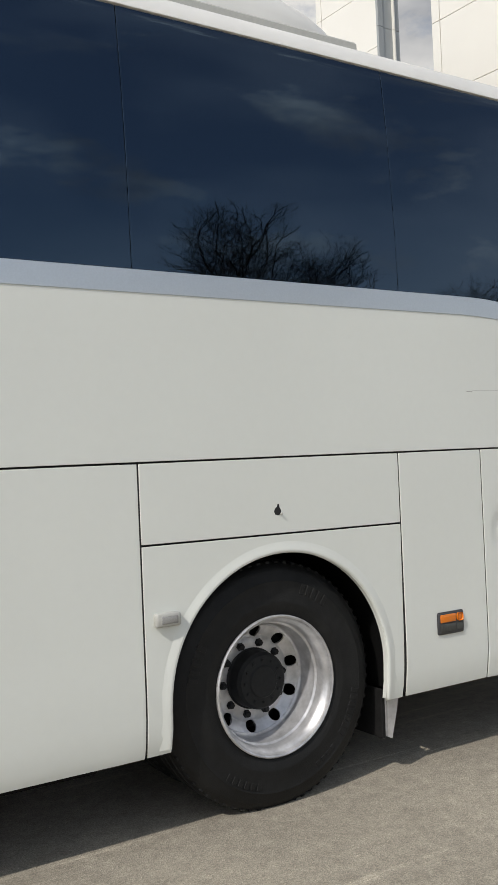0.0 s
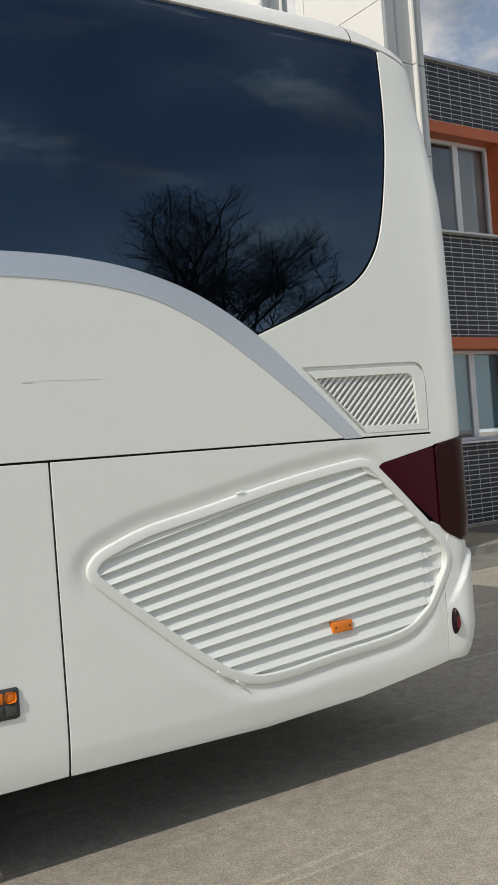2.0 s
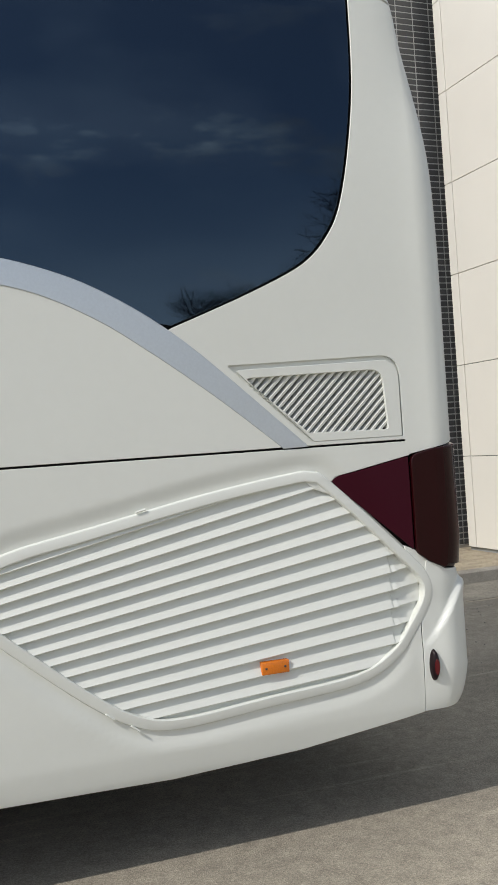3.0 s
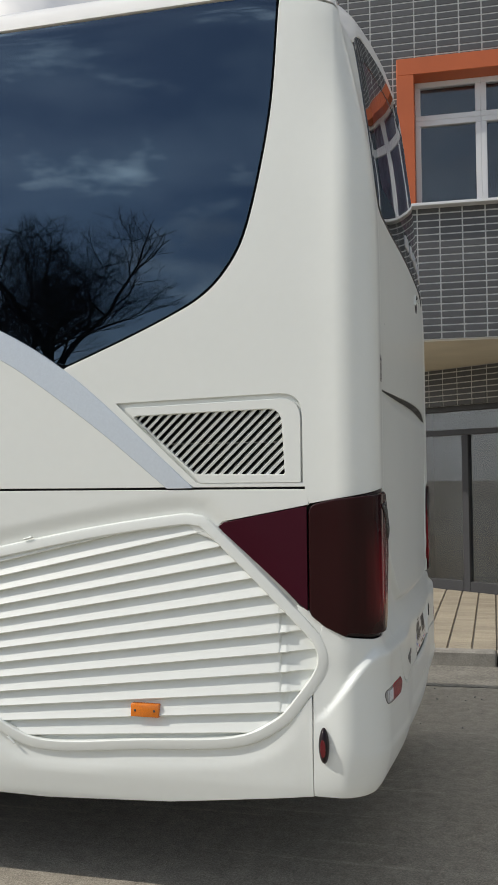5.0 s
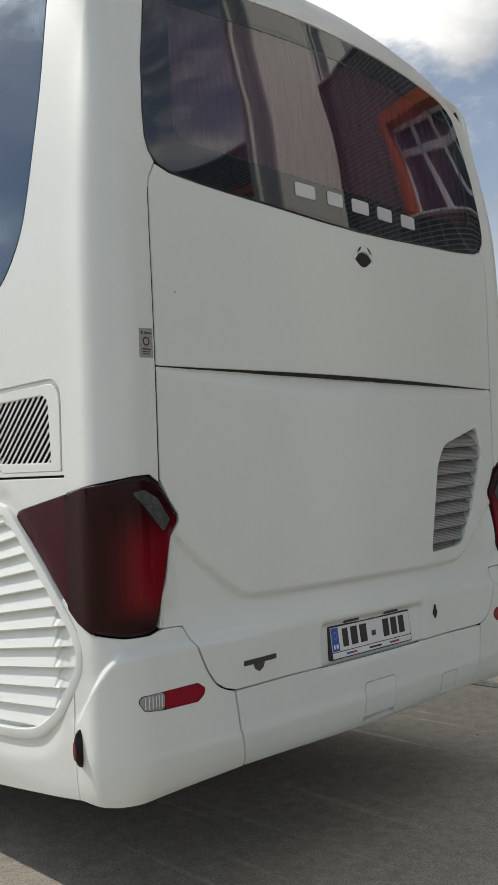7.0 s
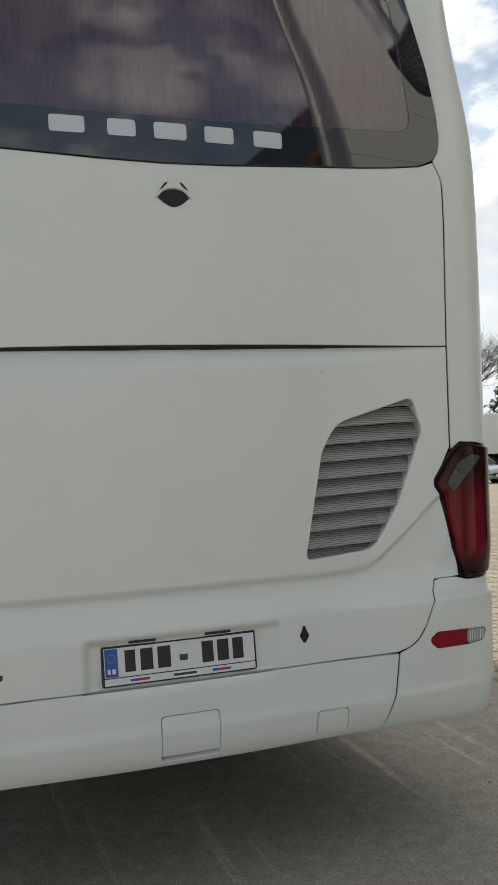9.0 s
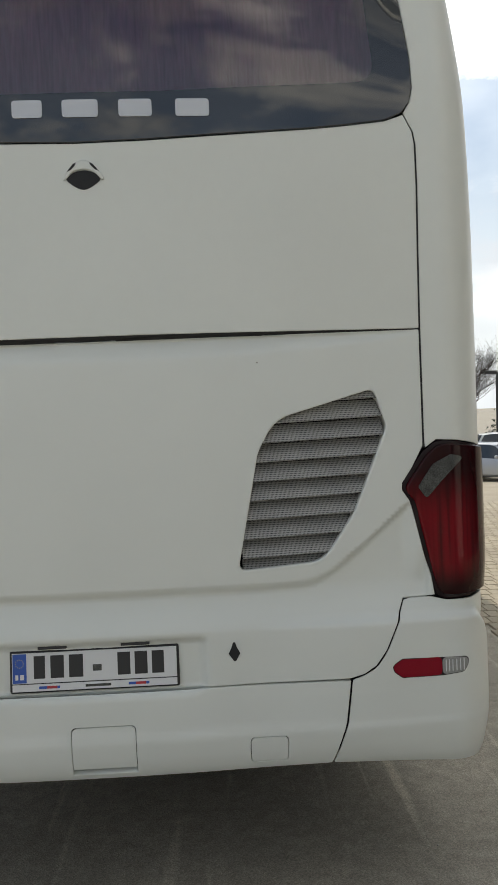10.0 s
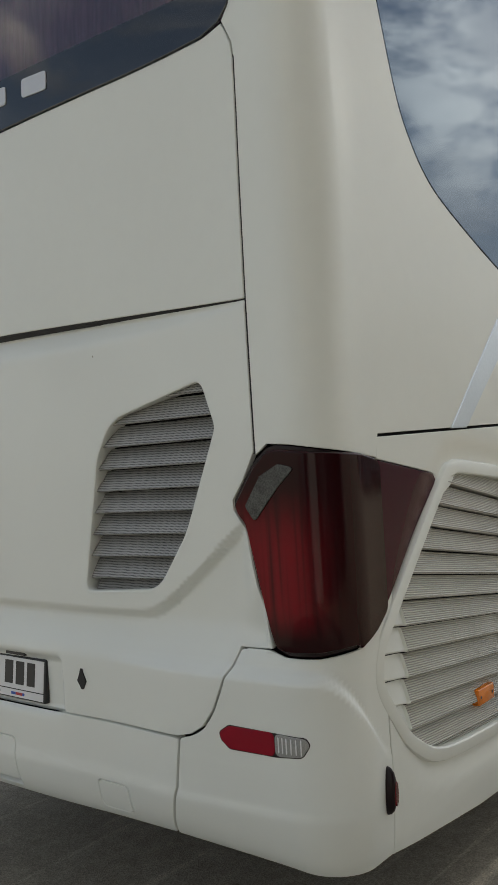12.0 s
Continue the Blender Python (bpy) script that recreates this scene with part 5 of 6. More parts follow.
    panel("lamp_surround", both(back(rounded(surround, 0.018, 5)), far), LAMP_SMOKE, bus, off=0.0012, grid=(0.03, 0.03), lip=0.001, depth=0.012, label="black lamp surround")
    for nm, pl, mt, lb in (("fog_lamp", red, LAMP_BRIGHT_RED, "red fog lamp lens"), ("reversing_lamp", clear, LAMP_CLEAR, "clear reversing lamp lens")):
        lp = back(rounded(pl, 0.014, 5))
        panel(nm, both(lp, far), mt, bus, off=0.003, grid=(0.03, 0.03), lip=0.002, depth=0.012, label=lb)
    # insides of the tail light
    grey = rounded([(0.203, 1.299), (0.229, 1.336), (0.180, 1.407), (0.124, 1.436), (0.087, 1.427)], 0.008, 3)
    panel("indicator_lens", both(back(grey), far), LAMP_GREY, bus, off=0.0165, grid=(0.03, 0.04), lip=0.001, depth=0.005, label="grey indicator lens")

# lock in the flap above the wheel, scratch on the side
bm = bmesh.new()
loop = [(-3.316 + (x + 3.338) * 0.72, 1.268 + (z - 1.280) * 0.72) for x, z in [(-3.362, 1.272), (-3.352, 1.290), (-3.340, 1.296), (-3.336, 1.312), (-3.328, 1.312), (-3.326, 1.294), (-3.316, 1.280), (-3.314, 1.262), (-3.330, 1.248), (-3.352, 1.254)]]
panel("flap_lock", to_a(loop), BLACK, bus, off=0.002, grid=(0.1, 0.1), lip=0.001, depth=0.006, label="black recessed flap lock")
on_skin("lock_lever", ax(-3.304), ax(-3.296), 1.246, 1.256, 0.0, 0.014, PALE_PLASTIC, bus, 0.003, "pale lock lever")
on_skin("scratch", ax(-2.165), ax(-2.125), 1.7695, 1.7725, -0.001, 0.0010, STICKER, bus, 0.0004)
on_skin("scratch", ax(-2.125), ax(-1.86), 1.7767, 1.7779, -0.001, 0.0007, PALE_PLASTIC, bus, 0.0003)

# vent in the engine lid
vent = tagged(new("engine_vent"), "angular engine vent with mesh slats")
vent.parent = bus
for k in range(10):
    z_s = 1.092 + k * 0.0605
    bm = bmesh.new()
    prev = None
    for i in range(41):
        y = 1.70 + 0.52 * i / 40
        rng = span_at(VENT, y)
        cur = None
        if rng:
            lo, hi = rng[0] - 0.012, rng[1] + 0.012
            row, live = [], False
            for s, h in ((-0.0165, -0.0145), (-0.0160, -0.0125), (-0.013, -0.0095), (0.012, -0.026), (0.0405, -0.048)):
                z = z_s + s + 0.03 * (y - 1.95)
                live |= lo < z < hi
                row.append((min(max(z, lo), hi), h))
            if live:
                cur = [bm.verts.new(skin(ay(y), z, h)) for z, h in row]
        if prev and cur:
            for q in range(4):
                bm.faces.new((prev[q], cur[q], cur[q + 1], prev[q + 1]))
        prev = cur
    if len(bm.faces):
        part("slat", bm, MESH, vent)
    else:
        bm.free()
# black sheet added as the shade deep in the vent
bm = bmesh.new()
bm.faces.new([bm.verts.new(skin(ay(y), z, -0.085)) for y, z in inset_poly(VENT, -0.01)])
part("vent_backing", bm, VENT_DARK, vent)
sweep("vent_edge", back(VENT), [(-0.012, -0.001), (-0.004, 0.0015), (0.0, 0.0), (0.002, -0.06)], BUMPER_PAINT, vent)

# lettering on the glass, drawn as plain bars; badge; emblem over the lock
for y0, y1 in ((0.896, 1.008), (1.082, 1.174), (1.236, 1.346), (1.410, 1.512), (1.586, 1.690)):
    panel("letter_bar", back(rounded([(y0, 2.534 - 0.010 * (y0 - 0.9)), (y1, 2.534 - 0.010 * (y1 - 0.9)), (y1, 2.588 - 0.010 * (y1 - 0.9)), (y0, 2.588 - 0.010 * (y0 - 0.9))], 0.010, 3)), LETTER, bus, off=0.0075, grid=(0.06, 0.05), lip=0.0005, depth=0.003, label="silver lettering drawn as a plain bar")
ring = curve([(1.2405, 2.340), (1.262, 2.358), (1.293, 2.365), (1.324, 2.358), (1.3455, 2.340), (1.322, 2.318), (1.293, 2.307), (1.264, 2.318)], 3, closed=True)
panel("emblem", back(ring), BLACK, bus, off=0.003, grid=(0.06, 0.06), lip=0.0008, depth=0.004, label="dark lens-shaped emblem recess")
hood = curve([(1.2335, 2.338), (1.246, 2.360), (1.270, 2.386), (1.293, 2.392), (1.316, 2.386), (1.340, 2.360), (1.3525, 2.338), (1.326, 2.364), (1.293, 2.372), (1.260, 2.364)], 3, closed=True)
panel("emblem_hood", back(hood), BUMPER_PAINT, bus, off=0.009, grid=(0.02, 0.02), lip=0.004, depth=0.012, label="white moulded hood over the emblem")
for s_ in (-1, 1):
    mark = [(1.293 + s_ * 0.049, 2.361), (1.293 + s_ * 0.030, 2.384), (1.293 + s_ * 0.021, 2.388), (1.293 + s_ * 0.024, 2.380), (1.293 + s_ * 0.038, 2.366)]
    panel("emblem_mark", back(mark if s_ > 0 else mark[::-1]), BLACK, bus, off=0.0105, grid=(0.06, 0.06), lip=0.0004, depth=0.003)
panel("badge", back(rounded([(0.513, 0.811), (0.680, 0.811), (0.682, 0.827), (0.515, 0.827)], 0.003, 2)), DARK_PLASTIC, bus, off=0.003, grid=(0.1, 0.1), lip=0.0008, depth=0.004, label="dark chrome badge, a plain bar")
panel("badge_shield", back([(0.570, 0.792), (0.590, 0.781), (0.610, 0.792), (0.618, 0.809), (0.562, 0.809)]), LAMP_GREY, bus, off=0.003, grid=(0.1, 0.1), lip=0.0008, depth=0.004)
panel("lid_lock", back([(1.682, 0.838), (1.697, 0.815), (1.703, 0.815), (1.716, 0.838), (1.706, 0.858), (1.702, 0.872), (1.696, 0.872), (1.692, 0.858)]), BLACK, bus, off=0.004, grid=(0.1, 0.1), lip=0.001, depth=0.006, label="black lid lock")
sticker = panel("film_sticker", [(ay(0.136), 1.867), (ay(0.192), 1.869), (ay(0.192), 1.965), (ay(0.136), 1.962)], STICKER, bus, off=0.0015, grid=(0.03, 0.03), lip=0.0004, depth=0.002, label="worn grey film sticker")
for y0, y1, z0, z1 in ((0.142, 0.150, 1.944, 1.953), (0.156, 0.186, 1.946, 1.951), (0.145, 0.183, 1.893, 1.897), (0.148, 0.180, 1.885, 1.888), (0.150, 0.178, 1.878, 1.881)):
    panel("sticker_print", back([(y0, z0), (y1, z0), (y1, z1), (y0, z1)]), DARK_PLASTIC, sticker, off=0.0022, grid=(0.1, 0.1), lip=0.0002, depth=0.0006)
round_print = [(0.164 + 0.015 * math.cos(2 * math.pi * i / 16), 1.921 + 0.015 * math.sin(2 * math.pi * i / 16)) for i in range(16)]
panel("sticker_print", back(round_print), DARK_PLASTIC, sticker, holes=[back([(0.164 + 0.010 * math.cos(-2 * math.pi * i / 16), 1.921 + 0.010 * math.sin(-2 * math.pi * i / 16)) for i in range(16)])], off=0.0022, grid=(0.1, 0.1), lip=0.0002, depth=0.0006)
on_skin("paint_chip", ay(1.806), ay(1.811), 1.750, 1.755, 0.0, 0.0006, STICKER, bus, 0.0003)
on_skin("paint_chip", ay(0.293), ay(0.298), 2.094, 2.100, 0.0, 0.0006, STICKER, bus, 0.0003)

# number plate on a tilted holder
plate = tagged(new("number_plate"), "white number plate in a black holder, its writing as bars")
plate.parent = bus
p0, p1 = skin(ay(0.994), 0.748), skin(ay(1.522), 0.748)
tx = (p1 - p0).normalized()
n_p = (skin_normal(ay(1.258), 0.81) + Vector((0, 0, 0.12))).normalized()
uz = n_p.cross(tx).normalized()
PM = Matrix((tx, uz, tx.cross(uz))).transposed().to_4x4()
PM.translation = skin(ay(1.258), 0.809) - n_p * 0.001


def flat_on_plate(name, x0, x1, z0, z1, h0, h1, material, bevel=0.001, label=""):
    bm = bmesh.new()
    box(bm, (x0, z0, h0), (x1, z1, h1), bevel, PM, 2)
    return part(name, bm, material, plate, label)


flat_on_plate("plate_holder", -0.266, 0.266, -0.066, 0.066, -0.012, 0.010, PLATE_BLACK, 0.006, "black plastic plate holder")
flat_on_plate("plate_sheet", -0.258, 0.258, -0.036, 0.058, 0.009, 0.0118, PLATE_WHITE, 0.001, "white plate sheet")
flat_on_plate("plate_band", -0.256, -0.213, -0.034, 0.056, 0.0115, 0.0124, PLATE_BLUE, 0.0002, "blue plate band")
flat_on_plate("holder_strip", -0.258, 0.258, -0.061, -0.039, 0.009, 0.0112, PLATE_WHITE, 0.001, "white advertising strip")
for x0, x1 in ((-0.190, -0.155), (-0.138, -0.096), (-0.080, -0.036), (0.072, 0.112), (0.126, 0.166), (0.180, 0.218)):
    flat_on_plate("plate_bar", x0, x1, -0.022, 0.048, 0.0115, 0.0126, PLATE_BLACK, 0.0003)
for x0, x1 in ((-0.248, -0.239), (-0.233, -0.221)):
    flat_on_plate("band_bar", x0, x1, -0.024, -0.008, 0.0121, 0.0128, PLATE_WHITE, 0.0001)
for i in range(12):
    cx, cz = -0.2345 + 0.0125 * math.cos(i * math.pi / 6), 0.026 + 0.0125 * math.sin(i * math.pi / 6)
    flat_on_plate("band_star", cx - 0.0013, cx + 0.0013, cz - 0.0013, cz + 0.0013, 0.0121, 0.0127, PLATE_STAR, 0.0)
flat_on_plate("plate_seal", -0.006, 0.022, -0.006, 0.014, 0.0115, 0.0122, LAMP_GREY, 0.0003)
for x0, x1, mt in ((-0.175, -0.110, PLATE_BLUE), (-0.150, -0.118, PLATE_RED), (-0.03, 0.05, LAMP_GREY), (0.105, 0.170, PLATE_BLUE), (0.128, 0.160, PLATE_RED)):
    flat_on_plate("strip_print", x0, x1, -0.054, -0.046, 0.0110 + (0.0004 if mt is PLATE_RED else 0), 0.0116 + (0.0004 if mt is PLATE_RED else 0), mt, 0.0001)
for x0 in (-0.13, 0.13):
    flat_on_plate("plate_lamp", x0 - 0.045, x0 + 0.045, 0.068, 0.084, -0.006, 0.022, PLATE_BLACK, 0.002, "black plate lamp")

# ---- tiled building ----
FM = pose(-1.44, 6.12, 0.0, 0, 0, 2.0)    # along the facade, into the building, up
H_TOP, SOFFIT_Z, REC_END, FOOT_Z = 6.85, 2.90, 4.47, 0.1505
ENTRY_L, ENTRY_TURN = 5.60, radians(38)    # the entrance wall slants back from the facade
ENTRY_B = (REC_END - ENTRY_L * math.cos(ENTRY_TURN), ENTRY_L * math.sin(ENTRY_TURN))
EM = FM @ pose(ENTRY_B[0], ENTRY_B[1], 0.0, 0, 0, -38.0)   # along the entrance wall, into the building, up
DOOR = (0.95, 2.75, 2.42)    # the doorway's ends along that wall, and its head
building = tagged(new("building"), "dark clinker-tiled two-storey building with orange window frames", "building")


def wall_box(name, lo, hi, material, parent=building, bevel=0.0, label=""):
    bm = bmesh.new()
    box(bm, lo, hi, bevel, FM)
    return part(name, bm, material, parent, label)


UP_WIN = (0.99, 3.905, 4.25, 5.71)
RIGHT_UP = (6.1345, 9.2355, 4.3795, 5.9305)
RIGHT_LOW = (6.1345, 9.2355, 1.348, 2.8285)
END = 24.0
# masonry behind the tiles, with openings
wall_box("wall_block", (0, 0.006, SOFFIT_Z), (UP_WIN[0], 0.40, H_TOP), MORTAR)
wall_box("wall_block", (UP_WIN[0], 0.006, SOFFIT_Z), (UP_WIN[1], 0.40, UP_WIN[2]), MORTAR)
wall_box("wall_block", (UP_WIN[0], 0.006, UP_WIN[3]), (UP_WIN[1], 0.40, H_TOP), MORTAR)
wall_box("wall_block", (UP_WIN[1], 0.006, SOFFIT_Z), (REC_END, 0.40, H_TOP), MORTAR)
wall_box("wall_block", (REC_END, 0.006, 0.0), (RIGHT_UP[0], 0.40, H_TOP), MORTAR)
wall_box("wall_block", (RIGHT_UP[0], 0.006, 0.0), (RIGHT_UP[1], 0.40, RIGHT_LOW[2]), MORTAR)
wall_box("wall_block", (RIGHT_UP[0], 0.006, RIGHT_LOW[3]), (RIGHT_UP[1], 0.40, RIGHT_UP[2]), MORTAR)
wall_box("wall_block", (RIGHT_UP[0], 0.006, RIGHT_UP[3]), (RIGHT_UP[1], 0.40, H_TOP), MORTAR)
wall_box("wall_block", (RIGHT_UP[1], 0.006, 0.0), (END, 0.40, H_TOP), MORTAR)
wall_box("wall_block", (0.006, 0.40, SOFFIT_Z), (0.40, 12.0, H_TOP), MORTAR)
for s0, s1, z0 in ((0.0, DOOR[0], 0.0), (DOOR[1], ENTRY_L - 0.008, 0.0), (DOOR[0], DOOR[1], DOOR[2])):
    bm = bmesh.new()
    box(bm, (s0, 0.006, z0), (s1, 0.30, SOFFIT_Z - 0.021), 0, EM)
    part("wall_block", bm, MORTAR, building)
wall_box("wall_block", (ENTRY_B[0] + 0.02, ENTRY_B[1] + 0.02, 0.0), (ENTRY_B[0] + 0.30, 12.0, SOFFIT_Z - 0.021), MORTAR)
wall_box("soffit", (0.01, 0.01, SOFFIT_Z - 0.02), (REC_END + 0.01, 4.0, SOFFIT_Z), SOFFIT, label="beige soffit over the recessed entrance")
wall_box("roof_slab", (0.1, 0.3, H_TOP - 0.35), (END, 12.0, H_TOP - 0.1), PARAPET)
for i in range(12):
    wall_box("coping", (-0.04 + 2.0 * i, -0.05, H_TOP), (1.955 + 2.0 * i, 0.44, H_TOP + 0.05), PARAPET, bevel=0.008, label="grey metal coping")
wall_box("plinth", (REC_END + 0.02, 0.001, 0.0), (END, 0.05, FOOT_Z), KERB, label="concrete plinth")

TW, TH, JT = 0.2215, 0.0705, 0.0135


def tile_faces(u0, z0, w, h, turn):
    """Corners of a bevelled tile on a wall: turn 0 faces out, 1 is the slanting entrance wall, 3 the end wall."""
    e, d = 0.002, 0.006
    front = [(u0 + e, z0 + e, 0.0), (u0 + w - e, z0 + e, 0.0), (u0 + w - e, z0 + h - e, 0.0), (u0 + e, z0 + h - e, 0.0)]
    rear = [(u0, z0, d), (u0 + w, z0, d), (u0 + w, z0 + h, d), (u0, z0 + h, d)]
    out = []
    for u, z, q in front + rear:
        out.append((EM if turn == 1 else FM) @ Vector((q, u, z) if turn == 3 else (u, q, z)))
    fs = [(0, 1, 2, 3), (4, 5, 1, 0), (5, 6, 2, 1), (6, 7, 3, 2), (7, 4, 0, 3)]
    return out, fs if turn < 2 else [f[::-1] for f in fs]


def tile_cells(u_lo, u_hi, z_lo, z_hi, openings):
    u = u_lo
    while u < u_hi - 0.02:
        w = min(TW, u_hi - u)
        z = z_lo
        while z < z_hi - 0.01:
            h = min(TH, z_hi - z)
            spans = [(u, u + w)]
            for o in openings:   # tiles are cut where they meet an opening
                if o[2] - 0.02 < z + h / 2 < o[3] + 0.02 and o[0] < u + w and u < o[1]:
                    spans = [(u, min(u + w, o[0])), (max(u, o[1]), u + w)]
                    break
            for q0, q1 in spans:
                if q1 - q0 > 0.035:
                    yield q0 + JT / 2, z + JT / 2, q1 - q0 - JT, h - JT
            z += TH
        u += TW


holes = [UP_WIN, RIGHT_UP, RIGHT_LOW, (-1, REC_END, -1, SOFFIT_Z)]
cells = [(c, 0) for u0, u1 in ((0.0, 0.040), (0.040, 13.5)) for c in tile_cells(u0, u1, FOOT_Z, H_TOP, holes)]
cells += [(c, 1) for c in tile_cells(ENTRY_L - 25 * TW, ENTRY_L, FOOT_Z, SOFFIT_Z - 0.02, [(DOOR[0], DOOR[1], -1, DOOR[2])])]
cells += [(c, 3) for c in tile_cells(0.012, 3.0, SOFFIT_Z, H_TOP, [])]
# the tiles that the camera passes nearest are single pieces, the others one mesh
singles = [q for q in cells if q[1] == 0 and 4.0 < q[0][0] < 5.1 and 0.9 < q[0][1] < 5.2][:300]
picked = set(id(q) for q in singles)
for nm, material, dark, lab in (("tiles", TILE, False, "grey clinker tiles in stack bond"), ("tiles", DARK_TILE, True, "blue-black clinker tiles in stack bond")):
    vs_all, fs_all = [], []
    for q in cells:
        if id(q) in picked or (q[1] == 0 and q[0][0] > 5.6) != dark:
            continue
        v, f = tile_faces(*q[0], q[1])
        k = len(vs_all)
        vs_all += v
        fs_all += [tuple(i + k for i in g) for g in f]
    me = bpy.data.meshes.new(nm)
    me.from_pydata(vs_all, [], fs_all)
    me.materials.append(material)
    tiles = new(nm, me)
    tiles.parent = building
    tagged(tiles, lab, kind="stuff")


def window(lo_u, hi_u, lo_z, hi_z, columns, transom, blind, name="window"):
    w = new(name)
    w.parent = building
    tagged(w, "white framed window in an orange metal surround")
    t = 0.15
    for lo, hi in (((lo_u - 0.02, -0.10, hi_z - t), (hi_u + 0.02, 0.22, hi_z + 0.02)), ((lo_u - 0.02, -0.10, lo_z), (lo_u + t, 0.22, hi_z - t)), ((hi_u - t, -0.10, lo_z), (hi_u + 0.02, 0.22, hi_z - t))):
        bm = bmesh.new()
        box(bm, lo, hi, 0.004, FM)
        part("orange_surround", bm, ORANGE, w, "orange metal surround")
    bm = bmesh.new()
    box(bm, (lo_u - 0.02, -0.12, lo_z - 0.03), (hi_u + 0.02, 0.20, lo_z), 0.004, FM)
    part("window_sill", bm, PVC, w, "pale metal sill")
    u0, u1, z0, z1 = lo_u + t, hi_u - t, lo_z, hi_z - t
    rows = [(z0, transom), (transom, z1)] if transom else [(z0, z1)]
    cw = (u1 - u0) / columns
    for c in range(columns):
        for r0, r1 in rows:
            a0, a1 = u0 + c * cw, u0 + (c + 1) * cw
            bm = bmesh.new()
            for lo, hi in (((a0, 0.12, r0), (a1, 0.19, r0 + 0.055)), ((a0, 0.12, r1 - 0.055), (a1, 0.19, r1)), ((a0, 0.12, r0 + 0.055), (a0 + 0.055, 0.19, r1 - 0.055)), ((a1 - 0.055, 0.12, r0 + 0.055), (a1, 0.19, r1 - 0.055))):
                box(bm, lo, hi, 0.005, FM)
            part("window_frame", bm, PVC, w)
            bm = bmesh.new()
            box(bm, (a0 + 0.05, 0.150, r0 + 0.05), (a1 - 0.05, 0.158, r1 - 0.05), 0, FM)
            pane = part("pane", bm, WINDOW, w)
            pane.visible_shadow = False
    bm = bmesh.new()
    box(bm, (lo_u, 0.9, lo_z - 0.2), (hi_u, 0.92, hi_z + 0.2), 0, FM)
    part("room_wall", bm, ROOM, w)
    if blind is SHEER:
        for c0, c1 in ((lo_u + 0.15, lo_u + 0.42), (hi_u - 0.38, hi_u - 0.15)):
            bm = bmesh.new()
            box(bm, (c0, 0.24, lo_z), (c1, 0.25, hi_z - 0.1), 0, FM)
            part("curtain", bm, blind, w, "pale sheer curtain drawn to the side")
    elif blind:
        bm = bmesh.new()
        box(bm, (lo_u + 0.1, 0.24, lo_z + (0.16 if blind is BLIND else 0.0)), (hi_u - 0.1, 0.25, hi_z - 0.1), 0, FM)
        part("blind", bm, blind, w, "blind hanging behind the panes")
    return w


window(*UP_WIN, 4, 5.16, None)
window(*RIGHT_UP, 4, None, SHEER)
window(*RIGHT_LOW, 4, None, BLIND)

# door in the recessed entrance
door = tagged(new("entrance_door"), "dark metal framed glass entrance door")
door.parent = building
d0, d1, dz = DOOR
dm = (d0 + d1) / 2
for lo, hi in (((d0, 0.10, 0.11), (d0 + 0.07, 0.20, dz)), ((d1 - 0.07, 0.10, 0.11), (d1, 0.20, dz)), ((d0 + 0.07, 0.10, dz - 0.07), (d1 - 0.07, 0.20, dz)), ((d0 + 0.07, 0.10, 2.05), (d1 - 0.07, 0.20, 2.12)),
               ((dm - 0.05, 0.11, 0.11), (dm + 0.05, 0.19, 2.05)), ((d0 + 0.07, 0.11, 0.11), (dm - 0.05, 0.19, 0.24)), ((dm + 0.05, 0.11, 0.11), (d1 - 0.07, 0.19, 0.24))):
    bm = bmesh.new()
    box(bm, lo, hi, 0.005, EM)
    part("door_frame", bm, DARK_PLASTIC, door)
for lo, hi in (((d0 + 0.07, 0.148, 0.24), (dm - 0.05, 0.156, 2.05)), ((dm + 0.05, 0.148, 0.24), (d1 - 0.07, 0.156, 2.05)), ((d0 + 0.07, 0.148, 2.12), (d1 - 0.07, 0.156, dz - 0.07))):
    bm = bmesh.new()
    box(bm, lo, hi, 0, EM)
    part("door_glass", bm, WINDOW, door)
bm = bmesh.new()
box(bm, (d0 - 0.01, 0.62, 0.1), (d1 + 0.9, 0.64, SOFFIT_Z - 0.03), 0, EM)
box(bm, (d0 - 0.03, 0.31, 0.1), (d0 - 0.01, 0.64, SOFFIT_Z - 0.03), 0, EM)
part("room_wall", bm, ROOM, door)

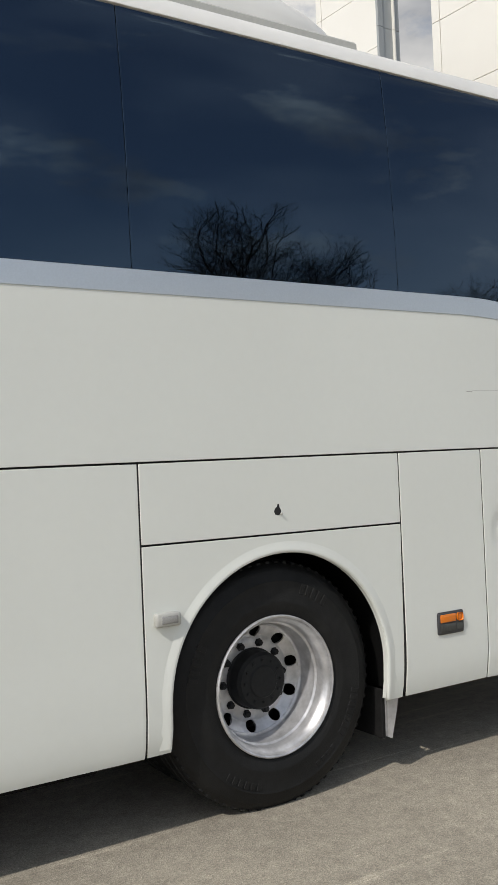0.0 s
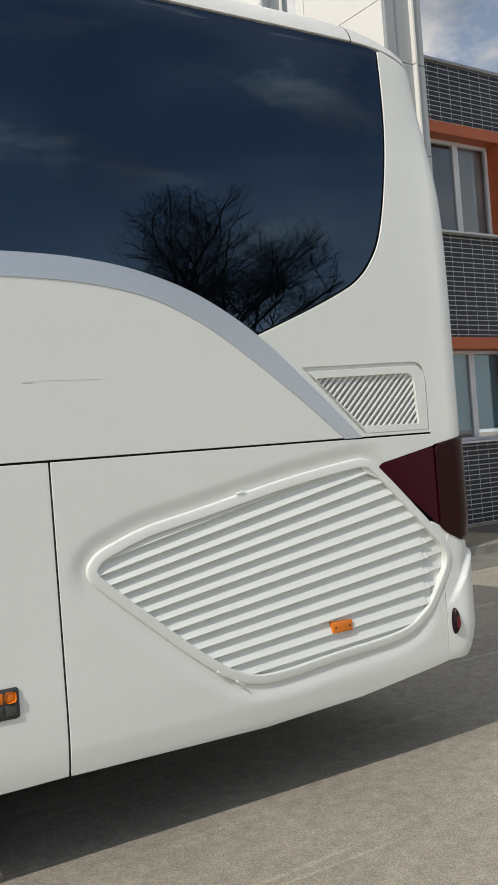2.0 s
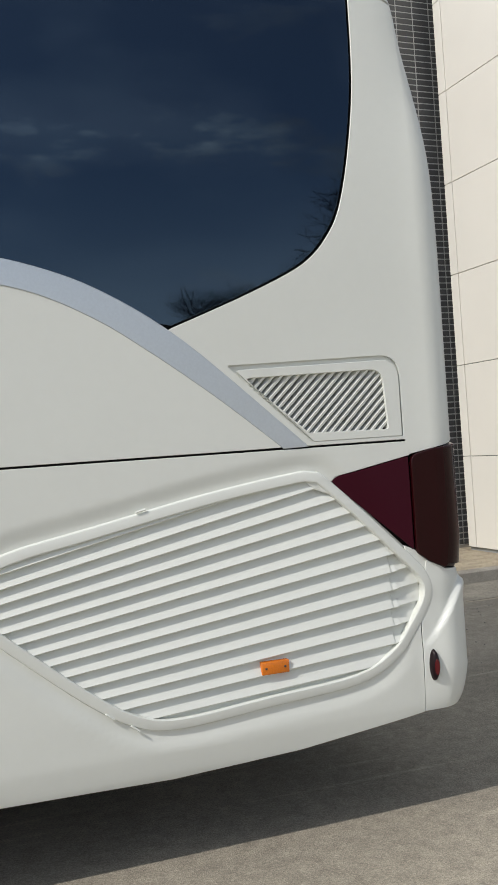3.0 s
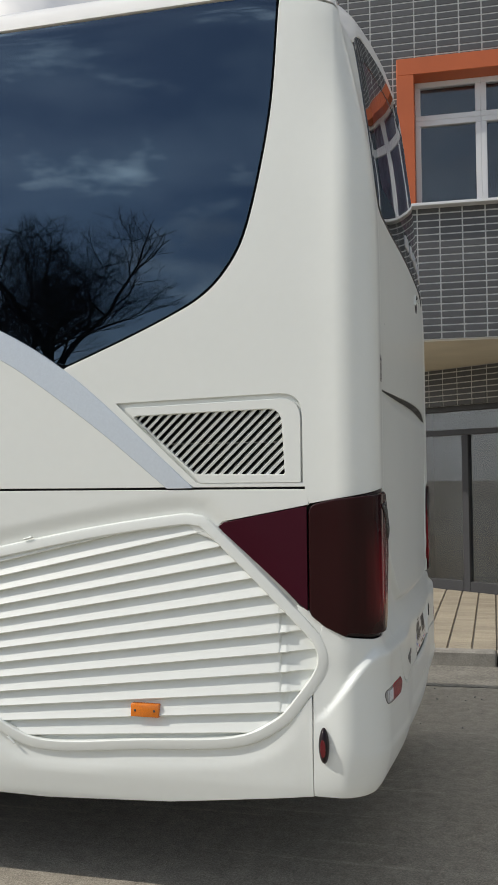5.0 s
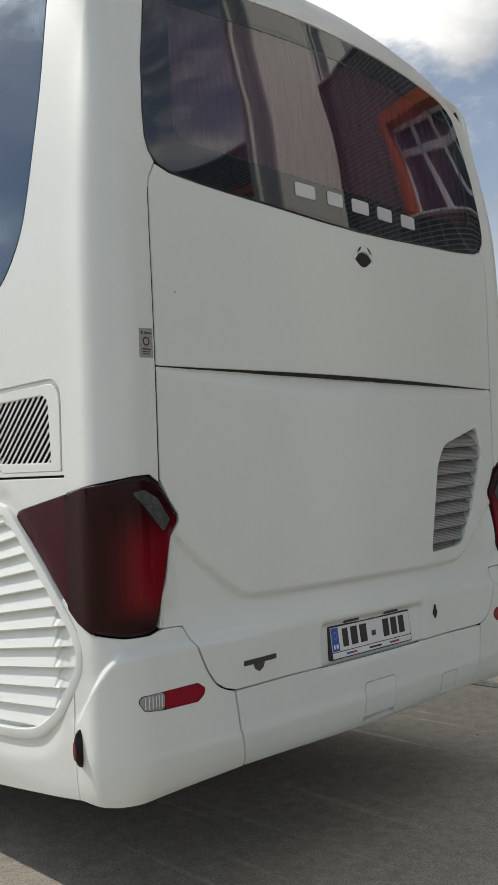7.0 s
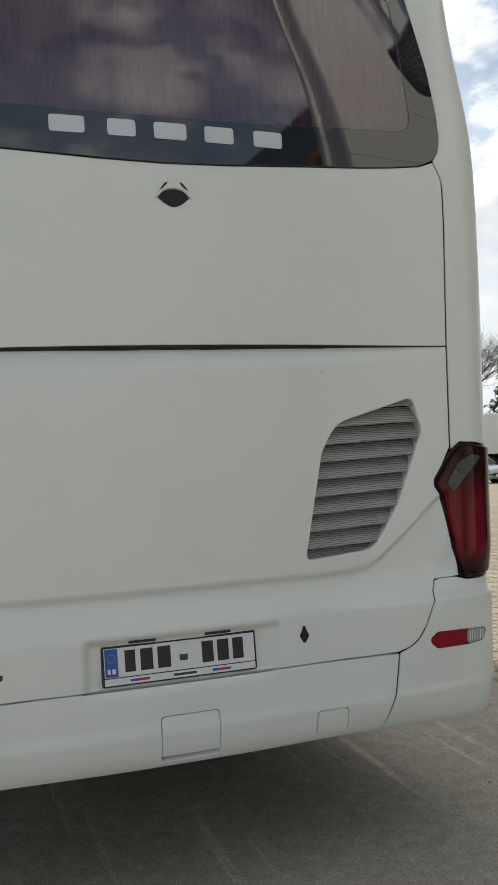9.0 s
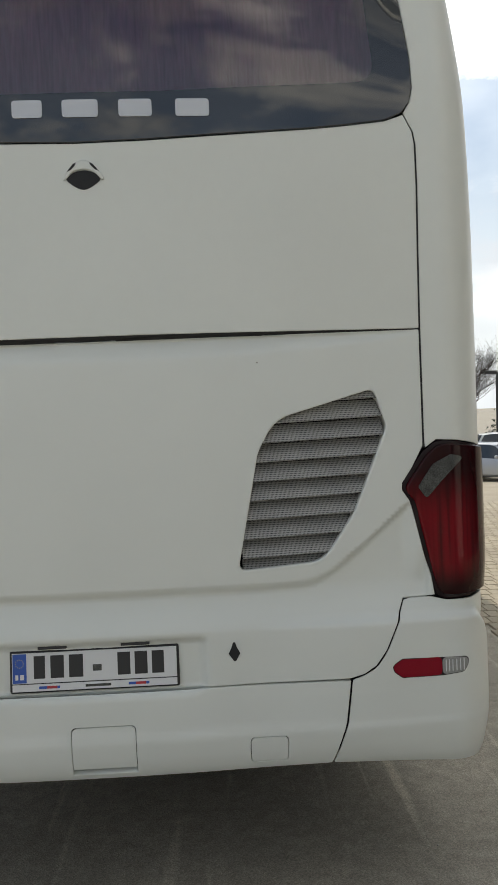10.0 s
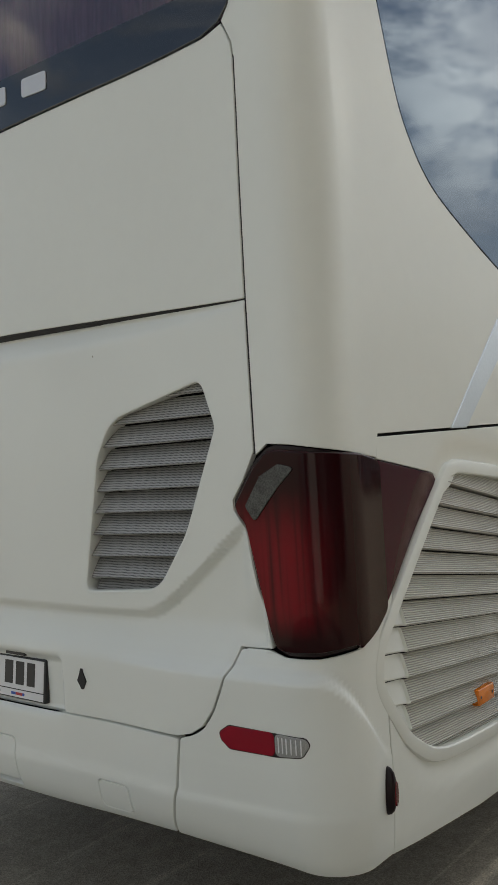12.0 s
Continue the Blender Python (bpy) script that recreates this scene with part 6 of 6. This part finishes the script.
# white fins that stand out from the facade
def fin(name, u0, u1, v0, v1, z1, label):
    f = tagged(new(name), label, "facade fin")
    bm = bmesh.new()
    box(bm, (u0 + 0.03, v0 + 0.03, 0.1), (u1 - 0.03, v1, z1 - 0.02), 0, FM)
    part("core", bm, GREY_PANEL, f)
    z = 0.16
    while z < z1 - 0.1:
        h = min(1.045, z1 - z)
        bm = bmesh.new()
        box(bm, (u0, v0 + 0.05, z), (u0 + 0.03, v1 - 0.16, z + h - 0.008), 0.002, FM)
        part("panel", bm, WHITE_PANEL, f, "cream composite panel")
        bm = bmesh.new()
        box(bm, (u0 - 0.006, v1 - 0.152, z), (u0 + 0.03, v1 - 0.01, z + h - 0.008), 0.002, FM)
        part("edge_panel", bm, WHITE_PANEL, f, "narrow cream panel")
        bm = bmesh.new()
        box(bm, (u1 - 0.03, v0 + 0.05, z), (u1, v1, z + h - 0.008), 0.002, FM)
        part("panel", bm, WHITE_PANEL, f, "cream composite panel")
        w = u1 - u0
        for q0, q1, vv, mt in ((0.0, 0.24 * w, 0.0, GREY_PANEL), (0.25 * w, 0.70 * w, 0.02, GREY_PANEL), (0.70 * w, 0.755 * w, -0.03, WHITE_PANEL), (0.765 * w, w, 0.0, GREY_PANEL)):
            bm = bmesh.new()
            box(bm, (u0 + q0, v0 + vv, z + 0.35), (u0 + q1, v0 + 0.05, z + 0.35 + h - 0.008), 0.002, FM)
            part("end_cladding", bm, mt, f)
        z += 1.045
    bm = bmesh.new()
    box(bm, (u0 - 0.02, v0 - 0.02, z1), (u1 + 0.02, v1, z1 + 0.06), 0.005, FM)
    part("fin_cap", bm, PARAPET, f)
    return f


fin("facade_fin", 5.27, 5.84, -1.78, -0.22, 11.5, "tall cream-panelled fin with grey end cladding")
fin("facade_fin", 6.72, 7.22, 2.35, 4.0, 15.0, "tall cream-panelled fin rising behind the roof")

# litter bin by the entrance
bin_ = tagged(new("litter_bin"), "dark perforated steel litter bin on the walkway", "litter bin")
BIN_M = FM @ Matrix.Translation((3.66, 0.08, 0.116)) @ Matrix.Scale(0.87, 4) @ Matrix.Translation((0, 0, -0.12))
bm = bmesh.new()
lathe(bm, [(0.001, 0.12), (0.15, 0.12), (0.17, 0.14), (0.175, 0.75), (0.165, 0.77), (0.15, 0.765)], BIN_M, 28)
smooth_shade(part("bin_body", bm, BIN, bin_), 40)
bm = bmesh.new()
lathe(bm, [(0.05, 0.765), (0.05, 0.86), (0.17, 0.87), (0.175, 0.90), (0.12, 0.935), (0.001, 0.94)], BIN_M, 28)
smooth_shade(part("bin_lid", bm, BIN, bin_), 40)
for k in range(3):
    bm = bmesh.new()
    t = 2.1 * k + 0.4
    box(bm, (-0.012, -0.012, 0.75), (0.012, 0.012, 0.88), 0.002, BIN_M @ pose(0.15 * math.cos(t), 0.15 * math.sin(t), 0))
    part("lid_post", bm, BIN, bin_)


# ---- parked cars ----
def car(color, kind, m, label):
    c = tagged(new("car"), label, "car", "cars on the parking area")
    paint = mat("car_paint_" + kind, color, 0.3, coat=0.8, metal=0.3, coat_rough=0.04, stain=0.04)
    suv = kind.endswith("suv")
    Lh, W, belt, roof = (2.3, 0.92, 1.02, 1.66) if suv else (2.25, 0.88, 0.90, 1.43)
    # x forward; lower body as a loft of rounded sections
    stations = [(-Lh, 0.72, 0.42, belt - 0.14), (-Lh + 0.06, 0.84, 0.30, belt - 0.05), (-Lh + 0.35, 0.96, 0.22, belt + 0.02), (-1.2, 1.0, 0.20, belt + 0.03), (0.0, 1.0, 0.19, belt), (0.85, 1.0, 0.20, belt - 0.03), (1.35, 0.98, 0.22, belt - 0.09), (1.9, 0.93, 0.24, belt - 0.17), (Lh - 0.08, 0.82, 0.30, belt - 0.28), (Lh, 0.70, 0.40, belt - 0.36)]
    bm = bmesh.new()
    rings = []
    for x, ws, z0, z1 in stations:
        hw = W * ws
        pts = [(-hw * 0.86, z0), (-hw * 0.99, z0 + 0.10), (-hw, (z0 + z1) / 2), (-hw * 0.97, z1 - 0.09), (-hw * 0.88, z1), (0.0, z1 + 0.025), (hw * 0.88, z1), (hw * 0.97, z1 - 0.09), (hw, (z0 + z1) / 2), (hw * 0.99, z0 + 0.10), (hw * 0.86, z0)]
        rings.append([bm.verts.new(m @ Vector((x, y, z))) for y, z in pts])
    for r, q in zip(rings, rings[1:]):
        for i in range(len(r)):
            j = (i + 1) % len(r)
            bm.faces.new((r[i], r[j], q[j], q[i]))
    bm.faces.new(rings[0])
    bm.faces.new(rings[-1][::-1])
    bmesh.ops.recalc_face_normals(bm, faces=bm.faces[:])
    smooth_shade(part("body", bm, paint, c), 45)
    rear = -Lh + (0.18 if suv else 0.75)
    cab = [(rear, 0.86, belt), (rear + (0.25 if suv else 0.55), 0.74, roof - 0.05), (rear + 0.9, 0.74, roof), (0.35, 0.74, roof - 0.02), (0.62, 0.73, roof - 0.07), (1.35, 0.84, belt - 0.06)]

    def cabin_loft(stage, material, name, grow, z_lo):
        bm = bmesh.new()
        rings = []
        for x, ws, z in stage:
            hw = W * ws + grow
            rings.append([bm.verts.new(m @ Vector((x, y, zz))) for y, zz in ((-W * 0.88 - grow, z_lo), (-hw, z - 0.02), (-hw * 0.8, z + grow), (0, z + 0.02 + grow), (hw * 0.8, z + grow), (hw, z - 0.02), (W * 0.88 + grow, z_lo))])
        for r, q in zip(rings, rings[1:]):
            for i in range(len(r) - 1):
                bm.faces.new((r[i], r[i + 1], q[i + 1], q[i]))
        bmesh.ops.recalc_face_normals(bm, faces=bm.faces[:])
        return smooth_shade(part(name, bm, material, c), 35)

    cabin_loft(cab, FRIT, "window_band", 0.0, belt - 0.05)
    bm = bmesh.new()
    top_pts = [(cab[1][0] + 0.02, 0.70, roof - 0.035), (rear + 0.9, 0.71, roof + 0.012), (0.35, 0.71, roof - 0.008), (0.60, 0.69, roof - 0.055)]
    rr = [[bm.verts.new(m @ Vector((x, W * s * q, z + dz))) for q, dz in ((-1.06, -0.03), (-0.8, 0.008), (0, 0.03), (0.8, 0.008), (1.06, -0.03))] for x, s, z in top_pts]
    for r, q in zip(rr, rr[1:]):
        for i in range(4):
            bm.faces.new((r[i], r[i + 1], q[i + 1], q[i]))
    bmesh.ops.recalc_face_normals(bm, faces=bm.faces[:])
    smooth_shade(part("roof", bm, paint, c), 50)
    for sgn in (-1, 1):
        for px0, px1 in ((0.62, 1.32), (-0.35, -0.30), (rear + 0.45, rear + 0.10)):
            bm = bmesh.new()
            a_, b_ = Vector((px0, sgn * (W * 0.755), roof - 0.06)), Vector((px1, sgn * (W * 0.90), belt - 0.03))
            d = Vector((0.05, 0, 0))
            vs = [bm.verts.new(m @ p) for p in (a_ - d, a_ + d, b_ + d, b_ - d)] + [bm.verts.new(m @ (p + Vector((0, sgn * 0.012, 0.01)))) for p in (a_ - d, a_ + d, b_ + d, b_ - d)]
            for f in ((0, 1, 2, 3), (4, 5, 6, 7), (0, 1, 5, 4), (1, 2, 6, 5), (2, 3, 7, 6), (3, 0, 4, 7)):
                bm.faces.new([vs[i] for i in f])
            bmesh.ops.recalc_face_normals(bm, faces=bm.faces[:])
            part("pillar", bm, paint, c)
        for wx in (1.38, -1.32):
            wh = new("wheel")
            wh.parent = c
            bmw = bmesh.new()
            wm = m @ pose(wx, sgn * (W - 0.02), 0.32, 90 if sgn < 0 else -90, 0, 0)
            lathe(bmw, [(0.20, 0.0), (0.26, 0.012), (0.31, 0.0), (0.325, -0.03), (0.325, -0.18), (0.2, -0.2)], wm, 28)
            smooth_shade(part("tyre", bmw, RUBBER, wh), 40)
            bmw = bmesh.new()
            lathe(bmw, [(0.21, 0.0), (0.20, -0.012), (0.15, -0.03), (0.05, -0.022), (0.001, -0.02)], wm, 20)
            smooth_shade(part("rim", bmw, RIM, wh), 40)
        for hx, nm, mt in ((Lh - 0.16, "headlight", LAMP_CLEAR), (-Lh + 0.06, "rear_light", LAMP_INNER)):
            bm = bmesh.new()
            zc = belt - 0.30 if hx > 0 else belt - 0.16
            box(bm, (hx - 0.14, sgn * W * 0.70 - 0.16, zc - 0.06), (hx + 0.10, sgn * W * 0.70 + 0.12, zc + 0.06), 0.03, m)
            part(nm, bm, mt, c)
        bm = bmesh.new()
        box(bm, (0.80, sgn * (W + 0.09) - 0.09, belt - 0.02), (0.92, sgn * (W + 0.09) + 0.07, belt + 0.11), 0.03, m)
        part("mirror", bm, paint, c)
    bm = bmesh.new()
    box(bm, (Lh - 0.06, -0.45, 0.42), (Lh + 0.015, 0.45, belt - 0.37), 0.01, m)
    part("radiator_grille", bm, BLACK, c)
    bm = bmesh.new()
    box(bm, (Lh + 0.005, -0.26, 0.36), (Lh + 0.03, 0.26, 0.47), 0.003, m)
    part("plate", bm, PLATE_WHITE, c)
    return c


def parked(color, kind, x, y, turn, label):
    return car(color, kind, pose(x, y, fall(x) + 0.014, 0, 0, turn), label)


parked((0.45, 0.46, 0.48), "silver", -31.6, 12.2, 42, "silver hatchback parked on the beige paving")
parked((0.020, 0.023, 0.026), "dark", -30.3, 15.2, 22, "dark grey saloon parked on the beige paving")
parked((0.030, 0.035, 0.04), "graphite_suv", -31.2, 18.3, 20, "graphite estate car parked on the beige paving")
parked((0.42, 0.44, 0.47), "pale", -31.2, 22.0, 15, "pale silver saloon parked near the trailer")
parked((0.72, 0.72, 0.70), "white_suv", -38.0, 15.6, 75, "white off-road car parked in the back row")
parked((0.10, 0.10, 0.11), "grey_suv", -34.8, 11.3, 20, "grey car with a pale roof in the back row")

# lamp mast beyond the parking area
mast = tagged(new("street_lamp"), "slim grey lamp mast beyond the parking area", "street lamp")
MX, MY = -49.4, 18.2
bm = bmesh.new()
lathe(bm, [(0.16, fall(MX)), (0.15, 0.0), (0.09, 3.45)], Matrix.Translation((MX, MY, 0)), 12)
smooth_shade(part("pole", bm, DARK_PLASTIC, mast), 40)
for s in (-1, 1):
    bm = bmesh.new()
    box(bm, (MX - 0.15, MY + s * 0.1, 3.38), (MX + 0.15, MY + s * 0.75, 3.52), 0.03)
    part("lamp_head", bm, DARK_PLASTIC, mast)

# white box trailer far off
trailer = tagged(new("box_trailer"), "white box trailer standing at the edge of the parking area", "trailer")
TMx = pose(-40.0, 26.8, fall(-40.0), 0, 0, 58)
bm = bmesh.new()
box(bm, (-3.2, -1.25, 1.0), (3.2, 1.25, 3.1), 0.04, TMx)
part("box", bm, WHITE_PANEL, trailer)
for px in (-2.4, -1.6, 2.2):
    for sgn in (-1, 1):
        bm = bmesh.new()
        lathe(bm, [(0.01, 0.0), (0.2, -0.02), (0.42, 0.0), (0.45, -0.06), (0.45, -0.25), (0.2, -0.27)], TMx @ pose(px, sgn * 1.2, 0.45, 90 if sgn < 0 else -90, 0, 0), 24)
        part("wheel", bm, RUBBER, trailer)
bm = bmesh.new()
box(bm, (-3.1, -0.5, 0.75), (3.1, 0.5, 1.0), 0.02, TMx)
part("chassis", bm, UNDER, trailer)


# ---- trees ----
def tube(verts, faces, p, q, r0, r1, sides=4):
    d = (q - p).normalized()
    s = d.orthogonal().normalized()
    t = d.cross(s)
    k = len(verts)
    for c, r in ((p, r0), (q, r1)):
        for i in range(sides):
            a = 2 * math.pi * i / sides
            verts.append(c + s * (r * math.cos(a)) + t * (r * math.sin(a)))
    for i in range(sides):
        j = (i + 1) % sides
        faces.append((k + i, k + j, k + sides + j, k + sides + i))


def bare_tree(pos, height, seed, label, gnarl=1.0, dome=False):
    rng = random.Random(seed)
    tree = tagged(new("bare_tree"), label, "tree", "bare trees")
    tv, tf, bv, bf = [], [], [], []
    base = Vector(pos)

    def grow(p, d, length, r, depth):
        segs = 4 if depth < 2 else 3
        pts = [p]
        q, dd = p, d
        for _ in range(segs):
            dd = (dd + Vector((rng.uniform(-1, 1), rng.uniform(-1, 1), rng.uniform(-0.45, 0.75))) * (0.14 + 0.05 * depth) * gnarl).normalized()
            q = q + dd * (length / segs)
            pts.append(q)
            off = q - base
            if dome and depth > 0 and (off.x ** 2 + off.y ** 2) / (0.27 * height) ** 2 + ((off.z - 0.42 * height) / (0.36 * height)) ** 2 > rng.uniform(0.85, 1.1):
                break   # twigs end on a rounded crown
        segs, ended = len(pts) - 1, len(pts) - 1 < segs
        for i in range(segs):
            ra, rb = r * (1 - 0.45 * i / segs), r * (1 - 0.45 * (i + 1) / segs)
            v, f, sd = (tv, tf, 8) if depth == 0 else (bv, bf, 5 if depth < 3 else 3)
            tube(v, f, pts[i], pts[i + 1], ra, rb, sd)
        if depth >= 6 or r < 0.0025 or ended:
            return
        n = 6 if depth == 0 else rng.choice((4, 5, 5) if dome and depth < 4 else (3, 4, 4))
        for i in range(n):
            along_ = rng.uniform(0.45, 1.0) if depth else rng.uniform(0.6, 1.0)
            k = min(int(along_ * segs), segs - 1)
            at = pts[k].lerp(pts[k + 1], along_ * segs - k) if along_ < 1 else pts[-1]
            side = Vector((rng.uniform(-1, 1), rng.uniform(-1, 1), 0)).normalized()
            lift = rng.uniform(0.1, 0.55) if depth < 3 else rng.uniform(-0.15, 0.4)
            nd = (dd * rng.uniform(0.35, 0.75) / gnarl + side * rng.uniform(0.55, 1.0) + Vector((0, 0, lift))).normalized()
            grow(at, nd, length * rng.uniform(0.55, 0.78), r * rng.uniform(0.36, 0.50), depth + 1)
        grow(pts[-1], dd, length * 0.68, r * 0.55, depth + 1)

    grow(base - Vector((0, 0, 0.1)), Vector((0, 0, 1)), height * 0.28, height * 0.019, 0)
    top_z = max(p.z for p in bv)
    wide = height / (top_z - base.z)
    for v in (tv, bv):
        for p in v:
            p[:] = base + (p - base) * wide
    for nm, v, f in (("trunk", tv, tf), ("crown", bv, bf)):
        me = bpy.data.meshes.new(nm)
        me.from_pydata(v, [], f)
        me.materials.append(BARK)
        ob = new(nm, me)
        ob.parent = tree
    return tree


def spruce(pos, height, seed, label):
    rng = random.Random(seed)
    tree = tagged(new("spruce"), label, "tree", "spruces")
    base = Vector(pos)
    tv, tf = [], []
    tube(tv, tf, base - Vector((0, 0, 0.1)), base + Vector((0, 0, height)), height * 0.014, 0.01, 7)
    nv, nf = [], []
    z = 0.08 * height
    while z < height * 0.985:
        t = z / height
        reach = height * 0.30 * (1 - t) ** 0.85 * rng.uniform(0.75, 1.15) + 0.08
        for k in range(10):
            a = rng.uniform(0, 2 * math.pi)
            out = Vector((math.cos(a), math.sin(a), 0))
            L = reach * rng.uniform(0.65, 1.1)
            steps = max(3, int(L / 0.22))
            for s in range(steps):
                f = (s + 0.5) / steps
                c = base + Vector((0, 0, z)) + out * (L * f) + Vector((0, 0, -0.28 * L * f + 0.16 * L * f * f))
                for _ in range(6):
                    c = c + Vector((rng.uniform(-1, 1), rng.uniform(-1, 1), rng.uniform(-1, 1))) * 0.05
                    w = Vector((rng.uniform(-1, 1), rng.uniform(-1, 1), rng.uniform(-0.9, 0.25))) * (0.22 + 0.14 * (1 - f)) * (0.6 + 0.05 * height)
                    u = out.cross(Vector((0, 0, 1))) * rng.uniform(0.06, 0.16)
                    i = len(nv)
                    nv += [c - u, c + u + out * 0.05, c + w]
                    nf.append((i, i + 1, i + 2))
        z += height * 0.028 * rng.uniform(0.7, 1.3)
    for nm, v, f, mt in (("trunk", tv, tf, BARK), ("crown", nv, nf, NEEDLES)):
        me = bpy.data.meshes.new(nm)
        me.from_pydata(v, [], f)
        me.materials.append(mt)
        ob = new(nm, me)
        ob.parent = tree
    return tree


for i, (x, y, h) in enumerate(((-53, 22.1, 9.9), (-52.6, 23.7, 10.2), (-50, 25.4, 6.0), (-50, 27.5, 9.4), (-50.5, 16.2, 4.9), (-48, 31.5, 8.2), (-46, 35.0, 7.6), (-53, 20.6, 7.2))):
    spruce((x, y, fall(x)), h, 11 + i, "dark green spruce in a row beyond the parking area")
bare_tree((-45, 25.2, fall(-45)), 11.8, 5, "leafless tree among the spruces")
bare_tree((-43.5, 29.8, fall(-43)), 9.4, 9, "leafless tree among the spruces")
bare_tree((-50, 16.6, fall(-50)), 7.6, 12, "slender leafless tree among the spruces")
# trees across the yard, which show in the coach's windows
bare_tree((19.0, -33, 0), 16.4, 21, "large leafless oak across the yard", gnarl=1.25, dome=True)
bare_tree((14.3, -44, 0), 11.6, 22, "large leafless oak across the yard", gnarl=1.25, dome=True)
bare_tree((-19.8, -37, 0), 18.0, 23, "leafless tree across the yard", gnarl=1.25, dome=True)
bare_tree((36, -34, 0), 13.5, 27, "large leafless oak across the yard", gnarl=1.25, dome=True)
for i, (x, y, h) in enumerate(((-27.0, -36.0, 12.2), (-28.5, -36.8, 11.8), (-25.9, -36.5, 11.8))):
    spruce((x, y, 0), h, 31 + i, "dark green spruce across the yard")


def hedge(x0, y0, x1, y1, height, seed):
    """Dense dark undergrowth of many small leaves."""
    rng = random.Random(seed)
    vs, fs = [], []
    n = int(math.hypot(x1 - x0, y1 - y0) * 700)
    for _ in range(n):
        t = rng.random()
        x, y = x0 + (x1 - x0) * t + rng.uniform(-0.8, 0.8), y0 + (y1 - y0) * t
        top = height * (0.72 + 0.28 * math.sin(3.1 * t * 7 + seed) * math.sin(t * 23.0))
        c = Vector((x, y, fall(x) + top * rng.random() ** 0.7))
        k = len(vs)
        for _ in range(3):
            vs.append(c + Vector((rng.uniform(-1, 1), rng.uniform(-1, 1), rng.uniform(-1, 1))) * 0.13)
        fs.append((k, k + 1, k + 2))
    me = bpy.data.meshes.new("hedge")
    me.from_pydata(vs, [], fs)
    me.materials.append(NEEDLES)
    return tagged(new("hedge", me), "dark evergreen undergrowth behind the parked cars", "hedge", kind="stuff")


hedge(-56, 12, -46, 40, 2.3, 41)


# loose stones on the asphalt near the walkway
rng = random.Random(77)
vs, fs = [], []
for _ in range(260):
    x, y = rng.uniform(-0.5, 4.5), 3.9 - abs(rng.gauss(0, 0.75))
    r = rng.choice((0.004, 0.005, 0.007, 0.010))
    k = len(vs)
    ring = [Vector((math.cos(t), math.sin(t), 0)) * r * rng.uniform(0.7, 1.2) for t in (0.2, 1.4, 2.6, 3.9, 5.1)]
    vs += [Vector((x, y, -0.001)) + p for p in ring] + [Vector((x, y, r * 0.7)) + p * 0.55 for p in ring]
    fs += [(k + i, k + (i + 1) % 5, k + 5 + (i + 1) % 5, k + 5 + i) for i in range(5)] + [tuple(k + 5 + i for i in range(5))]
me = bpy.data.meshes.new("gravel")
me.from_pydata(vs, [], fs)
me.materials.append(KERB)
tagged(new("gravel", me), "loose pale stones scattered on the asphalt", "gravel", kind="stuff")

# ---- paving blocks and single tiles ----
def pavers(name, x0, x1, y_of, depth, z, label, parent):
    vs, fs = [], []
    column = 0
    x = x0
    while x < x1:
        y = -0.05 * (column % 2)
        while y < depth:
            yb = y_of(x) + y
            k = len(vs)
            e = 0.006
            for dx, dy, dz in ((e + 0.005, e + 0.001, 0.0), (0.2 - e - 0.005, e + 0.001, 0.0), (0.2 - e - 0.005, 0.1 - e * 0.5 - 0.002, 0.0), (e + 0.005, 0.1 - e * 0.5 - 0.002, 0.0), (e, e * 0.5, -0.014), (0.2 - e, e * 0.5, -0.014), (0.2 - e, 0.1 - e * 0.5, -0.014), (e, 0.1 - e * 0.5, -0.014)):
                vs.append((x + dx, yb + dy, z + dz + fall(x)))
            for f in ((0, 1, 2, 3), (4, 5, 1, 0), (5, 6, 2, 1), (6, 7, 3, 2), (7, 4, 0, 3)):
                fs.append(tuple(i + k for i in f))
            y += 0.1
        x += 0.2
        column += 1
    me = bpy.data.meshes.new(name)
    me.from_pydata(vs, [], fs)
    me.materials.append(PAVER)
    ob = new(name, me)
    ob.parent = parent
    return tagged(ob, label, kind="stuff")


pavers("paving_blocks", -1.4, 6.0, lambda x: edge_y(x) + 0.90, 5.6, 0.116, "beige paving blocks", pavement)
pavers("paving_blocks", -12.0, -1.65, lambda x: edge_y(-1.6) + 0.045 * (x + 1.6), 8.0, 0.015, "beige paving blocks", yard)
far_paving = strips("far_paving", [-60.0] + [x for x in FALL_X if -60 < x < -13] + [-12.0], lambda x: edge_y(x) + 0.05, lambda x: 60.0, 0.0125, PAVER)
far_paving.parent = yard
side_paving = strips("far_paving", [-12.0, -10.0, -6.0, -1.65], lambda x: edge_y(x) + 8.0, lambda x: 60.0, 0.0125, PAVER)
side_paving.parent = yard

for q in singles:
    v, f = tile_faces(*q[0], q[1])
    me = bpy.data.meshes.new("tile")
    me.from_pydata(v, [], f)
    me.materials.append(TILE)
    ob = new("tile", me)
    ob.parent = building
